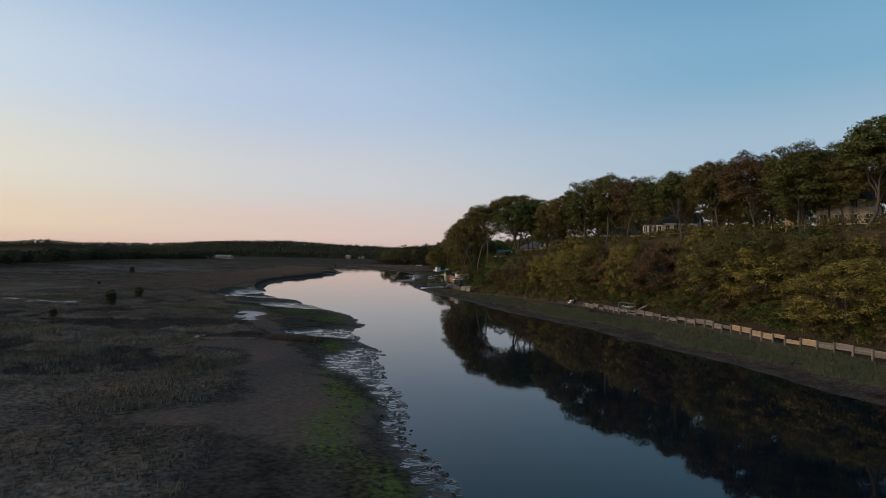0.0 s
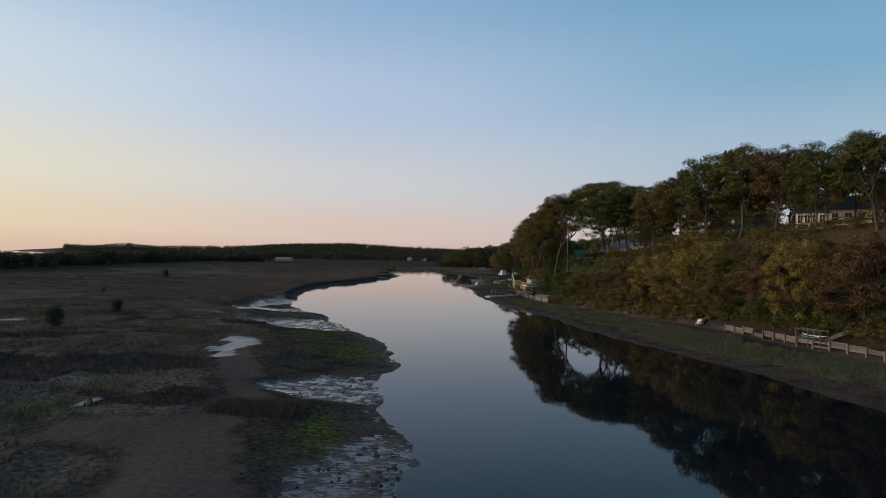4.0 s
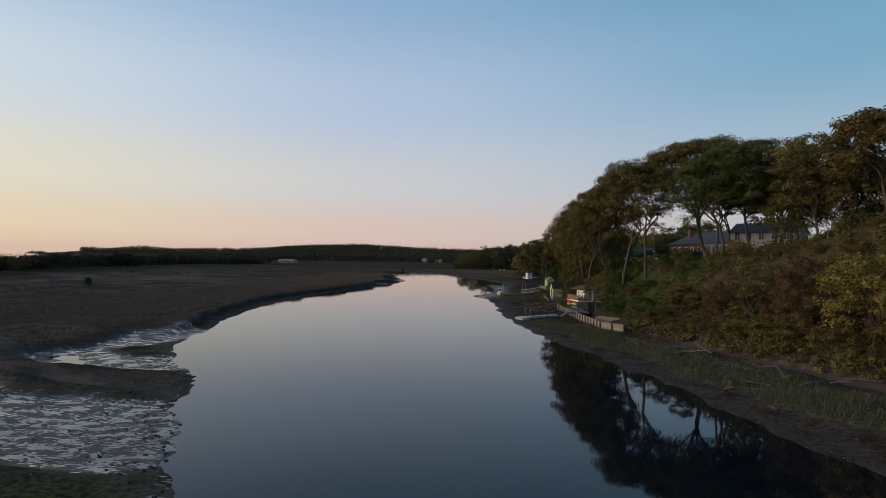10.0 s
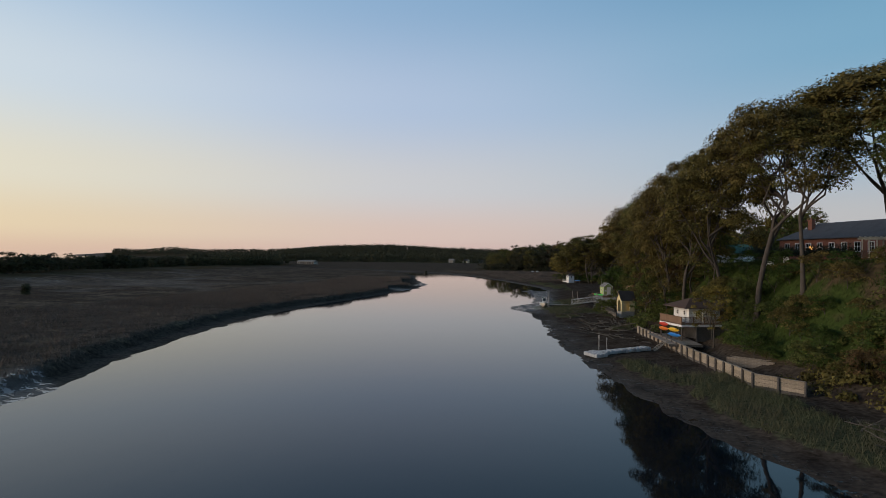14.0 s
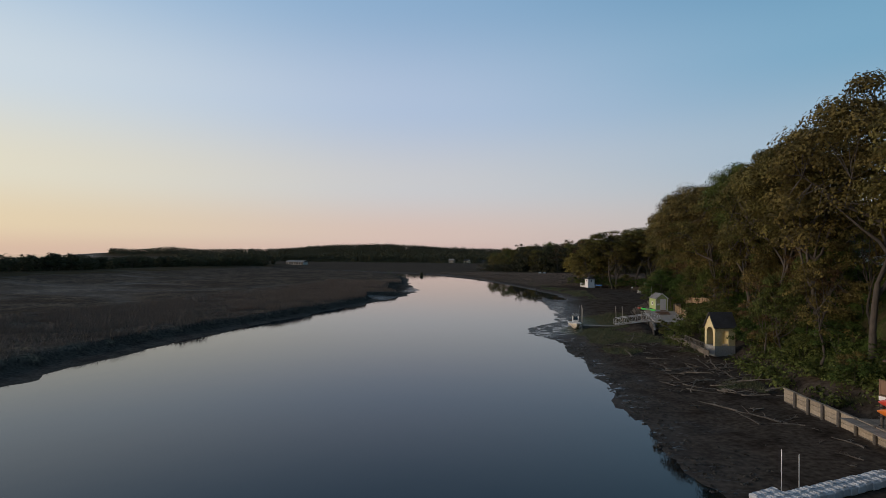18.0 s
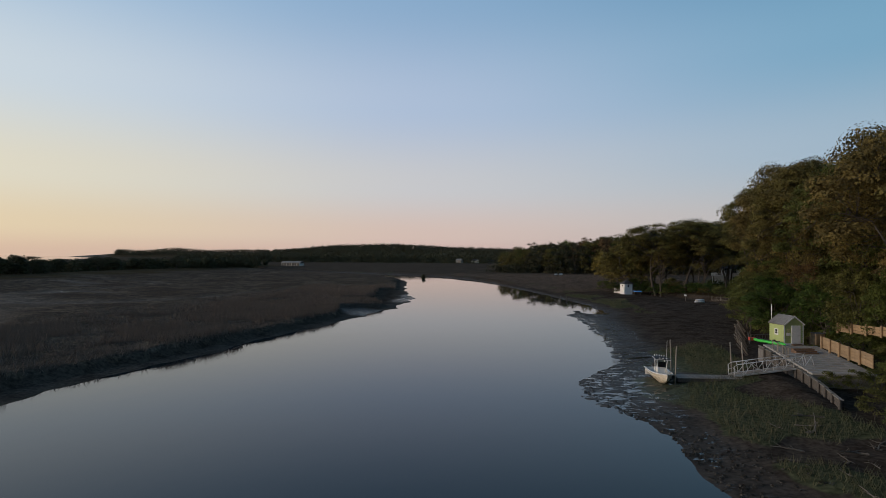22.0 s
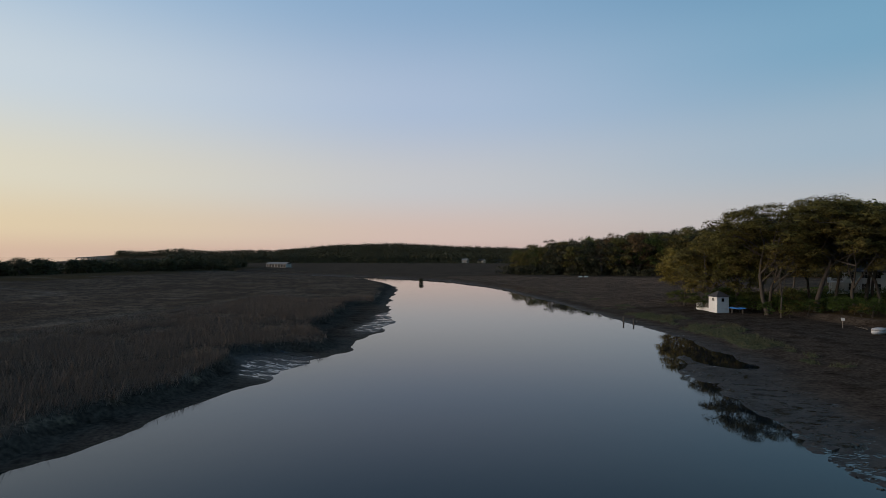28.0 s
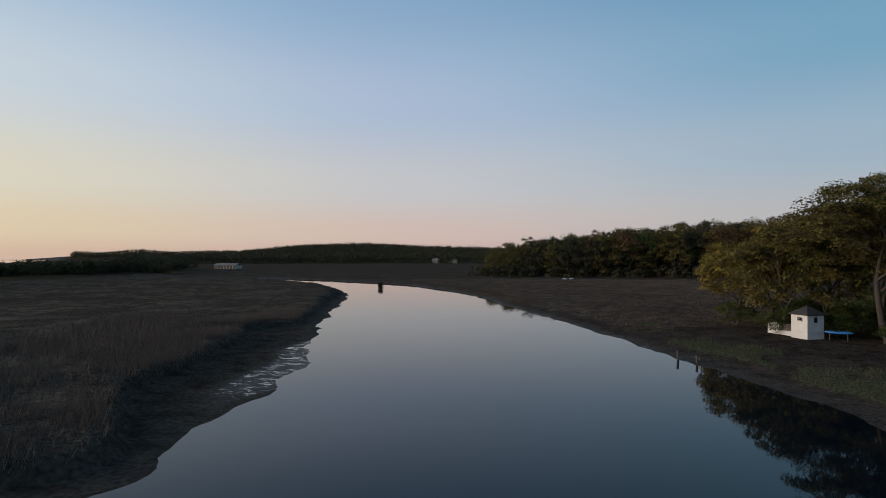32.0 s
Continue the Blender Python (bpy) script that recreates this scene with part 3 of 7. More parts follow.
def array_mesh(name, verts, faces, material=None):
    """A mesh from arrays: verts (n, 3), faces (m, k)."""
    me = bpy.data.meshes.new(name)
    k = faces.shape[1]
    me.vertices.add(len(verts))
    me.vertices.foreach_set("co", np.asarray(verts, np.float32).ravel())
    me.loops.add(faces.size)
    me.loops.foreach_set("vertex_index", faces.astype(np.int32).ravel())
    me.polygons.add(len(faces))
    me.polygons.foreach_set("loop_start", np.arange(0, faces.size, k, dtype=np.int32))
    me.polygons.foreach_set("loop_total", np.full(len(faces), k, np.int32))
    me.update(calc_edges=True)
    if material:
        me.materials.append(material)
    return me


def spaced(*parts):
    """Coordinates from runs of (start, end, step)."""
    out = []
    for a, b, s in parts:
        out.append(np.linspace(a, b, max(2, int(round((b - a) / s)) + 1))[:-1])
    return np.concatenate(out + [np.array([parts[-1][1]])])


def build_ground():
    gx = spaced((-4900, -2600, 230), (-2600, -1700, 50), (-1700, -1200, 100), (-1200, -400, 60), (-400, -180, 12), (-180, -100, 4), (-100, -68, 1.3), (-68, 42, 0.8), (42, 80, 1.5), (80, 200, 8), (200, 600, 50), (600, 3000, 300))
    gy = spaced((-500, -40, 40), (-40, 18, 4), (18, 230, 0.8), (230, 385, 0.95), (385, 470, 1.5), (470, 620, 4), (620, 900, 14), (900, 1900, 50), (1900, 2300, 100), (2300, 3000, 50), (3000, 4900, 200))
    xx, yy = np.meshgrid(gx, gy)
    z, cover = land(xx.ravel(), yy.ravel())
    nx, ny = len(gx), len(gy)
    i = (np.arange(ny - 1)[:, None] * nx + np.arange(nx - 1)[None, :]).ravel()
    me = array_mesh("ground", np.stack([xx.ravel(), yy.ravel(), z], 1), np.stack([i, i + 1, i + nx + 1, i + nx], 1), GROUND)
    for key, values in cover.items():
        me.attributes.new(key, "FLOAT", "POINT").data.foreach_set("value", np.asarray(values, np.float32))
    me.polygons.foreach_set("use_smooth", np.ones(len(me.polygons), bool))
    tagged(new("ground", me), "dark tidal mud, straw-coloured marsh and wooded bluff beside the creek", "ground", kind="structure")
    w = np.array([(-4950, -600, 0), (3000, -600, 0), (3000, 4950, 0), (-4950, 4950, 0)], float)
    tagged(new("water", array_mesh("water", w, np.array([[0, 1, 2, 3]]), WATER)), "still dark creek water mirroring the dusk sky", "water", kind="structure")


build_ground()


# ---- building blocks ----
def part(name, bm, material, parent, label="", m=None):
    """One mesh object out of a bmesh (or a ready mesh) under a thing or a part."""
    if isinstance(bm, bmesh.types.BMesh):
        me = bpy.data.meshes.new(name)
        bm.to_mesh(me)
        bm.free()
        me.materials.append(material)
    else:
        me = bm
    ob = new(name, me)
    ob.parent = parent
    if m is not None:
        ob.matrix_basis = m
    return tagged(ob, label)


def thing(name, m, label, category, group="", kind=""):
    ob = new(name)
    ob.matrix_basis = m
    ob.empty_display_size = 0.3
    return tagged(ob, label, category, group, kind)


def box(bm, size, at=(0, 0, 0), turn=(0, 0, 0), bevel=0.0):
    """A box with its middle at a place; bevel rounds its edges."""
    r = bmesh.ops.create_cube(bm, size=1.0, matrix=pose(*at, *turn) @ Matrix.Diagonal((*size, 1)))
    if bevel:
        edges = {e for v in r["verts"] for e in v.link_edges}
        bmesh.ops.bevel(bm, geom=list(edges), offset=bevel, segments=1, affect="EDGES")
    return bm


def boxes(*rows, bevel=0.0):
    bm = bmesh.new()
    for row in rows:
        box(bm, *row, bevel=bevel)
    return bm


def tube(points, radii, sides=6):
    """Arrays of a tapered tube along points."""
    p = np.array(points, float)
    r = np.array(radii, float)
    d = np.gradient(p, axis=0)
    d /= np.linalg.norm(d, axis=1)[:, None] + 1e-9
    ref = np.where(abs(d[:, 2:3]) > 0.9, [[1.0, 0, 0]], [[0, 0, 1.0]])
    u = np.cross(d, ref)
    u /= np.linalg.norm(u, axis=1)[:, None] + 1e-9
    v = np.cross(d, u)
    a = np.linspace(0, 2 * np.pi, sides, endpoint=False)
    ring = p[:, None, :] + r[:, None, None] * (np.cos(a)[None, :, None] * u[:, None, :] + np.sin(a)[None, :, None] * v[:, None, :])
    n = len(p)
    i, j = np.meshgrid(np.arange(n - 1), np.arange(sides), indexing="ij")
    k = (j + 1) % sides
    f = np.stack([i * sides + j, i * sides + k, (i + 1) * sides + k, (i + 1) * sides + j], -1).reshape(-1, 4)
    return ring.reshape(-1, 3), f


def joined(pieces):
    verts, faces, n = [], [], 0
    for v, f in pieces:
        verts.append(v)
        faces.append(f + n)
        n += len(v)
    return np.concatenate(verts), np.concatenate(faces)


def smooth(me):
    me.polygons.foreach_set("use_smooth", np.ones(len(me.polygons), bool))
    return me


# ---- trees ----
def leaves(rng, centres, radii, count, size, flat=0.6):
    """Arrays of leaf sprays scattered in flattened clumps round the centres; denser towards the upper shell."""
    n = len(centres) * count
    c = np.repeat(np.array(centres, float), count, axis=0)
    r = np.repeat(np.array(radii, float), count)
    d = rng.normal(size=(n, 3))
    d /= np.linalg.norm(d, axis=1)[:, None]
    d[:, 2] = np.where(d[:, 2] < -0.25, -0.6 * d[:, 2], d[:, 2])
    rad = r * np.where(rng.random(n) < 0.75, rng.uniform(0.86, 1.08, n), rng.uniform(0.35, 0.9, n))
    p = c + d * rad[:, None] * np.array([1, 1, flat])
    nrm = d * 0.9 + rng.normal(size=(n, 3)) * 0.30 + np.array([0, 0, 0.3])
    nrm /= np.linalg.norm(nrm, axis=1)[:, None]
    a = np.cross(nrm, rng.normal(size=(n, 3)))
    a /= np.linalg.norm(a, axis=1)[:, None] + 1e-9
    b = np.cross(nrm, a)
    s = size * rng.uniform(0.6, 1.4, n)[:, None]
    bend = nrm * s * rng.uniform(-0.25, 0.25, (n, 1))
    j = rng.uniform(0.7, 1.3, (n, 3, 1))
    spray = np.stack([p + a * s * j[:, 0] + bend, p + (b * 0.8 - a * 0.6) * s * j[:, 1], p - (b * 0.8 + a * 0.6) * s * j[:, 2]], 1).reshape(-1, 3)
    return spray, np.arange(3 * n).reshape(-1, 3)


def grow(rng, h, bare, spread, limbs, twigs, lean=0.0):
    """Skeleton of a broad-leaved tree: tubes, and where its leaf clumps sit."""
    tubes, tips = [], []
    fork = np.array([lean * h * 0.3, 0.05 * h * rng.uniform(-1, 1), h * bare])
    r0 = 0.0135 * h
    sway = np.array([rng.uniform(-1, 1), rng.uniform(-1, 1), 0]) * 0.02 * h
    tubes.append(tube([(0, 0, -0.8), (0, 0, 0.4), fork * 0.5 + sway, fork], [r0 * 1.7, r0 * 1.25, r0, r0 * 0.85], 8))
    for k in range(limbs):
        a = 2 * math.pi * (k + rng.uniform(-0.3, 0.3)) / limbs
        out = spread * rng.uniform(0.45, 1.0) * (0.25 if k == 0 else 1.0)
        top = h * (rng.uniform(0.80, 0.93) - 0.16 * (out / spread) ** 2)
        start = fork * rng.uniform(0.72, 1.0) if k else fork
        end = np.array([math.cos(a) * out + fork[0], math.sin(a) * out + fork[1], top])
        knee = start + (end - start) * 0.5 + np.array([math.cos(a), math.sin(a), 0]) * out * 0.10 + rng.normal(size=3) * 0.03 * h
        tubes.append(tube([start, start + (knee - start) * 0.5 + rng.normal(size=3) * 0.01 * h, knee, end], [r0 * 0.62, r0 * 0.5, r0 * 0.36, r0 * 0.12], 6))
        tips.append(end)
        for j in range(twigs):
            f = rng.uniform(0.22, 0.98)
            s = start + (knee - start) * (2 * f) if f < 0.5 else knee + (end - knee) * (2 * f - 1)
            b = a + rng.uniform(-1.5, 1.5)
            ln = spread * rng.uniform(0.28, 0.60)
            e = s + np.array([math.cos(b) * ln, math.sin(b) * ln, ln * rng.uniform(-0.25, 0.70)])
            e[2] = min(e[2], h * 0.95)
            tubes.append(tube([s, (s + e) / 2 + rng.normal(size=3) * 0.012 * h, e], [r0 * 0.26, r0 * 0.17, r0 * 0.06], 4))
            tips.append(e)
    return tubes, tips


def dome(rng, h, bare, spread, limbs, clumps, low=0.42, lean=0.0):
    """Skeleton of an old oak: a forked trunk, rising limbs, and twigs out to leaf clumps over a lobed dome."""
    tubes, nodes, tips, bends = [], [], [], []
    r0 = 0.0125 * h
    fork = np.array([lean * h * 0.3, 0.04 * h * rng.uniform(-1, 1), h * bare])
    bow = np.array([rng.uniform(-1, 1), rng.uniform(-1, 1), 0]) * 0.025 * h
    tubes.append(tube([(0, 0, -0.8), (0, 0, 0.3), fork * 0.35 + bow, fork * 0.7 + bow * 0.7, fork], [r0 * 1.8, r0 * 1.3, r0 * 1.05, r0 * 0.95, r0 * 0.85], 8))
    mid, up = np.array([fork[0] * 1.2, fork[1] * 1.2, h * (1 + low) / 2]), h * (1 - low) / 2
    lobes = rng.normal(size=(9, 3))
    lobes /= np.linalg.norm(lobes, axis=1)[:, None]
    power = rng.uniform(-0.20, 0.26, 9)

    def shell(d, f):
        k = 1 + (np.clip((lobes @ d - 0.55) / 0.45, 0, 1) * power).sum()
        return mid + d * np.array([spread, spread, up]) * k * f
    for k in range(limbs):
        a = 2 * math.pi * (k + rng.uniform(-0.3, 0.3)) / limbs
        el = rng.uniform(0.05, 0.75) if k else 1.3
        end = shell(np.array([math.cos(a) * math.cos(el), math.sin(a) * math.cos(el), math.sin(el)]), rng.uniform(0.66, 0.84))
        start = fork if k < 2 else fork * rng.uniform(0.75, 1.0) if k < 4 else bends[rng.integers(len(bends))]
        knee = start + (end - start) * 0.42 + np.array([0, 0, -0.03 * h]) + rng.normal(size=3) * 0.025 * h
        third = knee + (end - knee) * 0.5 + rng.normal(size=3) * 0.022 * h
        pts = [start, start + (knee - start) * 0.5 + rng.normal(size=3) * 0.012 * h, knee, third, end]
        tubes.append(tube(pts, [r0 * 0.66, r0 * 0.55, r0 * 0.42, r0 * 0.28, r0 * 0.10], 6))
        bends += [pts[1], knee]
        for p, q in zip(pts[1:-1], pts[2:]):
            nodes += [p, (p + q) / 2]
        nodes.append(end)
    nodes = np.array(nodes)
    for _ in range(clumps):
        d = rng.normal(size=3)
        d /= np.linalg.norm(d)
        if d[2] < -0.7 or d[2] < -0.3 and rng.random() < 0.5:
            d[2] *= -0.8
        p = shell(d, rng.uniform(0.86, 1.0) if rng.random() < 0.8 else rng.uniform(0.45, 0.85))
        n = nodes[np.linalg.norm(nodes - p, axis=1).argmin()]
        tubes.append(tube([n, (n + p) / 2 + rng.normal(size=3) * 0.012 * h, p], [r0 * 0.20, r0 * 0.13, r0 * 0.04], 3))
        tips.append(p)
    return tubes, tips


class Plant:
    """A kind of tree or bush: meshes made once, set out many times."""

    def __init__(self, seed, h, bare, spread, limbs, twigs, clump, count, size, flat=0.6, extra=0, lean=0.0, low=None):
        rng = np.random.default_rng(seed)
        tubes, tips = dome(rng, h, bare, spread, limbs, twigs, low, lean) if low is not None else grow(rng, h, bare, spread, limbs, twigs, lean)
        tips = [np.array(t) for t in tips]
        for _ in range(extra):                       # foliage down the sides
            a, z = rng.uniform(0, 2 * math.pi), rng.uniform(max(0.08, bare), 0.75)
            rr = spread * (0.55 + 0.5 * math.sin(math.pi * min(1, z + 0.15))) * rng.uniform(0.55, 0.95)
            tips.append(np.array([math.cos(a) * rr, math.sin(a) * rr, h * z]))
        radii = [clump * rng.uniform(0.7, 1.25) for _ in tips]
        v, f = leaves(rng, tips, radii, count, size, flat)
        peak = v[:, 2].max()
        tv, tf = joined(tubes)
        self.h = peak
        self.trunk = smooth(array_mesh("trunk", tv, tf, BARK))
        self.crown = array_mesh("crown", v, f, LEAF_GREEN)

    def plant(self, name, x, y, top, leaf, label, category="tree", group="", wide=1.0, z=None, turn=None):
        z = height(x, y) if z is None else z
        s = (top - z) / self.h
        m = pose(x, y, z, 0, 0, random.uniform(0, 360) if turn is None else turn) @ Matrix.Diagonal((s * wide, s * wide, s, 1))
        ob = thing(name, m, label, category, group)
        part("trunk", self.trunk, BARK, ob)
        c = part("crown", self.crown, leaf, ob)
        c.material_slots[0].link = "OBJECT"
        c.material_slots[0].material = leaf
        return ob


OAKS = [Plant(s, 17, b, sp, li, 124, 1.5, 150, 0.165, 0.85, 0, ln, low) for s, b, sp, li, ln, low in
        ((1, 0.34, 5.6, 8, 0.2, 0.34), (2, 0.38, 5.2, 8, -0.15, 0.36), (3, 0.28, 5.8, 10, 0.1, 0.24), (4, 0.30, 5.6, 9, 0.0, 0.22))]
NEAR_OAKS = [Plant(s, 17, b, sp, li, 150, 1.3, 250, 0.105, 0.8, 0, ln, low) for s, b, sp, li, ln, low in
             ((61, 0.34, 5.6, 9, 0.2, 0.34), (62, 0.38, 5.2, 9, -0.15, 0.36), (63, 0.28, 5.8, 10, 0.1, 0.24), (64, 0.30, 5.6, 10, 0.0, 0.22))]
HIGH = [Plant(s, 17, b, 5.4, 10, 130, 1.1, 190, 0.10, 0.75, 0, ln, lo) for s, b, ln, lo in ((51, 0.40, 0.2, 0.48), (52, 0.44, -0.2, 0.50), (53, 0.38, 0.1, 0.40))]
BACK_OAKS = [Plant(s, 17, b, 5.4, 6, 66, 1.75, 66, 0.28, 0.8, 0, 0, 0.22) for s, b in ((14, 0.36), (15, 0.30))]
FAR_OAKS = [Plant(s, 15, 0.12, 5.2, 4, 46, 1.6, 70, 0.25, 0.9, 0, 0, 0.0) for s in (6, 7, 8)]
FAR_CEDAR = [Plant(s, 8, 0.1, 1.7, 5, 4, 1.0, 26, 0.30, 1.2, 26) for s in (45, 46)]
SPARSE = [Plant(s, 17, 0.34, 4.6, 8, 70, 0.95, 46, 0.15, 0.7, 0, 0, 0.40) for s in (11, 12)]
ROUND = [Plant(s, 11, 0.2, 4.0, 7, 84, 1.15, 130, 0.125, 0.85, 0, 0, 0.04) for s in (21, 22, 23)]
BACK_ROUND = [Plant(s, 11, 0.2, 4.0, 5, 52, 1.2, 56, 0.23, 0.85, 0, 0, 0.06) for s in (24, 25)]
THIN = [Plant(s, 10, 0.25, 3.2, 7, 64, 0.75, 80, 0.10, 0.8, 0, 0, 0.12) for s in (26, 27)]
DOMES = [Plant(s, 13, 0.16, 6.2, 8, 170, 1.35, 170, 0.125, 0.85, 0, 0, 0.02) for s in (71, 72, 73)]
BUSH = [Plant(s, 3.2, 0.12, 1.7, 4, 26, 0.6, 80, 0.085, 0.85, 0, 0, 0.02) for s in (31, 32, 33)]
CEDAR = [Plant(s, 8, 0.1, 1.8, 5, 5, 1.0, 80, 0.15, 1.0, 36) for s in (41, 42)]

TALL_GREEN = "tall broad-leaved tree with bare forked trunk on the bluff"
KEY_TREES = [  # x, y, top, kind, leaves, width
    (14.2, 194, 28.5, HIGH[0], LEAF_OLIVE, 0.85), (17.0, 189.5, 27.5, HIGH[1], LEAF_OLIVE, 0.9), (27.6, 191.7, 31.5, OAKS[0], LEAF_OLIVE, 1.3), (25, 177, 28.5, OAKS[3], LEAF_GREEN, 1.0),
    (31, 182, 30, OAKS[0], LEAF_GREEN, 0.9), (33, 167, 28, OAKS[2], LEAF_OLIVE, 0.9), (36, 158, 29, OAKS[1], LEAF_OLIVE, 1.0), (39, 151, 32.5, OAKS[3], LEAF_GREEN, 0.95), (33, 174, 28.5, SPARSE[0], LEAF_GOLD, 0.9), (42, 144, 33, OAKS[1], LEAF_OLIVE, 0.9), (45, 137, 31, OAKS[2], LEAF_RUST, 0.9),
    (47, 129, 30.5, OAKS[3], LEAF_GREEN, 0.9), (50, 119, 30.5, OAKS[0], LEAF_GREEN, 0.85), (53, 110, 31, OAKS[1], LEAF_OLIVE, 0.9), (55, 101, 31, OAKS[2], LEAF_RUST, 0.95), (57, 91, 31, OAKS[3], LEAF_GREEN, 1.0),
    (60, 81, 33, OAKS[0], LEAF_GREEN, 1.05), (62, 70, 32, OAKS[1], LEAF_OLIVE, 1.0), (68, 58, 33, OAKS[2], LEAF_GREEN, 1.0), (74, 44, 34, OAKS[3], LEAF_OLIVE, 1.0),
    (13, 203, 27.4, OAKS[3], LEAF_OLIVE, 0.75), (11, 213, 24.5, OAKS[2], LEAF_OLIVE, 0.9), (10.5, 221, 23.2, OAKS[1], LEAF_OLIVE, 0.85), (10.5, 229.5, 22.3, OAKS[2], LEAF_OLIVE, 0.8), (12.5, 239, 23.0, OAKS[0], LEAF_GREEN, 0.85),
    (13, 247, 23.2, OAKS[3], LEAF_OLIVE, 0.9), (12, 256, 22.5, OAKS[2], LEAF_OLIVE, 0.9), (15, 265, 22.8, OAKS[2], LEAF_OLIVE, 0.85), (15, 276, 23.4, OAKS[3], LEAF_GREEN, 0.85), (15, 287, 24.8, OAKS[3], LEAF_OLIVE, 0.85), (18, 296, 25.4, OAKS[2], LEAF_OLIVE, 0.85), (18, 305, 25, OAKS[3], LEAF_OLIVE, 0.8), (18.5, 314, 24.5, OAKS[2], LEAF_OLIVE, 0.75), (23, 322, 23, OAKS[3], LEAF_GREEN, 0.9),
    (2, 381, 16.0, ROUND[1], LEAF_OLIVE, 0.9), (5, 388, 17.5, ROUND[2], LEAF_GOLD, 0.95), (12, 378, 19.5, OAKS[2], LEAF_OLIVE, 1.1), (10, 367, 14, SPARSE[0], LEAF_OLIVE, 0.8), (17, 371, 23, HIGH[0], LEAF_OLIVE, 1.25), (9.5, 372, 21.8, HIGH[2], LEAF_OLIVE, 1.25), (23, 380, 22, OAKS[0], LEAF_OLIVE, 1.0), (31, 385, 23.5, OAKS[1], LEAF_OLIVE, 1.0), (16, 281, 23.5, OAKS[2], LEAF_OLIVE, 0.7), (17, 288, 24.6, OAKS[0], LEAF_OLIVE, 1.0), (19, 278, 24.4, OAKS[1], LEAF_OLIVE, 1.0), (-1, 390, 14, ROUND[0], LEAF_GOLD, 1.0), (6, 396, 16.5, OAKS[3], LEAF_GOLD, 0.9), (12, 392, 18.5, OAKS[1], LEAF_OLIVE, 0.9), (17, 398, 19.5, OAKS[0], LEAF_OLIVE, 1.0), (0, 399, 13.5, OAKS[2], LEAF_GOLD, 0.9), (7, 381, 15, ROUND[1], LEAF_GREEN, 0.8), (22, 368, 21, OAKS[2], LEAF_OLIVE, 1.0), (28, 374, 22, OAKS[3], LEAF_OLIVE, 1.0), (24, 392, 21, OAKS[2], LEAF_OLIVE, 1.0),
]
for x, y, top, kind, leaf, wide in KEY_TREES:
    if kind in OAKS and 172 < y:
        kind = NEAR_OAKS[OAKS.index(kind)]
    kind.plant("oak_tree", x, y, top * (0.98 if y < 186 else 0.96 if y > 365 else 1.0), leaf, TALL_GREEN, group="bluff trees", wide=wide * (1.12 if y < 186 or y > 365 else 1.05))
for x, y, top in ((9.6, 283, 8.2), (11.5, 288, 9.0), (9.2, 292, 7.2), (13, 295, 9.5), (11, 299, 8.0), (14, 303, 9.5), (12, 276, 8.5), (16, 309, 9.5), (18, 316, 10)):
    ROUND[int(y) % 3].plant("thicket_tree", x, y, top, LEAF_FRESH if y < 292 else LEAF_GREEN, "dense green thicket tree overhanging the mud", group="thicket by the stakes", wide=1.15)
rng = random.Random(5)
for y in range(48, 300, 6):                          # second and third rows on the bluff
    for row in (0, 1):
        yy = y + rng.uniform(-2, 2)
        toe, run = float(np.interp(yy, TOE_Y, TOE_X)), float(np.interp(yy, RUN_Y, RUN_W))
        x = toe + run + 12 + 10 * row + rng.uniform(-3, 3)
        if any(abs(x - hx) < 9 and abs(yy - hy) < 9 for hx, hy in ((57, 140), (52, 165), (39, 203), (40, 238), (31, 260), (64, 98), (22, 210), (22, 218))) or (172 < yy < 262 and x < 46):
            continue
        rng.choice(BACK_OAKS + SPARSE).plant("oak_tree", x, yy, float(np.interp(yy, [0, 150, 190, 230, 300], [32, 31, 29, 25, 22])) + rng.uniform(-3, 1.0), rng.choice((LEAF_OLIVE, LEAF_GREEN, LEAF_RUST)), TALL_GREEN, group="bluff trees", wide=rng.uniform(0.8, 1.05))
BIG_DOMES = [(46.5, 88, 16.4, 0, LEAF_OLIVE, 1.12), (47.8, 67, 12.2, 1, LEAF_GOLD, 1.4), (36.6, 112, 14.4, 2, LEAF_GOLD, 0.72), (40, 104, 14.8, 1, LEAF_RUST, 0.9), (33.5, 127, 13.6, 0, LEAF_OLIVE, 0.95), (51, 78, 15.2, 2, LEAF_OLIVE, 1.0), (54, 58, 14.0, 0, LEAF_GREEN, 1.2), (29.5, 139, 12.8, 1, LEAF_GOLD, 0.9), (44, 97, 14.2, 2, LEAF_OLIVE, 0.85), (25.5, 152, 11.5, 0, LEAF_RUST, 0.85)]
for x, y, top, k, leaf, wide in BIG_DOMES:
    DOMES[k].plant("dome_tree", x, y, top, leaf, "broad rounded tree in spring leaf above the shore wall", group="slope trees", wide=wide)
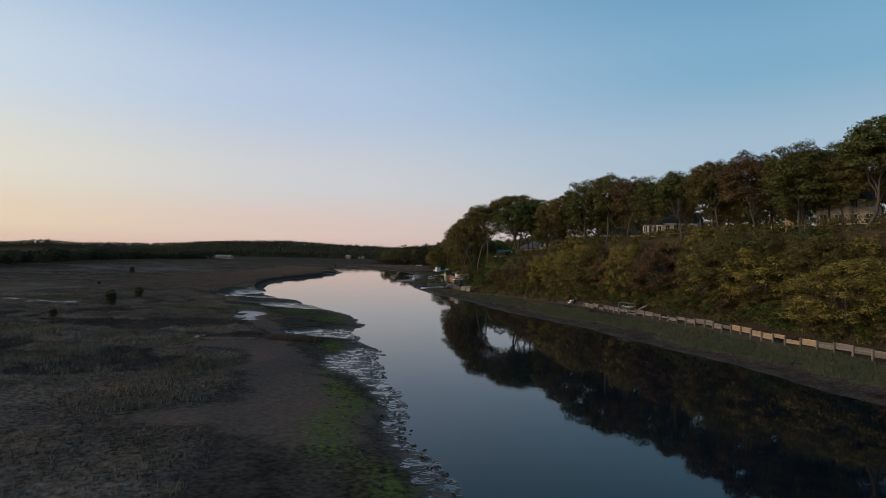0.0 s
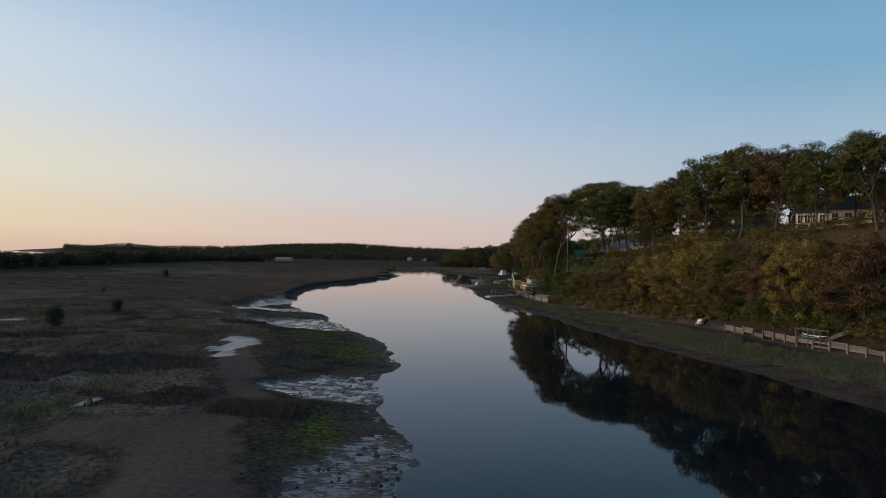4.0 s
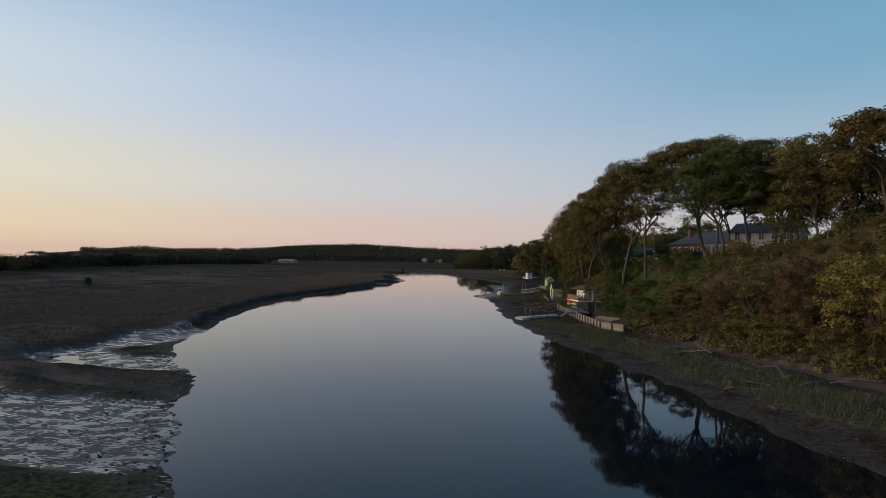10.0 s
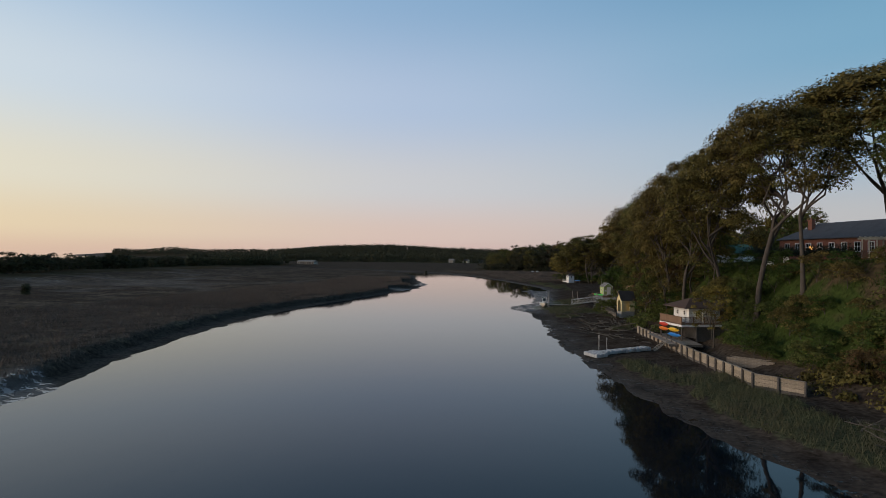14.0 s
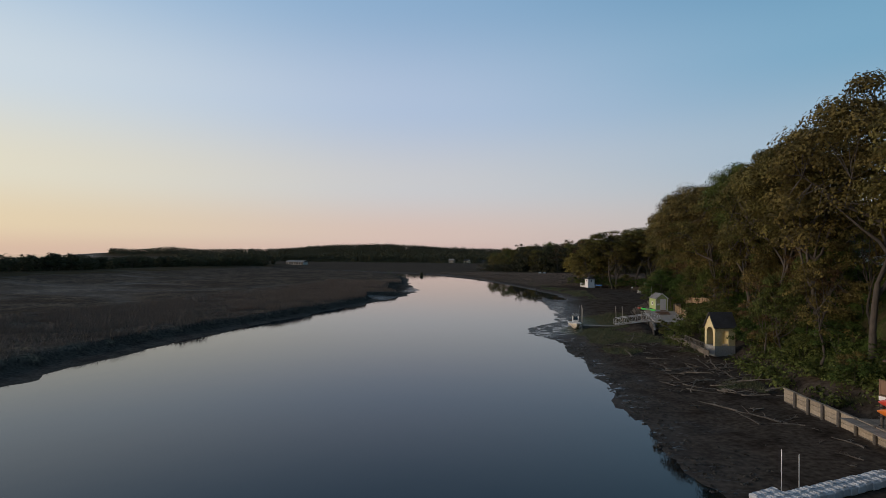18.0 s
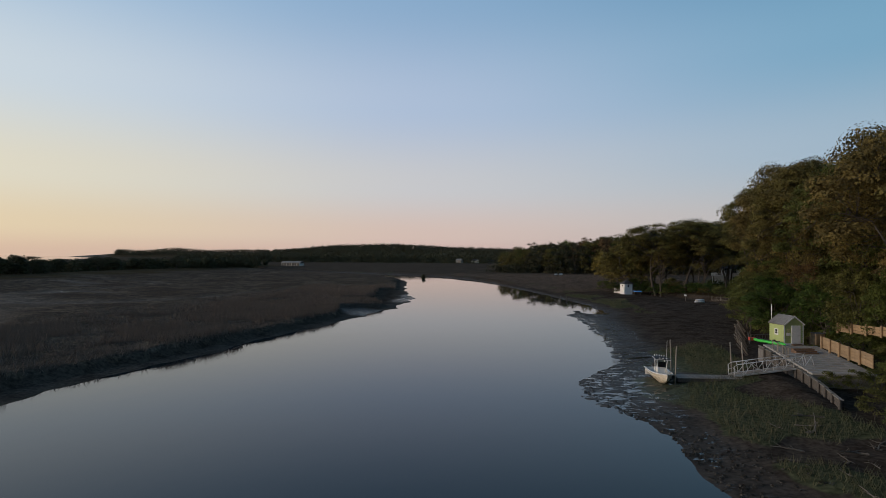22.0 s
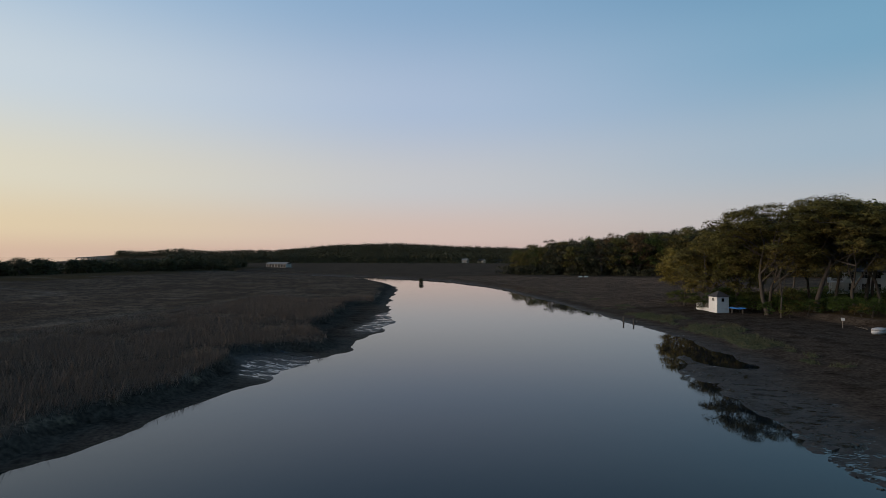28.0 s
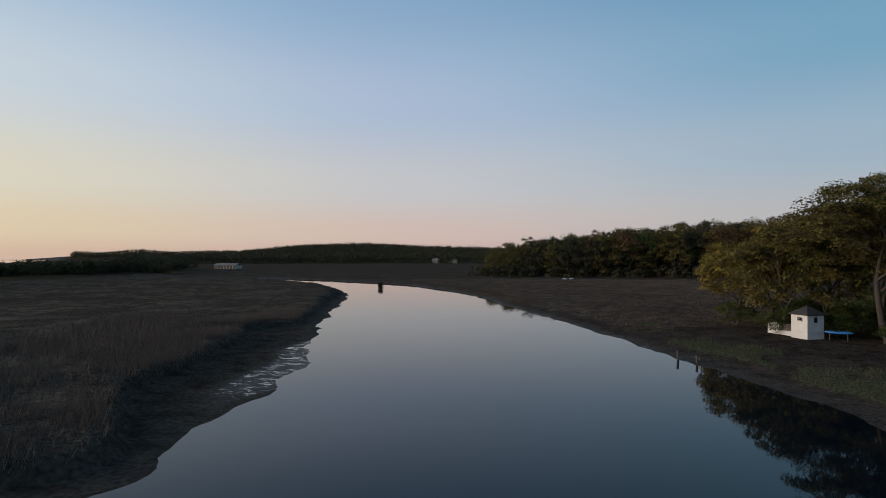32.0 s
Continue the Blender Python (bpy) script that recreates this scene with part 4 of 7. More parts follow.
for y in np.arange(40, 174, 5.2):                    # rounded trees on the slope
    for row in (0, 1):
        yy = float(y) + rng.uniform(-1.2, 1.2) + 2.3 * row
        x = float(np.interp(yy, TOE_Y, TOE_X)) + 3.2 + 7.5 * row + rng.uniform(-0.8, 0.8)
        z = height(x, yy)
        if any(math.hypot(x - d[0], yy - d[1]) < 5.0 * d[5] for d in BIG_DOMES):
            continue
        leaf = rng.choice((LEAF_OLIVE, LEAF_GOLD, LEAF_OLIVE, LEAF_RUST, LEAF_GREEN, LEAF_GOLD))
        kind = rng.choice(ROUND + ROUND + THIN if row == 0 else BACK_ROUND + BACK_ROUND + THIN)
        cap = float(np.interp(yy, [95, 143, 152, 158, 164, 172], [15.6, 15.4, 13.5, 10.5, 9.0, 8.6])) if row == 0 else float(np.interp(yy, [95, 148, 156, 163, 175], [16.2, 16.0, 13.6, 11.2, 9.6]))
        kind.plant("slope_tree", x, yy, max(z + 2.5, min(z + rng.uniform(8.0, 11.5) - 1.5 * row, cap + rng.uniform(-2.4, 1.2))), leaf, "rounded spring-leaved tree on the slope above the shore wall", group="slope trees", wide=rng.uniform(0.95, 1.35), z=z)
for y in np.arange(42, 176, 2.3):                    # low growth along the foot of the slope
    yy = float(y) + rng.uniform(-0.8, 0.8)
    for up in (1.0, 3.4):
        x = float(np.interp(yy, TOE_Y, TOE_X)) + up + rng.uniform(-0.4, 0.9)
        z = height(x, yy)
        rng.choice(BUSH).plant("shrub", x, yy, z + rng.uniform(1.6, 3.6) + 0.3 * up, rng.choice((LEAF_GREEN, LEAF_OLIVE, LEAF_OLIVE, LEAF_FRESH, LEAF_RUST)), "leafy shrub at the foot of the wooded slope", "shrub", "slope shrubs", wide=rng.uniform(0.9, 1.3), z=z)
for y, up, top, leaf in ((150, 22, 29, LEAF_OLIVE), (146, 27, 30, LEAF_GREEN), (131, 24, 30, LEAF_OLIVE), (125, 30, 31, LEAF_OLIVE), (153, 33, 30, LEAF_GREEN), (172, 26, 27, LEAF_GREEN), (168, 30, 28, LEAF_OLIVE), (180, 22, 27, LEAF_OLIVE), (186, 27, 28, LEAF_GREEN),
                         (116, 21, 30, LEAF_GREEN), (104, 22, 31, LEAF_OLIVE), (93, 23, 31, LEAF_GREEN), (84, 22, 31.5, LEAF_OLIVE), (72, 24, 32, LEAF_GREEN), (60, 25, 32, LEAF_OLIVE), (50, 27, 33, LEAF_OLIVE), (98, 26, 31, LEAF_OLIVE), (110, 32, 31, LEAF_GREEN), (88, 20, 29, LEAF_OLIVE), (91, 17, 27, LEAF_GREEN)):
    rng.choice(OAKS[2:]).plant("oak_tree", float(np.interp(y, TOE_Y, TOE_X)) + up, y, top + rng.uniform(-1, 0), leaf, TALL_GREEN, group="bluff trees", wide=rng.uniform(0.95, 1.15))
for x, y, top in ((30, 188, 25), (34.5, 184, 25), (26, 183, 24.5), (37, 180, 25)):
    HIGH[2].plant("oak_tree", x, y, top, LEAF_GREEN, "leafy tree with low boughs before the pale house", group="bluff trees", wide=1.15)
for x, y, top in ((34, 164, 21), (37, 160, 22), (32, 171, 20), (36, 170, 22), (40, 157, 23), (44, 150, 23), (47, 146, 24), (16, 240, 19), (19, 246, 19), (15, 252, 18.5), (21, 255, 18), (17, 262, 18), (24, 250, 18), (20, 268, 18.5), (24, 243, 17), (13, 233, 18.5), (48, 128, 24), (52, 122, 24), (53, 113, 25), (57, 105, 25), (60, 96, 25), (62, 87, 26), (49, 134, 23), (46, 140, 22), (54, 126, 23.5), (44, 146, 21.5), (42, 152, 21), (58, 118, 24), (61, 110, 24), (57, 112, 23), (40, 163, 20.5), (64, 104, 23), (22, 275, 19), (25, 283, 19), (21, 291, 18)):
    rng.choice(THIN + ROUND).plant("oak_tree", x, y, top, rng.choice((LEAF_OLIVE, LEAF_GREEN, LEAF_OLIVE)), "younger leafy tree between the tall trunks", group="bluff trees", wide=rng.uniform(0.75, 0.95))
for k in range(74):                                  # woods behind the houses
    y = rng.uniform(90, 300)
    x = float(np.interp(y, [90, 150, 200, 300], [84, 72, 58, 52])) + rng.uniform(0, 26)
    rng.choice(BACK_ROUND).plant("oak_tree", x, y, float(np.interp(y, [90, 170, 215, 240, 300], [29, 27, 23, 16, 16])) + rng.uniform(-2, 2), rng.choice((LEAF_OLIVE, LEAF_GREEN, LEAF_GREEN)), "leafy tree in the woods behind the houses", group="bluff trees", wide=rng.uniform(0.8, 1.0))
for y in np.arange(44, 178, 5.0):                    # middle storey along the bluff's edge
    yy = float(y) + rng.uniform(-1.5, 1.5)
    x = float(np.interp(yy, TOE_Y, TOE_X)) + rng.uniform(15, 19)
    z = height(x, yy)
    rng.choice(BACK_ROUND + THIN).plant("slope_tree", x, yy, max(z + 1.5, min(z + rng.uniform(7, 11), float(np.interp(yy, [95, 150, 160, 167, 175], [16.6, 16.6, 15.0, 12.4, 10.5])))), rng.choice((LEAF_OLIVE, LEAF_GREEN, LEAF_OLIVE)), "leafy tree of the middle storey on the bluff edge", group="slope trees", wide=rng.uniform(0.8, 1.0), z=z)
for y in np.arange(174, 330, 3.0):                   # shrubs and saplings on the steeper slope
    yy = float(y) + rng.uniform(-1, 1)
    toe = float(np.interp(yy, TOE_Y, TOE_X))
    for up in (1.2, 3.2, 5.4, 8.0):
        x = toe + up + rng.uniform(-1, 1)
        if 192 < yy < 206 and x < 14.5 or 262 < yy < 274 and x < 11.5:
            continue
        z = height(x, yy)
        if yy > 208 and rng.random() < 0.45:
            rng.choice(ROUND + THIN).plant("slope_tree", x, yy, z + rng.uniform(6, 10), rng.choice((LEAF_OLIVE, LEAF_GREEN, LEAF_RUST)), "leafy tree leaning out of the steep bank", group="slope trees", wide=0.8, z=z)
        else:
            rng.choice(BUSH).plant("shrub", x, yy, z + rng.uniform(1.2, 3.4), rng.choice((LEAF_GREEN, LEAF_FRESH, LEAF_FRESH, LEAF_OLIVE)), "dense green shrub on the bank", "shrub", "bank shrubs", wide=1.2, z=z)
for k in range(46):                                  # woods behind the lawn and round the point
    y = rng.uniform(305, 470)
    x = float(np.interp(y, TOE_Y, TOE_X)) + rng.uniform(14, 60)
    if abs(x - 48) < 12 and abs(y - 440) < 16 or (370 < y < 425 and x < 28):
        continue
    rng.choice(BACK_OAKS).plant("oak_tree", x, y, 19 + 0.08 * max(0, x - 20) + rng.uniform(-2, 3), rng.choice((LEAF_OLIVE, LEAF_GREEN, LEAF_RUST, LEAF_GOLD)), "broad-leaved tree in spring leaf behind the lawn", group="woods behind the lawn", wide=rng.uniform(0.85, 1.1))
for k in range(34):
    y = rng.uniform(300, 412)
    x = float(np.interp(y, TOE_Y, TOE_X)) + rng.uniform(0.5, 6)
    rng.choice(BUSH).plant("shrub", x, y, height(x, y) + rng.uniform(1.2, 3.0), rng.choice((LEAF_GREEN, LEAF_FRESH, LEAF_OLIVE)), "green shrub along the upper beach", "shrub", "bank shrubs", wide=1.4)
for x, y, h_, w_ in ((-1.5, 378, 3.0, 1.2), (2.5, 379, 3.6, 1.1), (6, 376, 3.2, 1.2), (9, 379, 4.0, 1.1), (4.5, 383, 4.2, 1.2), (12.5, 373, 3.4, 1.3), (15, 376, 4.4, 1.2), (-3, 386, 3.4, 1.3), (8, 369, 2.6, 1.2), (11, 366, 2.4, 1.2), (14.5, 368, 3.0, 1.2), (18, 364, 3.0, 1.3), (20, 359, 3.2, 1.2), (21, 352, 3.0, 1.2), (6.5, 385, 4.5, 1.2), (0, 392, 3.5, 1.3)):
    BUSH[int(y) % 3].plant("shrub", x, y, height(x, y) + h_, LEAF_GREEN if int(x) % 2 else LEAF_FRESH, "dense green shrub round the white cabin", "shrub", "point shrubs", wide=w_)
for x in range(-58, 130, 8):                         # front row of the wooded hill across the marsh
    for row in (0, 1, 2):
        px, py = x + rng.uniform(-3, 3), 592 - 0.1 * x + 14 * row + rng.uniform(-4, 4)
        rng.choice(FAR_OAKS).plant("hill_tree", px + 8, py, float(np.interp(px, [-60, -40, 0, 60, 130], [13, 18, 22.5, 27, 30])) + 1.8 * row + rng.uniform(-2, 2), rng.choice((LEAF_OLIVE, LEAF_GREEN, LEAF_RUST, LEAF_FAR)), "dark leafy tree on the wooded hill across the marsh", group="wooded hill", wide=1.0)
for x, y, h in ((-54.8, 101.5, 3.1), (-59.3, 119.7, 2.6), (-52, 82, 1.6), (-84.2, 500.2, 3.2), (-120, 236, 3.0), (-90, 160, 1.5)):
    CEDAR[0].plant("cedar_bush", x, y, height(x, y) + h, LEAF_DARK, "small dark cedar bush standing alone on the marsh", "shrub", "marsh bushes", wide=1.1)
BELT_Y, BELT_X = [100, 215, 260, 350, 456, 484, 534, 620, 680, 840], [-158, -176, -180, -206, -238, -240, -228, -232, -300, -345]
for k in range(80):                                  # dark belt of cedars between marsh and sea
    y = 120 + 7 * k + rng.uniform(-4, 4)
    x = float(np.interp(y, BELT_Y, BELT_X)) - rng.uniform(0, 10)
    rng.choice(FAR_CEDAR + FAR_CEDAR + FAR_OAKS).plant("cedar_tree", x, y, height(x, y) + rng.uniform(4.6, 8.2), rng.choice((LEAF_DARK, LEAF_DARK, LEAF_FAR)), "dark cedar in the belt of trees beyond the marsh", group="cedar belt", wide=1.5)


WRACK = surface("dark_wrack", (0.016, 0.015, 0.012), (0.060, 0.050, 0.036), 9, 0.6, bump=0)


def wrack(name, x, y, label, seed):
    """Clumps of stranded weed that nobody could count, as one object."""
    r = np.random.default_rng(seed)
    z = land(x, y)[0]
    ok = (z > -0.02) & (z < 0.45)
    x, y, z = x[ok], y[ok], z[ok]
    v, f = leaves(r, np.stack([x, y, z], 1), r.uniform(0.05, 0.20, len(x)), 18, 0.055, 0.45)
    tagged(new(name, array_mesh(name, v, f, WRACK)), label, "seaweed", kind="stuff")


def woods(name, places, size, label, leaf, per=16, seed=3):
    """Far woods as one object: a ragged crown of sprays for each tree."""
    r = np.random.default_rng(seed)
    p = np.array(places)
    z = land(p[:, 0], p[:, 1])[0]
    h = size * r.uniform(0.7, 1.3, len(p))
    low, high = np.stack([p[:, 0], p[:, 1], z + 0.05 * h], 1), np.stack([p[:, 0], p[:, 1], z + 0.52 * h], 1)
    v, f = leaves(r, np.concatenate([low, high]), np.concatenate([0.55 * h, 0.42 * h]), per * 2, size * 0.095, 0.9)
    tagged(new(name, array_mesh(name, v, f, leaf)), label, "woods", kind="stuff")


nr = np.random.default_rng(9)


def undergrowth(name, x, y, tall, label, leaf, seed):
    """Low leafy growth that nobody could count, as one object."""
    r = np.random.default_rng(seed)
    z = land(x, y)[0]
    h = tall * r.uniform(0.6, 1.4, len(x))
    v, f = leaves(r, np.stack([x, y, z + 0.25 * h], 1), 0.8 * h, 70, 0.13, 0.9)
    tagged(new(name, array_mesh(name, v, f, leaf)), label, "undergrowth", kind="stuff")


y_ = nr.uniform(44, 176, 720)
undergrowth("crest_undergrowth", np.interp(y_, TOE_Y, TOE_X) + nr.uniform(8, 27, 720), y_, 1.7, "low leafy undergrowth among the bluff trees", LEAF_OLIVE, 61)
y_ = nr.uniform(44, 176, 300)
undergrowth("slope_undergrowth", np.interp(y_, TOE_Y, TOE_X) + nr.uniform(0.5, 9, 300), y_, 1.5, "green brambles on the wooded slope", LEAF_GREEN, 62)
y_ = nr.uniform(150, 180, 200)
undergrowth("bank_undergrowth", np.interp(y_, TOE_Y, TOE_X) + nr.uniform(3, 24, 200), y_, 1.1, "low green growth on the open bank", LEAF_GREEN, 64)
y_, u_ = nr.uniform(200, 312, 520), nr.uniform(-2.2, 4.5, 520)
ok_ = ~((abs(y_ - 232) < 4.5) & (u_ < 1.8)) & ~((y_ > 252) & (y_ < 275) & (u_ < 2.0)) & ~((y_ < 207) & (u_ < 3.5))
undergrowth("bank_brambles", np.interp(y_[ok_], TOE_Y, TOE_X) + u_[ok_], y_[ok_], 1.2, "green brambles hanging over the muddy beach", LEAF_GREEN, 67)
y_ = nr.uniform(126, 178, 240)
undergrowth("toe_brambles", np.interp(y_, TOE_Y, TOE_X) + nr.uniform(-2.0, 3.0, 240), y_, 1.0, "green brambles spilling onto the upper beach", LEAF_OLIVE, 68)
y_ = nr.uniform(355, 412, 300)
undergrowth("point_undergrowth", np.interp(y_, TOE_Y, TOE_X) + nr.uniform(4, 34, 300), y_, 1.6, "low green thicket under the trees on the point", LEAF_GREEN, 63)
y_ = np.concatenate([nr.uniform(100, 345, 700), nr.normal(236, 5, 240), nr.normal(205, 14, 200)])
right_edge = BANKS[1][BANKS[1][:, 1].argsort()]
wrack("beach_wrack", np.interp(y_, right_edge[:, 1], right_edge[:, 0]) + np.abs(nr.normal(0, 2.4, len(y_))), y_, "dark clumps of weed stranded along the muddy beach", 65)
y_ = nr.uniform(22, 150, 650)
left_edge = BANKS[0][BANKS[0][:, 1].argsort()]
wrack("flat_wrack", np.interp(y_, left_edge[:, 1], left_edge[:, 0]) - np.abs(nr.normal(0, 3.5, len(y_))), y_, "dark clumps of weed scattered over the mud flat", 66)
y_ = nr.uniform(140, 800, 900)
woods("cedar_belt", np.stack([np.interp(y_, BELT_Y, BELT_X) - nr.uniform(2, 60, 900), y_], 1), 6.4, "dark belt of cedars between marsh and sea", LEAF_DARK, 24, 4)
a_, r_ = nr.uniform(0.02, 0.53, 3600), nr.uniform(1220, 1700, 3600)
woods("far_woods", np.stack([-np.sin(a_) * r_, np.cos(a_) * r_], 1), 15.0, "dark wooded hill beyond the far marsh", LEAF_FAR, 9, 5)
a_, r_ = nr.uniform(0.02, 0.50, 420), nr.uniform(1120, 1235, 420)
woods("hill_foot_brush", np.stack([-np.sin(a_) * r_, np.cos(a_) * r_], 1), 5.0, "dark brush along the foot of the far hill", LEAF_FAR, 8, 10)
a_, r_ = nr.uniform(0.30, 0.660, 1500), nr.uniform(3250, 3700, 1500)
woods("headland_woods", np.stack([-np.sin(a_) * r_, np.cos(a_) * r_], 1), 20.0, "low wooded headland on the horizon", LEAF_FAR, 7, 6)
x_ = nr.uniform(-60, 200, 420)
woods("hill_thicket", np.stack([x_, 584 - 0.1 * x_ + nr.uniform(0, 24, 420)], 1), 5.5, "brushy thicket along the foot of the wooded hill", LEAF_FAR, 14, 8)
x_ = nr.uniform(-35, 330, 900)
woods("hill_woods", np.stack([x_, 620 - 0.1 * x_ + nr.uniform(10, 150, 900)], 1), 14.0, "leafy woods on the hill across the marsh", LEAF_FAR, 20, 7)


# ---- buildings ----
def gable_prism(w, d, rise, over=0.25, thick=0.12, axis="y"):
    """Two roof slabs over a plan w by d; ridge along the axis."""
    bm = bmesh.new()
    half = (w if axis == "y" else d) / 2
    run = math.hypot(half, rise)
    tilt = math.degrees(math.atan2(rise, half))
    ext = over
    for s in (-1, 1):
        ln = run + ext
        off = half / 2 + ext / 2 * half / run
        zc = rise / 2 - ext / 2 * rise / run + thick / 2
        if axis == "y":
            box(bm, (ln, d + 2 * over, thick), (s * off, 0, zc), (0, s * tilt, 0))
        else:
            box(bm, (w + 2 * over, ln, thick), (0, s * off, zc), (-s * tilt, 0, 0))
    return bm


def hip_roof(w, d, rise, over=0.3, ridge=0.0, thick=0.12):
    """A hipped roof with eave boards; ridge is its length along x."""
    bm = bmesh.new()
    a, b = w / 2 + over, d / 2 + over
    low = [bm.verts.new(v) for v in ((-a, -b, 0), (a, -b, 0), (a, b, 0), (-a, b, 0))]
    up = [bm.verts.new(v) for v in ((-a, -b, thick), (a, -b, thick), (a, b, thick), (-a, b, thick))]
    bm.faces.new(low[::-1])
    for i in range(4):
        bm.faces.new((low[i], low[(i + 1) % 4], up[(i + 1) % 4], up[i]))
    if ridge > 0:
        p, q = bm.verts.new((-ridge / 2, 0, rise)), bm.verts.new((ridge / 2, 0, rise))
        for f in ((up[0], up[1], q, p), (up[1], up[2], q), (up[2], up[3], p, q), (up[3], up[0], p)):
            bm.faces.new(f)
    else:
        p = bm.verts.new((0, 0, rise))
        for i in range(4):
            bm.faces.new((up[i], up[(i + 1) % 4], p))
    return bm


def gable_wall(w, d, h, rise, axis="y"):
    """Walls with gable ends as one solid."""
    bm = bmesh.new()
    a, b = w / 2, d / 2
    base = [(-a, -b), (a, -b), (a, b), (-a, b)]
    lo = [bm.verts.new((x, y, 0)) for x, y in base]
    hi = [bm.verts.new((x, y, h)) for x, y in base]
    bm.faces.new(lo[::-1])
    if axis == "y":
        p, q = bm.verts.new((0, -b, h + rise)), bm.verts.new((0, b, h + rise))
        for f in ((lo[0], lo[1], hi[1], p, hi[0]), (lo[2], lo[3], hi[3], q, hi[2]), (lo[1], lo[2], hi[2], hi[1]), (lo[3], lo[0], hi[0], hi[3]), (hi[0], p, q, hi[3]), (p, hi[1], hi[2], q)):
            bm.faces.new(f)
    else:
        p, q = bm.verts.new((-a, 0, h + rise)), bm.verts.new((a, 0, h + rise))
        for f in ((lo[3], lo[0], hi[0], p, hi[3]), (lo[1], lo[2], hi[2], q, hi[1]), (lo[0], lo[1], hi[1], hi[0]), (lo[2], lo[3], hi[3], hi[2]), (hi[0], hi[1], q, p), (p, q, hi[2], hi[3])):
            bm.faces.new(f)
    return bm


def window(parent, x, y, z, w, h, face, trim=None, bars=1, name="window"):
    """A framed window set on a wall face: 's', 'n', 'w' or 'e'."""
    turn = {"s": 0, "e": 90, "n": 180, "w": 270}[face]
    trim = trim or WHITE
    m = pose(x, y, z, 0, 0, turn)
    t = 0.09
    bm = bmesh.new()                                  # a mitred frame in one piece
    ring = [[bm.verts.new((sx * a, dy, sz * b)) for sx, sz in ((-1, -1), (1, -1), (1, 1), (-1, 1))]
            for dy in (-0.08, 0.02) for a, b in ((w / 2 + t, h / 2 + t), (w / 2, h / 2))]
    for p, q in ((0, 1), (1, 3), (3, 2), (2, 0)):
        for k in range(4):
            j = (k + 1) % 4
            bm.faces.new((ring[p][k], ring[p][j], ring[q][j], ring[q][k]))
    bmesh.ops.recalc_face_normals(bm, faces=bm.faces)
    fr = part(name, bm, trim, parent, m=m)
    part("sill", boxes(((w + 2 * t + 0.06, 0.10, 0.05), (0, -0.07, -h / 2 - t - 0.02))), trim, fr)
    for k in range(bars):
        part("glazing_bar", boxes(((0.04, 0.05, h), (-w / 2 + w * (k + 1) / (bars + 1), -0.035, 0))), trim, fr)
    part("glazing_bar", boxes(((w, 0.046, 0.04), (0, -0.033, 0))), trim, fr)
    part("pane", boxes(((w, 0.03, h), (0, -0.012, 0))), GLASS, fr)
    return fr


def door(parent, x, y, z, w, h, face, paint, name="door"):
    turn = {"s": 0, "e": 90, "n": 180, "w": 270}[face]
    d = part(name, boxes(((w, 0.07, h), (0, -0.03, h / 2)), ((w * 0.6, 0.02, h * 0.34), (0, -0.07, h * 0.72)), ((w * 0.6, 0.02, h * 0.34), (0, -0.07, h * 0.28)), ((0.10, 0.10, h + 0.1), (-w / 2 - 0.05, -0.03, h / 2)), ((0.10, 0.10, h + 0.1), (w / 2 + 0.05, -0.03, h / 2)), ((w + 0.2, 0.10, 0.10), (0, -0.03, h + 0.05))), paint, parent, m=pose(x, y, z, 0, 0, turn))
    part("handle", boxes(((0.05, 0.07, 0.05), (w * 0.38, -0.10, h * 0.48)), bevel=0.012), PILE_WOOD, d)
    return d


def clapboards(parent, w, h, x, y, z, face, paint, pitch=0.3):
    """Lapped boards over one wall face."""
    turn = {"s": 0, "e": 90, "n": 180, "w": 270}[face]
    me = bpy.data.meshes.new("clapboard")
    bm = boxes(((w, 0.03, pitch), (0, -0.012, 0), (4, 0, 0)))
    bm.to_mesh(me)
    bm.free()
    me.materials.append(paint)
    for k in range(int(h / pitch)):
        part("clapboard", me, paint, parent, m=pose(x, y, z + pitch * (k + 0.5), 0, 0, turn))


def house(name, x, y, z, yaw, w, d, h, rise, wall, roof, label, axis="x", hip=False, rows=(), doors=(), chimney=None, category="house", over=0.4):
    ob = thing(name, pose(x, y, z, 0, 0, yaw), label, category)
    if hip:
        body = part("wall", boxes(((w, d, h + 1.0), (0, 0, h / 2 - 0.5))), wall, ob)
        part("roof", hip_roof(w, d, rise, over, max(0, w - d)), roof, ob, m=pose(0, 0, h))
    else:
        body = part("wall", gable_wall(w, d, h, rise - 0.05, axis), wall, ob)
        part("foundation", boxes(((w - 0.1, d - 0.1, 1.6), (0, 0, -0.78))), CONCRETE, ob)
        part("roof", gable_prism(w, d, rise, over, axis=axis), roof, ob, m=pose(0, 0, h))
    for face, u, v, ww, hh in rows:
        px, py = {"s": (u, -d / 2), "n": (u, d / 2), "w": (-w / 2, u), "e": (w / 2, u)}[face]
        window(ob, px, py, v, ww, hh, face)
    for face, u, ww, hh in doors:
        px, py = {"s": (u, -d / 2), "n": (u, d / 2), "w": (-w / 2, u), "e": (w / 2, u)}[face]
        door(ob, px, py, 0.0, ww, hh, face, WHITE)
    if chimney:
        cx, cy, top = chimney
        part("chimney", boxes(((0.9, 0.7, top), (cx, cy, top / 2)), ((1.05, 0.85, 0.15), (cx, cy, top)), ((0.25, 0.25, 0.35), (cx, cy, top + 0.2))), BRICK, ob)
    return ob


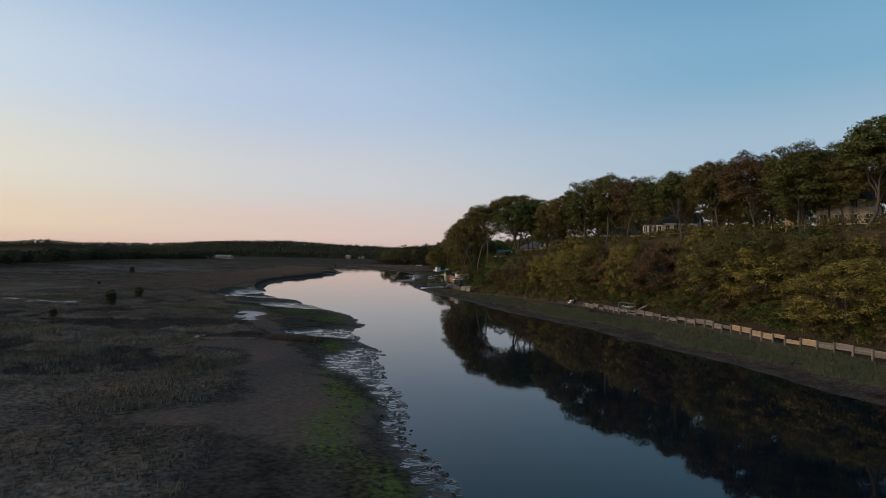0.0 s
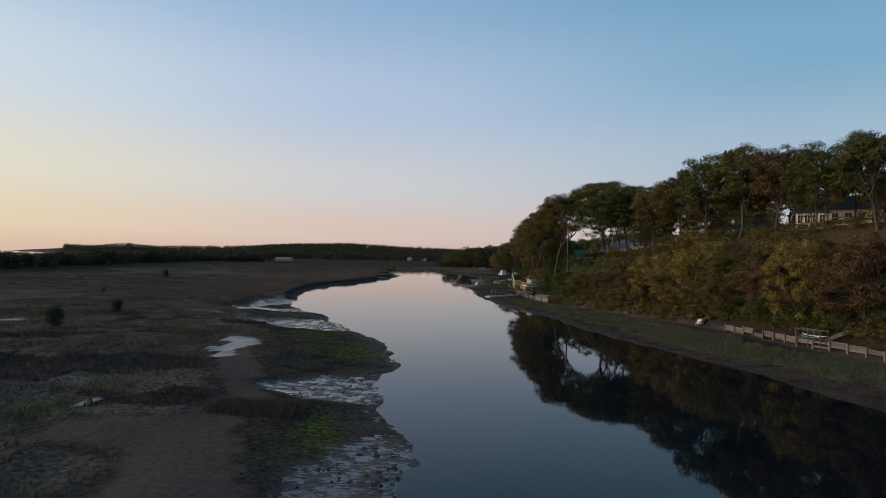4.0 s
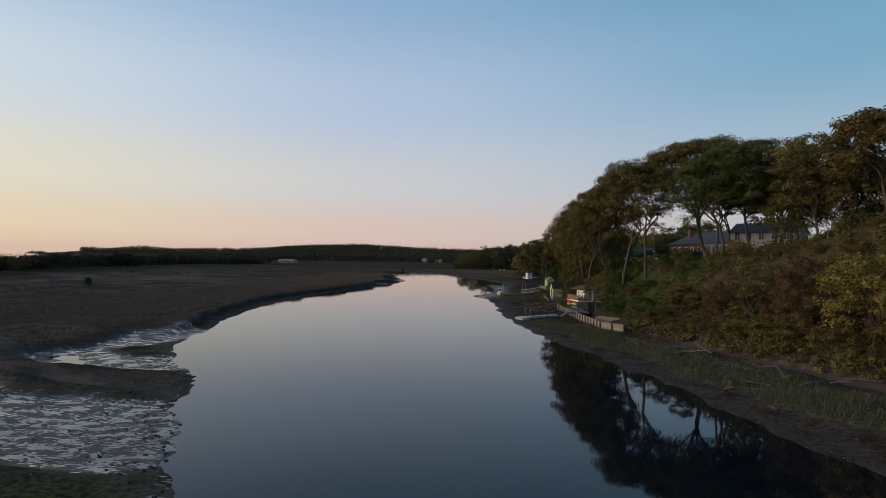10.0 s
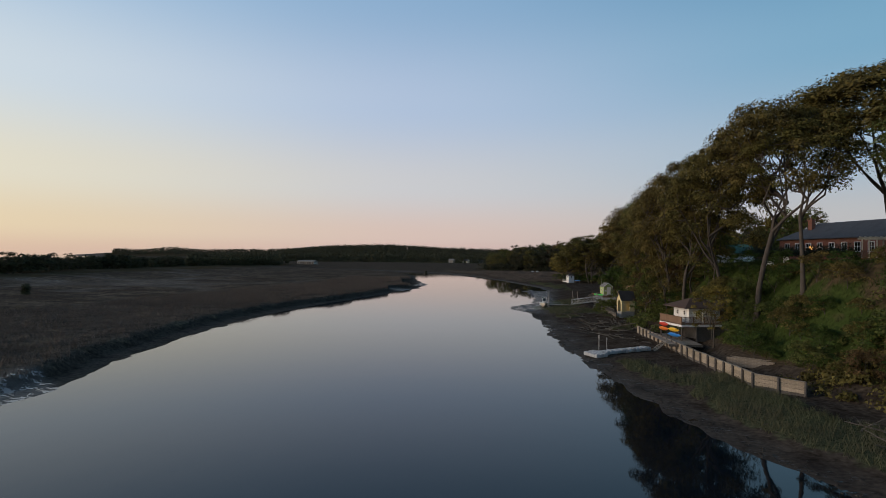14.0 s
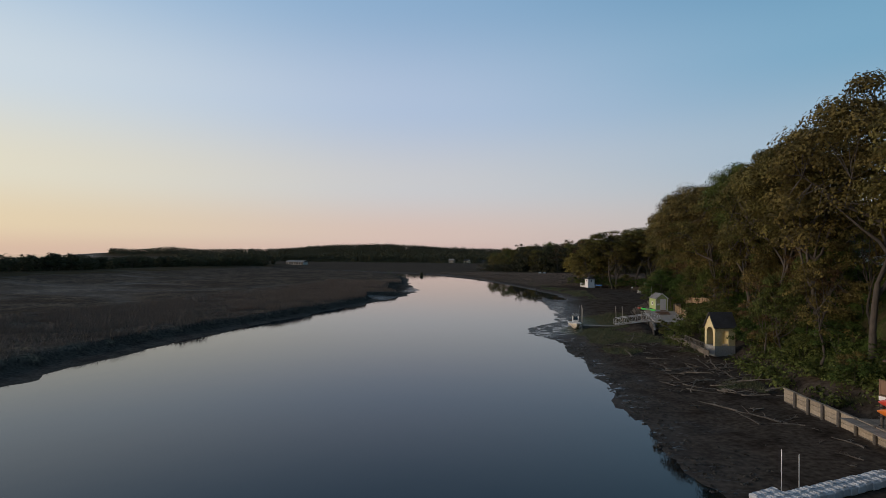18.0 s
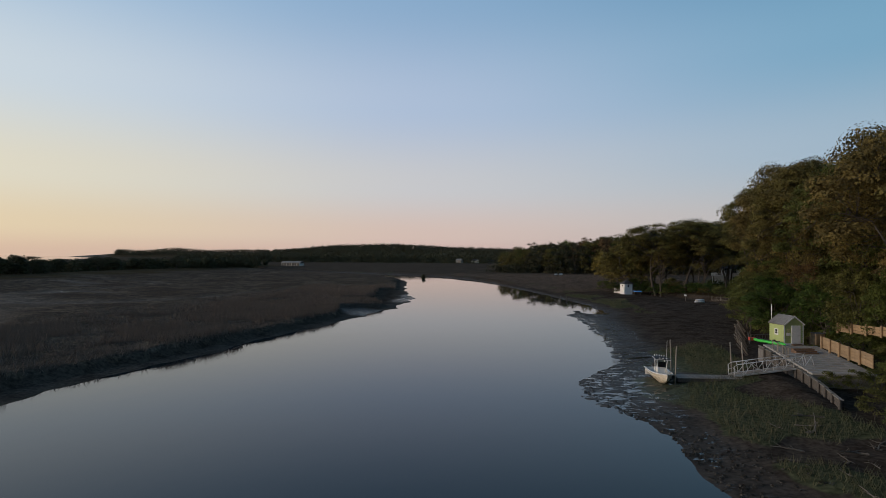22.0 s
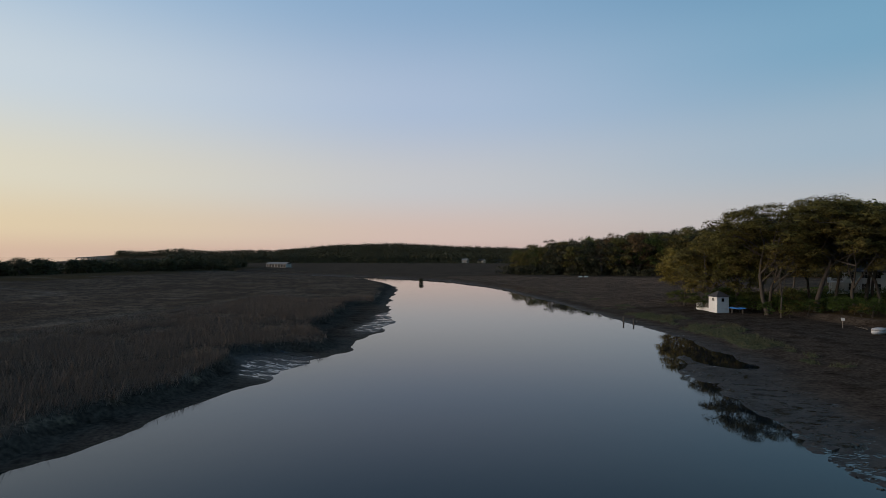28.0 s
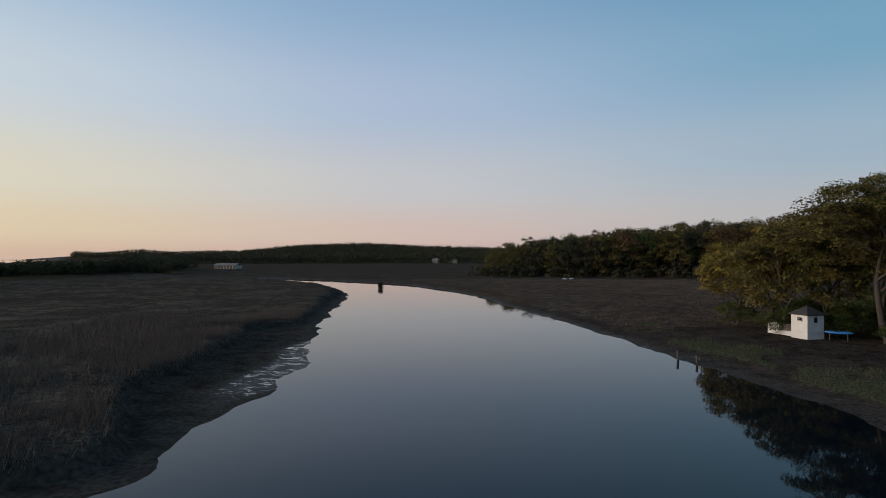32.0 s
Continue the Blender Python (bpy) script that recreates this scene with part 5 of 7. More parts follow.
def railing(parent, a, b, h, paint, gap=0.14, post=1.8, name="railing", solid=False):
    """Posts, two rails and balusters (or boards) from a to b, in the parent's space."""
    a, b = Vector(a), Vector(b)
    ln = (b - a).length
    yaw = math.degrees(math.atan2(b.y - a.y, b.x - a.x))
    pit = -math.degrees(math.asin((b.z - a.z) / ln))
    m = Matrix.Translation(a) @ pose(0, 0, 0, 0, pit, yaw)
    r = part(name, boxes(((ln, 0.09, 0.05), (ln / 2, 0, h)), ((ln, 0.05, 0.07), (ln / 2, 0, 0.12))), paint, parent, m=m)
    n = max(1, round(ln / post))
    for k in range(n + 1):
        part("post", boxes(((0.10, 0.10, h + 0.06), (0, 0, h / 2 + 0.03)), bevel=0.012), paint, r, m=pose(ln * k / n, 0, 0))
    if solid:
        k = max(1, round(ln / 0.30))
        bw = ln / k
        me = bpy.data.meshes.new("board")
        bm = boxes(((bw - 0.012, 0.03, h - 0.16), (0, 0.0, h / 2 + 0.04)))
        bm.to_mesh(me)
        bm.free()
        me.materials.append(paint)
        for i in range(k):
            part("board", me, paint, r, m=pose((i + 0.5) * bw, 0, 0))
    else:
        me = bpy.data.meshes.new("baluster")
        bm = boxes(((0.035, 0.035, h - 0.16), (0, 0, h / 2 + 0.05)))
        bm.to_mesh(me)
        bm.free()
        me.materials.append(paint)
        for i in range(int(ln / gap)):
            part("baluster", me, paint, r, m=pose((i + 0.5) * gap, 0, 0))
    return r


def planked(parent, w, d, z, paint, pitch=0.145, name="deck_board", thick=0.04, m=None):
    """Deck boards side by side along x over a plan w by d, starting at the origin."""
    me = bpy.data.meshes.new(name)
    n = max(1, int(d / pitch))
    bm = boxes(((w, d / n - 0.014, thick), (w / 2, 0, 0)))
    bm.to_mesh(me)
    bm.free()
    me.materials.append(paint)
    for k in range(n):
        mm = pose(0, d / n * (k + 0.5), z)
        part(name, me, paint, parent, m=(m @ mm) if m is not None else mm)


def kayak_mesh(ln=3.2, beam=0.72, deep=0.34):
    """A closed kayak hull with its cockpit rim, keel down, as arrays."""
    n, k = 15, 12
    ring = []
    for i in range(n):
        t = i / (n - 1) * 2 - 1
        w = beam / 2 * max(0.03, 1 - abs(t) ** 2.4)
        hgt = deep * max(0.12, 1 - 0.75 * abs(t) ** 3)
        rocker = 0.16 * abs(t) ** 3
        for j in range(k):
            a = 2 * math.pi * j / k
            c, s = math.cos(a), math.sin(a)
            ring.append((t * ln / 2, w * c, rocker + hgt * 0.5 + hgt * 0.5 * (abs(s) ** 0.8) * (1 if s > 0 else -1)))
    v = np.array(ring)
    i, j = np.meshgrid(np.arange(n - 1), np.arange(k), indexing="ij")
    q = (j + 1) % k
    f = np.stack([i * k + j, i * k + q, (i + 1) * k + q, (i + 1) * k + j], -1).reshape(-1, 4)
    return v, f


def kayak(name, m, paint, label, ln=3.2, beam=0.72, group="kayaks"):
    ob = thing(name, m, label, "kayak", group)
    part("hull", smooth(array_mesh("hull", *kayak_mesh(ln, beam), paint)), paint, ob)
    t = np.linspace(0, 2 * np.pi, 17)
    rim = np.stack([0.42 * np.cos(t) - 0.1, 0.21 * np.sin(t), 0.36 + 0 * t], 1)
    part("cockpit_rim", array_mesh("cockpit_rim", *tube(rim, [0.03] * 17, 6), BLACK), BLACK, ob)
    part("seat", boxes(((0.42, 0.34, 0.03), (-0.15, 0, 0.345)), ((0.05, 0.34, 0.16), (-0.40, 0, 0.42)), bevel=0.01), BLACK, ob)
    return ob


# ---- shore walls and docks ----
def plank_wall(name, points, label, boards, board_h, paint, post_paint, post_gap, post_h, cap=None, mixed=None, outside=1, foot=None, wear=0.04, gaps=0.0):
    """A timber retaining wall along points (x, y, top): boards, posts and a cap, each a piece."""
    ob = thing(name, pose(points[0][0], points[0][1], 0), label, "retaining wall", kind="structure")
    o = Vector((points[0][0], points[0][1], 0))
    r = random.Random(len(points))
    for (ax, ay, az), (bx, by, bz) in zip(points[:-1], points[1:]):
        ln = math.hypot(bx - ax, by - ay)
        n = max(1, round(ln / post_gap))
        yaw = math.degrees(math.atan2(by - ay, bx - ax))
        seg = ln / n
        for k in range(n):
            f = (k + 0.5) / n
            x, y, top = ax + (bx - ax) * f, ay + (by - ay) * f, az + (bz - az) * f + r.uniform(-wear, wear)
            tone = mixed[1] if mixed and mixed[0](y) else paint
            for b in range(boards):
                if r.random() < gaps:
                    continue
                # the lowest board gets a darker wood, painted in for the shade there
                if foot and b == boards - 1:
                    tone = foot
                me = plank_mesh(seg - 0.015, 0.07, board_h - 0.012, tone)
                part("plank", me, tone, ob, m=Matrix.Translation(Vector((x, y, top - board_h * (b + 0.5))) - o) @ pose(0, r.uniform(-0.012, 0.012), 0, 0, r.uniform(-0.7, 0.7), yaw))
            if cap:
                part("cap", plank_mesh(seg - 0.01, 0.26, 0.05, cap), cap, ob, m=Matrix.Translation(Vector((x, y, top + 0.03)) - o) @ pose(0, 0, 0, 0, 0, yaw))
            px, py = ax + (bx - ax) * k / n, ay + (by - ay) * k / n
            part("post", post_mesh(post_h, post_paint), post_paint, ob, m=Matrix.Translation(Vector((px, py, top - post_h + 0.08)) - o) @ pose(0, 0, 0, 0, r.uniform(-1.5, 1.5), yaw) @ pose(0, outside * 0.14, 0))
    return ob


MESHES = {}


def plank_mesh(a, b, c, paint):
    key = ("plank", round(a, 2), round(b, 2), round(c, 2), paint.name)
    if key not in MESHES:
        me = bpy.data.meshes.new("plank")
        bm = boxes(((a, b, c),), bevel=min(0.012, c / 4))
        bm.to_mesh(me)
        bm.free()
        me.materials.append(paint)
        MESHES[key] = me
    return MESHES[key]


def post_mesh(h, paint, r=0.11):
    key = ("post", round(h, 2), round(r, 2), paint.name)
    if key not in MESHES:
        me = smooth(array_mesh("post", *tube([(0, 0, 0), (0, 0, h * 0.6), (0, 0, h - 0.03), (0, 0, h)], [r, r * 0.97, r * 0.95, r * 0.6], 8), paint))
        MESHES[key] = me
    return MESHES[key]


# ---- the near shore of the bluff ----
plank_wall("timber_wall", [(30.7, 119.5, 2.1), (33.6, 106, 2.2), (36.8, 98.5, 2.25), (39.8, 86, 2.3), (42.0, 70, 2.3), (45.6, 58, 2.3), (50, 42, 2.3)],
           "low weathered timber retaining wall along the foot of the bluff", 3, 0.24, WALL_WOOD, WALL_WOOD, 2.1, 1.2, mixed=(lambda y: 66 < y < 80, TAN_WOOD), outside=-1, wear=0.16, gaps=0.12)
# dark lowest board: shade put into the wood colour below the pale planks
plank_wall("bulkhead", [(10.8, 173.4, 1.6), (8.0, 176.0, 1.65), (6.3, 190.5, 1.5), (4.3, 211.5, 1.35)],
           "pale plank bulkhead with dark outer posts and a cap rail", 4, 0.30, PALE_WOOD, PILE_WOOD, 1.75, 1.7, cap=PALE_WOOD, outside=1, foot=PILE_WOOD)
plank_wall("patio_bulkhead", [(1.3, 247, 1.35), (2.2, 252.5, 1.45), (2.8, 258.5, 1.55), (2.9, 268.5, 2.05)],
           "dark piled bulkhead holding up the paved patio", 4, 0.34, PILE_WOOD, PILE_WOOD, 1.9, 2.0, cap=GREY_WOOD, outside=1)
plank_wall("sleeper_wall", [(8.3, 267, 3.3), (7.3, 255.5, 3.3)], "new tan sleeper wall beside the patio", 4, 0.28, TAN_WOOD, TAN_WOOD, 2.4, 1.3, outside=-1)
plank_wall("terrace_wall", [(10.2, 268, 4.6), (11.2, 262, 4.9), (10.6, 256, 5.2)], "stepped tan sleeper wall on the green bank", 3, 0.28, TAN_WOOD, TAN_WOOD, 2.0, 1.1, outside=-1)
plank_wall("boardwalk_wall", [(2.3, 243.5, 1.5), (3.2, 236, 1.5), (3.4, 228.5, 1.5)], "dull board wall in front of the yellow hut", 2, 0.30, WALL_WOOD, WALL_WOOD, 1.9, 1.6, outside=1)


def board_rack():
    """Stand with boards on it and steps up the bank, behind the timber wall."""
    z = height(34.5, 104.5)
    ob = thing("board_rack", pose(34.2, 104.2, 2.0, 0, 0, -70), "dark timber stand with rails behind the shore wall", "stand")
    for x in (-1.6, 0, 1.6):
        for y in (-0.5, 0.5):
            part("post", post_mesh(2.0, PILE_WOOD, 0.07), PILE_WOOD, ob, m=pose(x, y, -0.6))
    part("top_frame", boxes(((3.6, 0.1, 0.1), (0, -0.5, 1.3)), ((3.6, 0.1, 0.1), (0, 0.5, 1.3)), ((3.6, 0.08, 0.08), (0, -0.5, 0.35)), ((3.6, 0.08, 0.08), (0, 0.5, 0.35)), bevel=0.01), PILE_WOOD, ob)
    for k, (paint, nm) in enumerate(((KAYAKS["teal"], "teal"), (GELCOAT, "white"))):
        b = thing("paddle_board", pose(34.2 + 0.3 * k, 104.2, 2.42 + 0.16 * k, 0, 0, -68 + 3 * k), nm + " paddle board lying on the timber stand", "paddle board", "paddle boards")
        part("board", smooth(array_mesh("board", *kayak_mesh(3.1, 0.75, 0.14), paint)), paint, b)
        part("deck_pad", boxes(((1.4, 0.44, 0.012), (-0.2, 0, 0.142)), bevel=0.004), BLACK, b)
    st = thing("bank_steps", pose(36.2, 106.0, 1.7, 0, 0, -20), "weathered wooden steps climbing the wooded bank", "stairs")
    for k in range(9):
        part("tread", plank_mesh(1.0, 0.28, 0.05, GREY_WOOD), GREY_WOOD, st, m=pose(0.30 * k, 0, 0.18 * k, 0, 0, 90))
    for s in (-0.5, 0.5):
        part("stringer", plank_mesh(3.2, 0.06, 0.24, GREY_WOOD), GREY_WOOD, st, m=pose(1.25, s, 0.68, 0, -31, 0))


board_rack()
for k, (dx, dz, tilt) in enumerate(((0, 0.0, 4), (0.3, 0.42, -6))):
    b = thing("rowing_boat", pose(29.6 + dx, 126.8 + dx, height(29.6, 126.8) + 0.02 + dz, tilt, 0, 62 + 8 * k), "upturned white dinghy on the sand below the trees", "boat", "upturned dinghies")
    v, f = kayak_mesh(2.7, 1.15, 0.5)
    part("hull", smooth(array_mesh("hull", v * [1, 1, 1], f, GELCOAT)), GELCOAT, b)
    part("keel", boxes(((2.3, 0.05, 0.06), (0, 0, 0.52)), bevel=0.01), GELCOAT, b)
fl = thing("red_float", pose(28.6, 125.6, height(28.6, 125.6)), "faded red plastic float leaning beside the dinghies", "float")
part("body", smooth(array_mesh("body", *tube([(0, 0, 0), (0, 0, 0.1), (0, 0, 0.4), (0, 0, 0.55), (0, 0, 0.62)], [0.04, 0.12, 0.12, 0.06, 0.04], 10), KAYAKS["red"])), KAYAKS["red"], fl)
part("pole", smooth(array_mesh("pole", *tube([(0, 0, 0.5), (0.05, 0, 1.0), (0.15, 0, 1.6)], [0.03, 0.03, 0.025], 6), PILE_WOOD)), PILE_WOOD, fl)


# ---- driftwood ----
def drift_mesh(seed, ln):
    r = np.random.default_rng(seed)
    pts = [np.zeros(3)]
    d = np.array([1.0, 0, 0.06])
    for _ in range(6):
        d = d + r.normal(size=3) * [0.18, 0.28, 0.10]
        d /= np.linalg.norm(d)
        p = pts[-1] + d * ln / 6
        p[2] = max(0.02, p[2])
        pts.append(p)
    rad = np.linspace(0.115, 0.03, 7) * ln / 4
    out = [tube(pts, rad, 7)]
    for k in (1, 2, 2, 3, 3, 4, 4, 5):
        if r.random() < 0.8:
            e = pts[k] + r.normal(size=3) * [0.5, 0.7, 0.2] * ln / 4 + [0, 0, 0.26]
            out.append(tube([pts[k], (pts[k] + e) / 2 + r.normal(size=3) * 0.05, e], [rad[k] * 0.6, rad[k] * 0.4, rad[k] * 0.12], 5))
    v, f = joined(out)
    return smooth(array_mesh("driftwood", v, f, DRIFT))


DRIFTS = [drift_mesh(s, ln) for s, ln in ((1, 3.5), (2, 4.5), (3, 2.6), (4, 6.0), (5, 3.0), (6, 5.0))]
dr = random.Random(12)


def strew(n, x0, x1, y0, y1, pale):
    for _ in range(n):
        x, y = dr.uniform(x0, x1), dr.uniform(y0, y1)
        z = height(x, y)
        if z < 0.15:
            continue
        ob = new("driftwood", dr.choice(DRIFTS))
        ob.matrix_basis = pose(x, y, z + 0.03, dr.uniform(-15, 15), dr.uniform(-6, 3), dr.uniform(0, 360)) @ Matrix.Scale(dr.uniform(0.25, 0.62), 4)
        tagged(ob, "bleached driftwood branch stranded on the muddy beach" if pale else "grey fallen branch lying on the mud", "driftwood", "stranded driftwood")


strew(20, 9.5, 14, 146, 164, True)
strew(34, 12, 20, 138, 160, True)
strew(40, -5.5, 3.5, 214, 241, True)
strew(46, -2.5, 4.5, 213, 227, True)
strew(18, -4, 4.5, 196, 216, False)
strew(14, 14, 24, 120, 150, False)
strew(6, -6, 1, 236, 246, False)
strew(10, 12, 24, 335, 360, False)
strew(6, 16, 24, 186, 200, False)


# ---- raft and bathhouse ----
def raft():
    ob = thing("floating_dock", pose(-3.6, 190.9, 0.02, 0, -2.4, 30), "grey plastic block dock lying aground on the mud", "dock")
    me = bpy.data.meshes.new("dock_block")
    bm = boxes(((0.49, 0.49, 0.38), (0, 0, 0.25)), ((0.30, 0.30, 0.03), (0, 0, 0.45)), bevel=0.05)
    bm.to_mesh(me)
    bm.free()
    me.materials.append(DOCK_PLASTIC)
    for i in range(16):
        for j in range(5 if i < 3 else 2):
            part("dock_block", me, DOCK_PLASTIC, ob, m=pose(i * 0.5 + 0.25, j * 0.5 + 0.25 - (0.0 if i >= 3 else 1.0), 0.02 * ((i * 7 + j * 3) % 3)))
    for x, y, h in ((-2.6, 193.2, 2.1), (-1.7, 193.6, 1.8)):
        p = new("mooring_pole", post_mesh(h + 0.6, ALU, 0.025))
        p.matrix_basis = pose(x, y, -0.5)
        tagged(p, "thin pale mooring pole beside the block dock", "pole", "mooring poles")
    st = thing("dock_steps", pose(3.7, 195.6, 0.45, 0, 0, 10), "small wooden steps from the block dock up to the bulkhead", "stairs")
    for k in range(6):
        part("tread", plank_mesh(0.8, 0.2, 0.04, GREY_WOOD), GREY_WOOD, st, m=pose(0.26 * k, 0, 0.2 * k, 0, 0, 90))
    for s in (-0.4, 0.4):
        part("stringer", plank_mesh(2.1, 0.05, 0.2, GREY_WOOD), GREY_WOOD, st, m=pose(0.65, s, 0.42, 0, -38, 0))


def bathhouse():
    pl = thing("boat_landing", pose(4.9, 193.4, 1.42, 0, 0, 4), "grey plank landing behind the bulkhead", "deck", kind="structure")
    planked(pl, 3.6, 9.6, 0.0, GREY_WOOD, 0.24, m=None)
    part("edge_beam", boxes(((3.6, 0.12, 0.25), (1.8, -0.03, -0.12)), ((0.12, 9.6, 0.25), (3.62, 4.8, -0.12))), PILE_WOOD, pl)
    yaw = 18
    ob = thing("bathhouse", pose(6.9, 196.4, 3.2, 0, 0, yaw) @ Matrix.Scale(0.87, 4), "small white bathhouse with a brown hipped roof on a raised deck", "beach house")
    w, d = 6.6, 5.6
    planked(ob, w, d, 0.10, BROWN_WOOD, 0.2)
    part("deck_frame", boxes(((w, 0.10, 0.28), (w / 2, 0.0, -0.06)), ((0.10, d, 0.28), (0.0, d / 2, -0.06)), ((w, 0.1, 0.28), (w / 2, d, -0.06)), ((0.1, d, 0.28), (w, d / 2, -0.06))), WHITE, ob)
    for x in (0.1, 2.2, 4.4, 6.5):
        for y in (0.1, 2.8, 5.5):
            part("stilt", post_mesh(3.2, PILE_WOOD, 0.09), PILE_WOOD, ob, m=pose(x, y, -3.2))
    part("lattice_panel", boxes(((4.2, 0.06, 2.0), (4.3, 0.12, -1.2)), ((0.06, 3.0, 1.6), (2.2, 1.7, -1.0))), PILE_WOOD, ob)
    railing(ob, (0.05, d, 0.12), (0.05, 0.05, 0.12), 1.0, BROWN_WOOD, solid=True)
    railing(ob, (0.05, 0.05, 0.12), (w, 0.05, 0.12), 1.0, BROWN_WOOD, gap=0.12)
    body = part("cabin_wall", boxes(((4.5, 3.9, 2.1), (w - 2.25, d - 1.95, 1.17))), WHITE, ob)
    part("roof", hip_roof(5.6, 5.2, 1.25, 0.25, 1.2), BROWN_ROOF, ob, m=pose(w - 2.8, d - 2.35, 2.2))
    for x, y in ((1.1, 0.85), (3.6, 0.85)):
        part("porch_post", boxes(((0.12, 0.12, 2.1), (x, y, 1.15)), bevel=0.015), WHITE, ob)
    for u, f in ((0.9, "w"), (-0.9, "w")):
        window(ob, w - 4.5, d - 1.95 + u, 1.45, 0.45, 0.5, f, bars=0)
    window(ob, w - 3.3, d - 3.9, 1.35, 0.6, 0.6, "s", bars=0)
    door(ob, w - 1.6, d - 3.9, 0.14, 0.8, 1.9, "s", CREAM)
    for k, (c, along, zz, ln) in enumerate((("red", 4.35, 0.20, 2.4), ("orange", 4.35, -0.42, 2.6), ("yellow", 1.75, -0.28, 2.9), ("blue", 1.6, -0.95, 3.4))):
        c2 = pose(6.9, 196.4, 3.2, 0, 0, yaw) @ Matrix.Scale(0.87, 4) @ pose(-0.28, along, zz - 0.55, 0, 2, 90) @ pose(0, 0, 0, 55, 0, 0)
        kayak("kayak", c2, KAYAKS[c], c + " kayak racked under the deck of the bathhouse", ln, 0.66, "kayaks under the deck")
    rk = thing("kayak_rack", pose(6.9, 196.4, 3.2, 0, 0, yaw) @ Matrix.Scale(0.87, 4), "dark timber arms that carry the kayaks", "rack")
    for y in (0.6, 2.6, 3.6, 5.1):
        part("upright", post_mesh(3.0, PILE_WOOD, 0.05), PILE_WOOD, rk, m=pose(-0.02, y, -3.0))
        for zz in (-0.55, -1.15, -1.7):
            part("arm", plank_mesh(0.55, 0.06, 0.06, PILE_WOOD), PILE_WOOD, rk, m=pose(-0.28, y, zz))


raft()
bathhouse()
for x, y, top, kind, leaf in ((9.6, 193.4, 8.2, THIN[0], LEAF_GOLD), (12.2, 191.6, 7.4, THIN[1], LEAF_GREEN), (13.5, 196.0, 9.0, ROUND[0], LEAF_GREEN), (12.6, 201.5, 9.0, ROUND[1], LEAF_OLIVE)):
    kind.plant("thicket_tree", x, y, top, leaf, "small leafy tree crowding the white bathhouse", group="trees by the bathhouse", wide=0.9)
pb = thing("timber_planter", pose(8.4, 184.6, height(10.1, 183.4), 0, 0, -38), "long low planter of dull timber on the grassy bank", "planter")
for k in range(3):
    part("plank", plank_mesh(4.2, 0.12, 0.26, WALL_WOOD), WALL_WOOD, pb, m=pose(2.1, 0, 0.12 + 0.27 * k))
    part("plank", plank_mesh(4.2, 0.12, 0.26, WALL_WOOD), WALL_WOOD, pb, m=pose(2.1, 0.9, 0.12 + 0.27 * k))
for x in (0.1, 4.1):
    part("end_board", plank_mesh(0.9, 0.1, 0.78, WALL_WOOD), WALL_WOOD, pb, m=pose(x, 0.45, 0.38, 0, 0, 90))


# ---- yellow hut, green shed, dock and boat ----
def yellow_hut():
    z = 1.70
    ob = thing("yellow_hut", pose(5.4, 231.9, z, 0, 0, -71) @ Matrix.Scale(0.92, 4), "pale yellow gabled hut with an arched opening", "hut")
    w, d, h, rise = 2.0, 2.6, 2.2, 1.6
    bm = bmesh.new()                                  # front wall with an arch cut through
    arch = [(-0.62, 0), (-0.62, 1.55)] + [(-0.62 * math.cos(a), 1.55 + 0.62 * math.sin(a)) for a in np.linspace(0.3, math.pi - 0.3, 7)] + [(0.62, 1.55), (0.62, 0)]
    outer = [(-w / 2, 0), (-w / 2, h), (0, h + rise), (w / 2, h), (w / 2, 0)]
    loop = outer + arch[::-1]
    for y0 in (-d / 2,):
        f = bm.faces.new([bm.verts.new((x, y0, zz)) for x, zz in loop])
        r = bmesh.ops.extrude_face_region(bm, geom=[f])
        bmesh.ops.translate(bm, vec=(0, 0.12, 0), verts=[v for v in r["geom"] if isinstance(v, bmesh.types.BMVert)])
    part("front_wall", bm, YELLOW, ob)
    part("side_wall", boxes(((0.12, d - 0.14, h), (-w / 2 + 0.06, 0.07, h / 2))), YELLOW, ob)
    part("side_wall", boxes(((0.12, 0.7, h), (w / 2 - 0.06, -d / 2 + 0.49, h / 2)), ((0.12, 0.75, h), (w / 2 - 0.06, d / 2 - 0.5, h / 2)), ((0.12, d - 0.14, 0.45), (w / 2 - 0.06, 0.07, h - 0.22))), YELLOW, ob)
    part("back_wall", boxes(((w, 0.12, h), (0, d / 2 - 0.06, h / 2))), YELLOW, ob)
    part("floor", boxes(((w, d, 1.2), (0, 0, -0.58))), CONCRETE, ob)
    part("roof", gable_prism(w, d, rise, 0.2, 0.1), SLATE, ob, m=pose(0, 0, h))
    window(ob, -w / 2, 0.3, 1.3, 0.6, 0.9, "w", bars=0)
    fn = thing("shore_rail", pose(2.9, 229, 1.5), "grey wooden rail along the small boardwalk before the hut", "fence")
    railing(fn, (0.2, 0, 0), (-0.3, 6.4, 0), 0.7, DRIFT, 0.3)


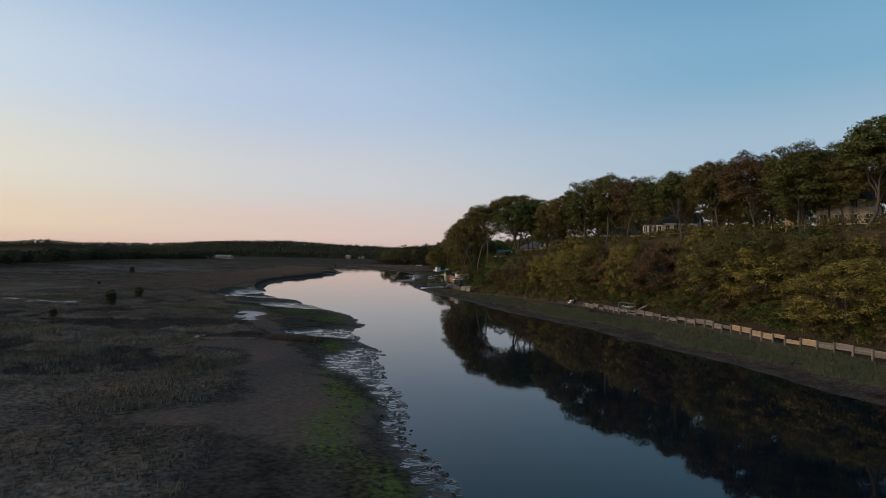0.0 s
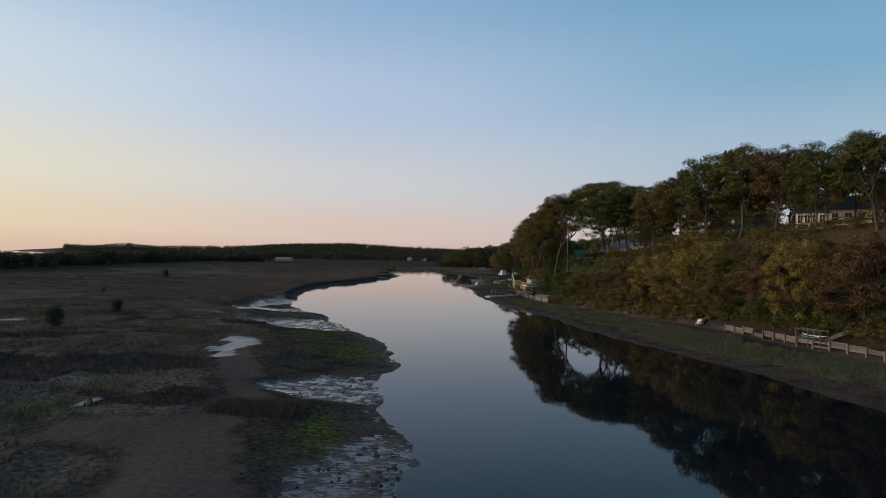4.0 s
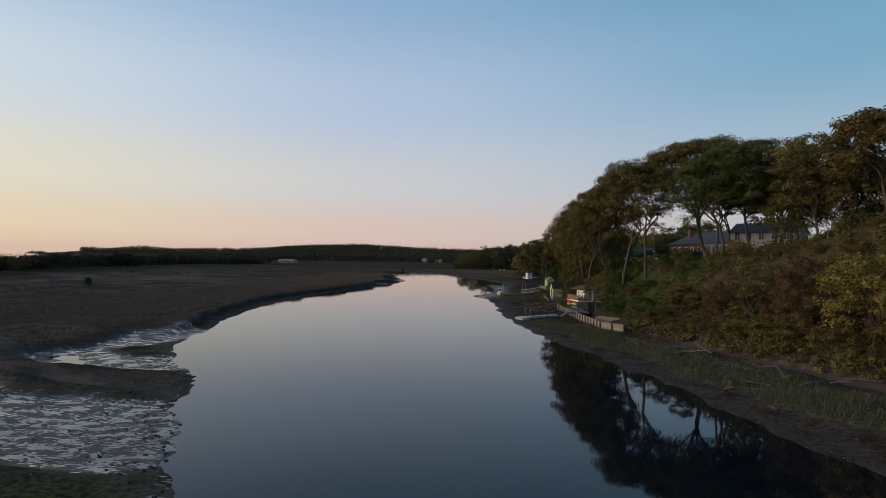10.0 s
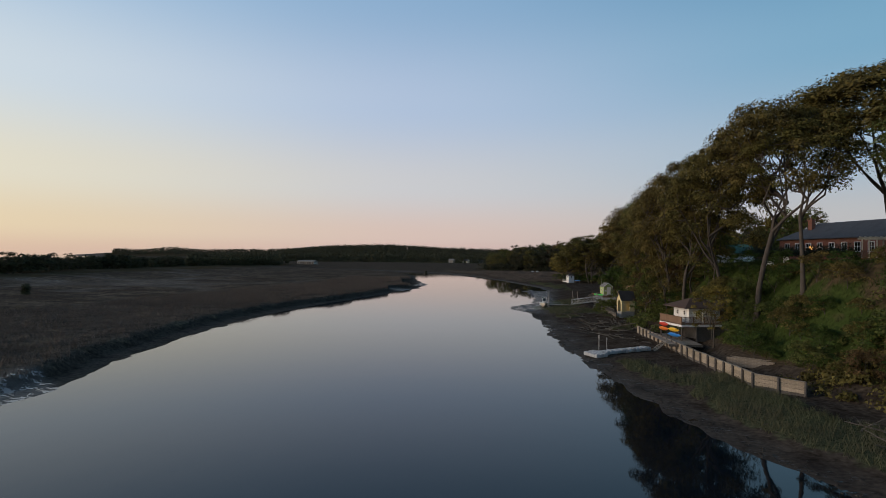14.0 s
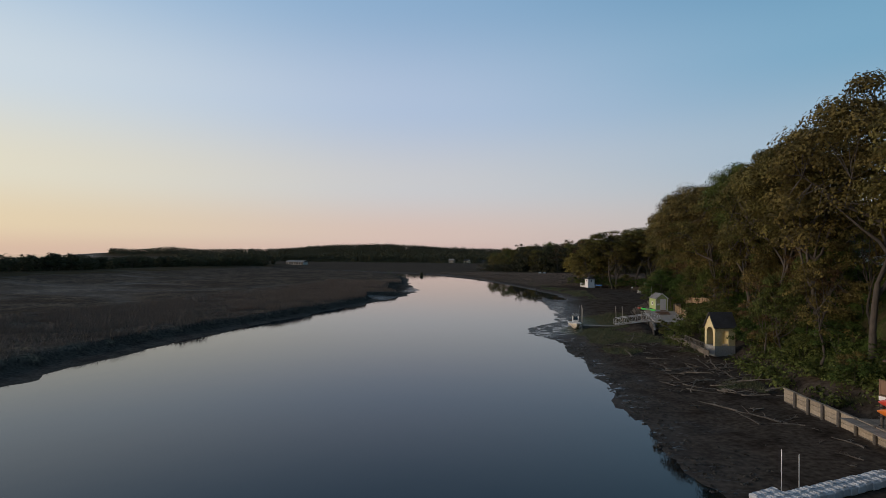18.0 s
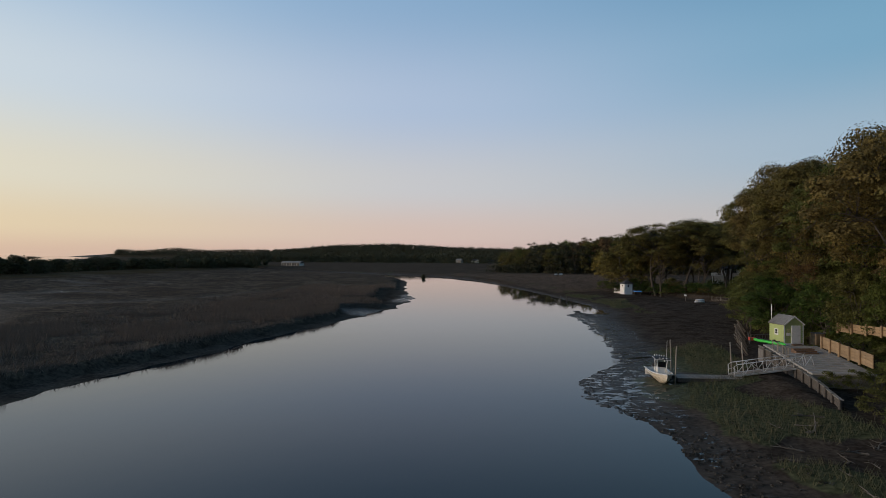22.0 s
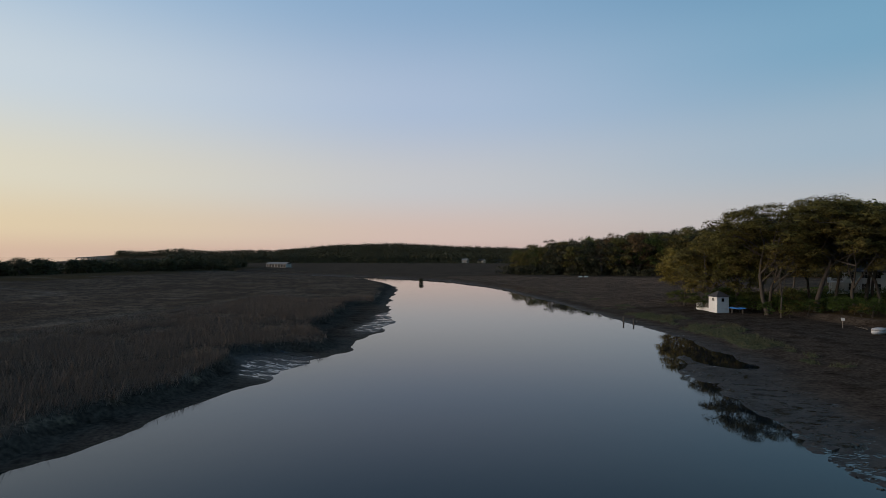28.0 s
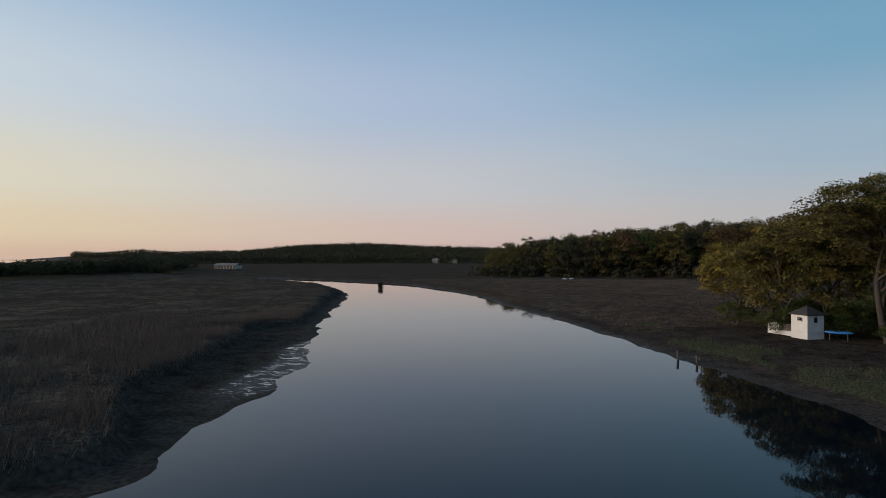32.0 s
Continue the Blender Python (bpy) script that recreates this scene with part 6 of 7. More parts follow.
def green_shed():
    yaw = 16
    ob = thing("green_shed", pose(5.2, 268.3, 2.22, 0, 0, yaw) @ Matrix.Scale(0.87, 4), "lime green garden shed with a white door and grey gable roof", "shed")
    w, d, h, rise = 2.45, 2.6, 2.25, 0.95
    c = pose(w / 2, d / 2, 0.15)
    part("wall", gable_wall(w, d, h, rise - 0.06), LIME, ob, m=c)
    clapboards(ob, w - 0.02, h, w / 2, 0, 0.15, "s", LIME, 0.25)
    clapboards(ob, d - 0.02, h, 0, d / 2, 0.15, "w", LIME, 0.25)
    part("skirting", boxes(((w + 0.06, d + 0.06, 0.42), (w / 2, d / 2, 0.0))), WHITE, ob)
    part("roof", gable_prism(w, d, rise, 0.16, 0.09), GREY_ROOF, ob, m=pose(w / 2, d / 2, h + 0.15))
    tr = math.degrees(math.atan2(rise, w / 2))
    ln = math.hypot(rise, w / 2) + 0.14
    for s in (-1, 1):
        part("barge_board", boxes(((ln, 0.05, 0.14), (0, 0, 0))), WHITE, ob, m=pose(w / 2 + s * w / 4, -0.19, h + 0.15 + rise / 2 + 0.0, 0, s * tr, 0))
        part("corner_board", boxes(((0.12, 0.05, h), (0, 0, h / 2))), WHITE, ob, m=pose(w / 2 + s * (w / 2 - 0.05), -0.035, 0.15))
    door(ob, w * 0.60, -0.02, 0.18, 0.92, 2.0, "s", WHITE)
    window(ob, -0.02, d * 0.48, 1.45, 0.42, 0.5, "w", bars=0)
    part("sign_board", boxes(((0.52, 0.03, 0.34), (w * 0.22, -0.06, 1.25)), bevel=0.008), WHITE, ob)
    part("life_ring", array_mesh("life_ring", *tube([(w * 0.2 + 0.13 * math.cos(a), -0.06, 1.75 + 0.13 * math.sin(a)) for a in np.linspace(0, 2 * math.pi, 13)], [0.03] * 13, 6), YELLOW), YELLOW, ob)
    part("door_step", boxes(((1.2, 0.5, 0.18), (w * 0.60, -0.32, 0.0)), bevel=0.02), BROWN_WOOD, ob)
    part("flag_pole", post_mesh(4.6, ALU, 0.035), ALU, ob, m=pose(0.4, d + 0.2, 0))
    pa = thing("patio", pose(0, 0, 0), "grey paved patio beside the green shed", "patio", kind="structure")
    slab = plank_mesh(0.98, 0.98, 0.16, CONCRETE)
    for i in range(5):
        for j in range(13):
            x, y = 2.9 + i * 1.0 + 0.04 * j, 256.0 + j * 1.0
            if x < 8.0:
                part("paving_slab", slab, CONCRETE, pa, m=pose(x + 0.4, y, 1.60 + 0.042 * j + 0.006 * ((i * 5 + j * 3) % 4)))
    part("bedding", boxes(((5.3, 6.4, 1.1), (5.5, 258.7, 0.93)), ((5.3, 6.6, 1.4), (5.5, 265.3, 1.06))), STONE, pa)
    bx = thing("wooden_bin_store", pose(8.6, 269.3, 2.15, 0, 0, 16), "tan wooden bin store beside the shed", "cabinet")
    part("body", boxes(((1.0, 0.8, 1.15), (0.5, 0.4, 0.58)), bevel=0.01), TAN_WOOD, bx)
    for k in range(5):
        part("board", plank_mesh(0.18, 0.03, 1.1, TAN_WOOD), TAN_WOOD, bx, m=pose(0.1 + 0.2 * k, -0.018, 0.58))
    part("lid", boxes(((1.1, 0.9, 0.06), (0.5, 0.4, 1.2)), bevel=0.01), GREY_ROOF, bx)
    lw = thing("landing_steps", pose(5.6, 264.2, 2.02, 0, 0, 10), "low dark wooden platform on the patio", "steps")
    for k in range(3):
        part("step", boxes(((2.0, 1.2 - 0.35 * k, 0.13), (0, 0.18 * k, 0.07 + 0.135 * k)), bevel=0.012), BROWN_WOOD, lw)
    for x, y, a, nm in ((3.6, 270.3, -72, "fresh green kayak resting on the bulkhead"), (4.6, 268.4, -66, "fresh green kayak lying on the patio"), (4.1, 269.4, -70, "fresh green kayak beside the shed")):
        kayak("kayak", pose(x, y, 2.18, 0, 0, a), KAYAKS["green"], nm, 2.3, 0.7, "green kayaks")
    rb = thing("red_crate", pose(3.1, 271.4, 2.2, 0, 0, 10), "small red crate next to the green kayaks", "crate")
    part("body", boxes(((0.55, 0.4, 0.32), (0, 0, 0.16)), bevel=0.03), KAYAKS["red"], rb)
    part("rim", boxes(((0.6, 0.45, 0.04), (0, 0, 0.32)), bevel=0.01), KAYAKS["red"], rb)
    sf = thing("side_fence", pose(2.9, 271.2, 2.1, 0, 0, 8), "low dark board fence beside the shed", "fence")
    railing(sf, (0, 0, 0), (2.4, 0.2, 0), 0.75, PILE_WOOD, 0.3)
    rl = thing("ramp_rail", pose(3.2, 261.5, 1.9), "grey wooden hand rail at the head of the gangway", "fence")
    railing(rl, (0, 0, 0), (0.2, 4.6, 0.1), 0.9, GREY_WOOD, 0.6)


def stake_row():
    ob = thing("stake_fence", pose(3.2, 271.5, 0), "row of leaning old timber stakes across the mud", "fence")
    r = random.Random(4)
    n = 30
    for k in range(n):
        f = k / (n - 1)
        x, y = 6.6 * f ** 1.1, 23.5 * f
        z = height(3.2 + x, 271.5 + y)
        part("stake", post_mesh(2.5, DRIFT if k % 3 else PILE_WOOD, 0.085), DRIFT, ob, m=pose(x + r.uniform(-0.1, 0.1), y, max(0, z) - 0.5 + r.uniform(-0.15, 0.1), r.uniform(-6, 6), -34 + r.uniform(-8, 8), 0))
    part("waler", plank_mesh(11.0, 0.1, 0.16, DRIFT), DRIFT, ob, m=pose(3.0, 11.2, 1.1, 0, 0, 74))


def dock_and_gangway():
    ob = thing("dock_float", pose(-7.4, 256.7, 0.28, 0, 0, 7), "grey plank float lying on the mud at low tide", "dock")
    planked(ob, 5.9, 1.7, 0.30, GREY_WOOD, 0.17)
    part("float_frame", boxes(((5.9, 0.1, 0.28), (2.95, 0.05, 0.12)), ((5.9, 0.1, 0.28), (2.95, 1.65, 0.12)), ((0.1, 1.7, 0.28), (0.05, 0.85, 0.12)), ((0.1, 1.7, 0.28), (5.85, 0.85, 0.12))), PILE_WOOD, ob)
    for x in (0.7, 2.2, 3.7, 5.2):
        part("float_drum", boxes(((0.9, 1.3, 0.32), (x, 0.85, -0.10)), bevel=0.06), BLACK, ob)
    for x, y, h, tilt in ((-7.7, 256.4, 3.3, 2), (-7.5, 258.9, 3.5, -2), (-2.2, 259.4, 3.4, -3), (-1.2, 259.5, 3.4, -3)):
        p = new("mooring_pole", post_mesh(h + 0.7, GREY_WOOD, 0.06))
        p.matrix_basis = pose(x, y, -0.6, tilt, tilt * 0.7, 0)
        tagged(p, "thin grey pole that holds the dock float", "pole", "mooring poles")
    g0, g1 = Vector((-2.6, 258.3, 0.72)), Vector((4.1, 259.2, 1.72))
    ln = (g1 - g0).length
    m = Matrix.Translation(g0) @ pose(0, 0, 0, 0, -math.degrees(math.asin((g1.z - g0.z) / ln)), math.degrees(math.atan2(g1.y - g0.y, g1.x - g0.x)))
    g = thing("gangway", m, "aluminium gangway with truss rails down to the float", "gangway")
    planked(g, ln, 1.1, 0.02, GREY_WOOD, 0.22, "walk_board", m=pose(0, -0.55, 0))
    for s in (-0.6, 0.6):
        part("side_beam", boxes(((ln, 0.07, 0.14), (ln / 2, s, 0.0)), bevel=0.01), ALU, g)
        part("hand_rail", array_mesh("hand_rail", *tube([(0, s, 0.1), (0.1, s, 0.85), (0.4, s, 1.0), (ln - 0.4, s, 1.0), (ln - 0.1, s, 0.85), (ln, s, 0.1)], [0.035] * 6, 6), ALU), ALU, g)
        n = 8
        for k in range(n):
            x0, x1 = ln * k / n, ln * (k + 1) / n
            part("strut", array_mesh("strut", *tube([(x0, s, 0.05), ((x0 + x1) / 2, s, 0.5), (x1, s, 1.0)] if k % 2 else [(x0, s, 1.0 if k else 0.4), ((x0 + x1) / 2, s, 0.5), (x1, s, 0.05)], [0.022] * 3, 5), ALU), ALU, g)
            part("upright", array_mesh("upright", *tube([(x1, s, 0.0), (x1, s, 0.5), (x1, s, 1.0 if k < n - 1 else 0.5)], [0.025] * 3, 5), ALU), ALU, g)


def motor_boat():
    """Open boat with a console and hard top; bow towards +x."""
    ob = thing("motor_boat", pose(-8.7, 257.8, 0.02, -3, 1, -87) @ Matrix.Scale(0.84, 4), "cream and white centre-console motor boat aground by the float", "boat")
    n, k = 17, 9
    v = []
    for i in range(n):
        t = i / (n - 1)
        x = -2.7 + 5.5 * t
        half = 1.08 * (1 - max(0, (t - 0.45) / 0.55) ** 2.3) + 0.02
        keel = 0.0 + 0.62 * max(0, (t - 0.62) / 0.38) ** 2.2
        sheer = 0.92 + 0.34 * t ** 2
        for j in range(k):
            s = j / (k - 1) * 2 - 1
            a = abs(s)
            y = half * (a ** 0.75) * (1 if s > 0 else -1) * (0.90 + 0.10 * a)
            z = keel + (sheer - keel) * (a ** 2.0 * 0.82 + 0.18 * a)
            v.append((x + (0.25 * t * a if t > 0.6 else 0), y, z))
    v = np.array(v)
    i, j = np.meshgrid(np.arange(n - 1), np.arange(k - 1), indexing="ij")
    f = np.stack([i * k + j, (i + 1) * k + j, (i + 1) * k + j + 1, i * k + j + 1], -1).reshape(-1, 4)
    hull = array_mesh("hull", v, f, TAN_HULL)
    h = part("hull", smooth(hull), TAN_HULL, ob)
    edge = [v[i * k] + np.array([0, 0, 0.02]) for i in range(n)]
    edge2 = [v[i * k + k - 1] + np.array([0, 0, 0.02]) for i in range(n)]
    part("gunwale", array_mesh("gunwale", *joined([tube(edge, [0.075] * n, 6), tube(edge2, [0.075] * n, 6)]), GELCOAT), GELCOAT, ob)
    part("transom", boxes(((0.10, 2.05, 0.85), (-2.68, 0, 0.52)), bevel=0.03), GELCOAT, ob)
    deck = bmesh.new()
    left = [deck.verts.new((v[i * k][0], v[i * k][1] * 0.95, 0.62 + 0.25 * (i / (n - 1)) ** 2)) for i in range(n)]
    right = [deck.verts.new((v[i * k + k - 1][0], v[i * k + k - 1][1] * 0.95, 0.62 + 0.25 * (i / (n - 1)) ** 2)) for i in range(n)]
    for i in range(n - 1):
        deck.faces.new((left[i], left[i + 1], right[i + 1], right[i]))
    part("cockpit_sole", deck, GELCOAT, ob)
    con = part("console", boxes(((0.7, 0.85, 0.95), (0.0, 0, 1.05)), ((0.5, 0.75, 0.25), (0.15, 0, 1.6), (0, 20, 0)), bevel=0.06), GELCOAT, ob)
    part("windscreen", boxes(((0.04, 0.78, 0.55), (0.34, 0, 1.85), (0, -14, 0)), bevel=0.01), GLASS, con)
    part("leaning_post", boxes(((0.45, 0.85, 0.16), (-0.85, 0, 1.35)), ((0.3, 0.6, 0.65), (-0.85, 0, 0.95)), bevel=0.04), GELCOAT, ob)
    for x, y in ((0.45, 0.48), (0.45, -0.48), (-0.55, 0.48), (-0.55, -0.48)):
        part("top_leg", array_mesh("top_leg", *tube([(x, y, 0.7), (x * 0.95, y, 1.6), (x * 1.05, y * 1.1, 2.42)], [0.045] * 3, 6), GELCOAT), GELCOAT, ob)
    top = part("hard_top", boxes(((1.75, 1.5, 0.09), (-0.05, 0, 2.48)), bevel=0.03), BLACK, ob)
    part("top_edge", boxes(((1.8, 1.55, 0.04), (-0.05, 0, 2.43)), bevel=0.015), GELCOAT, top)
    for y in (-0.5, -0.25, 0, 0.25, 0.5):
        part("rod_holder", post_mesh(0.22, GELCOAT, 0.035), GELCOAT, top, m=pose(-0.95, y, 2.45, 0, -25, 0))
    for y in (-0.35, 0.0, 0.35):
        part("spot_light", boxes(((0.1, 0.16, 0.1), (0.78, y, 2.58)), bevel=0.02), GELCOAT, top)
    part("aerial", post_mesh(1.9, GELCOAT, 0.015), GELCOAT, ob, m=pose(-0.4, 0.62, 2.4, 0, -6, 0))
    eng = part("outboard", boxes(((0.55, 0.45, 0.6), (-3.0, 0, 1.15)), ((0.22, 0.2, 1.0), (-2.98, 0, 0.5)), bevel=0.07), BLACK, ob)
    part("cowl_band", boxes(((0.56, 0.46, 0.06), (-3.0, 0, 0.98)), bevel=0.01), GELCOAT, eng)


for x, y, h_, w_ in ((9.6, 258, 2.6, 1.2), (11.0, 265, 2.8, 1.2), (9.2, 262.5, 1.6, 1.0), (8.6, 253.2, 3.0, 1.2), (4.6, 243.0, 2.6, 1.0), (1.6, 233.6, 3.2, 0.9), (3.0, 238.5, 2.6, 0.8), (2.4, 242, 2.0, 0.9), (3.6, 254.0, 1.7, 1.0), (5.6, 254.3, 1.9, 1.0), (7.6, 254.6, 2.4, 1.0), (2.6, 245.5, 2.0, 1.0), (6.5, 250.5, 2.6, 1.1), (10.5, 251, 4.0, 1.2), (9.8, 247.5, 4.2, 1.1), (8.6, 238.2, 3.4, 1.1), (7.4, 236.0, 2.2, 1.0), (9.5, 234.5, 3.6, 1.0), (8.8, 243.0, 4.2, 1.2), (6.6, 244.5, 4.5, 1.1)):
    BUSH[int(y) % 3].plant("shrub", x, y, height(x, y) + h_, LEAF_GREEN, "dense green shrub beside the yellow hut", "shrub", "bank shrubs", wide=w_)
yellow_hut()
green_shed()
stake_row()
dock_and_gangway()
motor_boat()
sr = thing("bluff_stairs", pose(11.5, 271.5, height(11.5, 271.5), 0, 0, 12), "weathered stairs with rails up the green bank", "stairs")
for k in range(16):
    part("tread", plank_mesh(1.1, 0.28, 0.05, GREY_WOOD), GREY_WOOD, sr, m=pose(0.30 * k, 0, 0.2 * k, 0, 0, 90))
for s in (-0.6, 0.6):
    part("stringer", plank_mesh(5.6, 0.06, 0.26, GREY_WOOD), GREY_WOOD, sr, m=pose(2.3, s, 1.4, 0, -33.7, 0))
    railing(sr, (0, s, 0), (4.7, s, 3.13), 0.95, GREY_WOOD, 0.5, 1.6)


# ---- point with the white cabin ----
def cabin():
    yaw = 22
    ob = thing("white_cabin", pose(1.5, 373.6, 1.35, 0, 0, yaw) @ Matrix.Scale(0.83, 4), "square white bathing cabin with a dark pyramid roof", "cabin")
    w, h = 2.9, 3.0
    part("foundation", boxes(((w + 0.06, w + 0.06, 1.0), (w / 2, w / 2, 0.0))), WHITE, ob)
    part("wall", boxes(((w, w, h - 0.5), (w / 2, w / 2, 0.5 + (h - 0.5) / 2))), WHITE, ob)
    clapboards(ob, w, h - 0.6, w / 2, 0, 0.55, "s", WHITE, 0.2)
    clapboards(ob, w, h - 0.6, 0, w / 2, 0.55, "w", WHITE, 0.2)
    part("roof", hip_roof(w, w, 1.35, 0.3), SLATE, ob, m=pose(w / 2, w / 2, h))
    window(ob, w * 0.48, -0.03, 2.35, 0.38, 0.55, "s", BLACK, 0)
    window(ob, -0.03, w * 0.45, 2.4, 0.9, 0.5, "w", bars=0)
    dk = thing("cabin_deck", pose(1.5, 373.6, 1.68, 0, 0, yaw) @ pose(0.0, w * 0.83, 0) @ Matrix.Scale(0.83, 4), "weathered deck with a white rail beside the cabin", "deck")
    planked(dk, 2.4, 4.6, 0.0, GREY_WOOD, 0.2)
    part("deck_skirt", boxes(((0.08, 4.6, 0.75), (0.04, 2.3, -0.38)), ((2.4, 0.08, 0.75), (1.2, 4.56, -0.38))), WHITE, dk)
    railing(dk, (0.06, 1.4, 0), (0.06, 0.1, 0), 0.95, GREY_WOOD, 0.12)
    railing(dk, (0.06, 4.55, 0), (0.06, 2.5, 0), 0.95, WHITE, 0.12)
    railing(dk, (0.06, 4.55, 0), (2.4, 4.55, 0), 0.95, GREY_WOOD, 0.12)
    for k in range(4):
        part("step", plank_mesh(1.0, 0.28, 0.05, GREY_WOOD), GREY_WOOD, dk, m=pose(-0.15 - 0.26 * k, 1.95, -0.12 - 0.17 * k, 0, 0, 90))
    for s in (1.42, 2.48):
        part("step_rail", plank_mesh(1.6, 0.06, 0.08, GREY_WOOD), GREY_WOOD, dk, m=pose(-0.6, s, 0.45, 0, -35, 0))
    kayak("kayak", pose(4.9, 373.5, 1.72, 14, 0, -30), KAYAKS["blue"], "blue kayak on trestles beside the white cabin", 3.0, 0.66, "kayaks")
    tr = thing("trestle", pose(4.9, 373.5, 0.92, 0, 0, -30), "low dark trestle under the blue kayak", "trestle")
    for x in (-0.9, 0.9):
        part("leg", boxes(((0.08, 0.7, 0.08), (x, 0, 0.86)), ((0.08, 0.08, 1.1), (x, -0.25, 0.35)), ((0.08, 0.08, 1.1), (x, 0.25, 0.35))), PILE_WOOD, tr)


cabin()
tb = thing("covered_boat", pose(15.1, 346.6, height(15.1, 346.6), 0, 0, 35), "small boat under a pale tarpaulin on the upper beach", "boat")
v, f = kayak_mesh(3.4, 1.4, 0.75)
part("hull", smooth(array_mesh("hull", v, f, GELCOAT)), GELCOAT, tb)
v, f = kayak_mesh(3.0, 1.5, 0.5)
part("cover", smooth(array_mesh("cover", v + [0, 0, 0.42], f, TARP)), TARP, tb)
for x, y, h in ((-16.0, 362.6, 1.0), (-14.6, 360.6, 0.9), (-13.9, 362.2, 0.4)):
    p = new("old_piling", post_mesh(h + 0.8, PILE_WOOD, 0.13))
    p.matrix_basis = pose(x, y, -0.8, 3, -4, 0)
    tagged(p, "dark rotted piling standing at the edge of the water", "piling", "old pilings")
sg = thing("sign_post", pose(13.2, 352.5, height(13.2, 352.5)), "white sign board on a thin post above the beach", "sign")
part("post", post_mesh(1.5, GREY_WOOD, 0.04), GREY_WOOD, sg)
part("board", boxes(((0.5, 0.03, 0.4), (0, -0.06, 1.3)), bevel=0.006), WHITE, sg)
rf = thing("beach_fence", pose(21.5, 341, height(21.5, 341)), "short weathered post-and-rail fence at the head of the beach", "fence")
railing(rf, (0, 0, 0), (-4.6, 2.2, -0.1), 0.8, GREY_WOOD, 0.9)


# ---- houses ----
def on_bluff(x, y):
    return height(x, y)


z = on_bluff(57, 140)
house("cream_house", 58.2, 138.2, z, -32, 7.4, 6.4, 3.1, 2.3, CREAM, SLATE, "cream two-storey house with a dark roof among the trees", rows=(("s", -2.7, 1.6, 0.9, 1.5), ("s", -0.9, 1.6, 0.9, 1.5), ("s", 0.9, 1.6, 0.9, 1.5), ("s", 2.7, 1.6, 0.9, 1.5), ("w", -1.6, 1.6, 0.9, 1.5), ("w", 1.6, 1.6, 0.9, 1.5)), chimney=(2.0, 0.5, 6.2))
house("porch_wing", 52.6, 140.6, z, -32, 4.5, 5, 2.6, 1.0, CREAM, SLATE, "glazed cream porch wing under a low dark roof", rows=[("s", u, 1.5, 0.7, 1.3) for u in (-1.6, -0.55, 0.55, 1.6)] + [("w", u, 1.5, 0.7, 1.3) for u in (-1.4, 0, 1.4)], category="house wing")
z = on_bluff(52, 165)
house("ranch_house", 52.0, 161.0, z + 0.4, -48, 12.5, 7, 2.5, 2.0, WHITE, SLATE, "long low white house with a dark hipped roof", hip=True, rows=[("s", u, 1.4, 1.0, 1.2) for u in (-5, -3.2, -1.2, 0.8, 3, 5)] + [("w", 0, 1.4, 1.2, 1.2)], chimney=(2.8, 0.3, 5.2))
z = on_bluff(64, 96)
house("bay_house", 67, 95, z - 0.3, -40, 8, 7, 4.6, 2.2, CREAM, SLATE, "tall cream house with a bay above the wooded bank", rows=[(f_, u, v_, 0.9, 1.4) for f_ in "sw" for u in (-3, -1, 1, 3) for v_ in (1.4, 3.9)], chimney=(1, 1, 8))
bd = thing("bay_house_deck", pose(60.5, 97, z - 0.3, 0, 0, -40), "tan wooden deck in front of the tall house", "deck")
planked(bd, 3.2, 8, 0.3, TAN_WOOD, 0.3, m=pose(-1.6, -4, 0))
railing(bd, (-1.6, 4, 0.3), (-1.6, -4, 0.3), 1.0, TAN_WOOD, 0.25)
for y in (-3.8, 0, 3.8):
    part("post", post_mesh(4.0, TAN_WOOD, 0.1), TAN_WOOD, bd, m=pose(-1.5, y, -3.75))
z = on_bluff(38, 212) + 0.5
col = house("colonial_house", 44.0, 208.5, z, -38, 11, 9, 4.7, 1.9, PINKISH, SLATE, "pale two-storey colonial house above the bank", rows=[("s", u, v_, 0.85, 1.35) for u in (-4.2, -2.2, 0, 2.2, 4.2) for v_ in (1.5, 4.0)] + [("w", u, v_, 0.85, 1.35) for u in (-3, -1, 1, 3) for v_ in (1.5, 4.0)], chimney=(3.5, 1.2, 8.6))
pg = thing("pergola_porch", pose(36.7, 212.0, z - 0.2, 0, 0, -38), "cream timber pergola porch on slim posts", "porch")
for x in (-2.4, -0.8, 0.8, 2.4, 4.0, 5.6):
    for y in (-3.6, 0):
        part("post", boxes(((0.16, 0.16, 2.5), (x, y, 1.15)), bevel=0.02), CREAM, pg)
part("beam", boxes(((9.0, 0.18, 0.24), (1.6, -3.6, 2.5)), ((9.0, 0.18, 0.24), (1.6, 0, 2.5))), CREAM, pg)
for k in range(16):
    part("rafter", plank_mesh(4.6, 0.07, 0.16, CREAM), CREAM, pg, m=pose(-2.6 + 0.56 * k, -1.8, 2.7, 0, 0, 90))
part("floor", boxes(((9.2, 4.4, 1.8), (1.6, -1.8, -0.92))), BRICK, pg)
railing(pg, (-2.4, -3.7, 0), (5.8, -3.7, 0), 0.9, BROWN_WOOD, 0.16)
z = on_bluff(38, 236) + 0.6
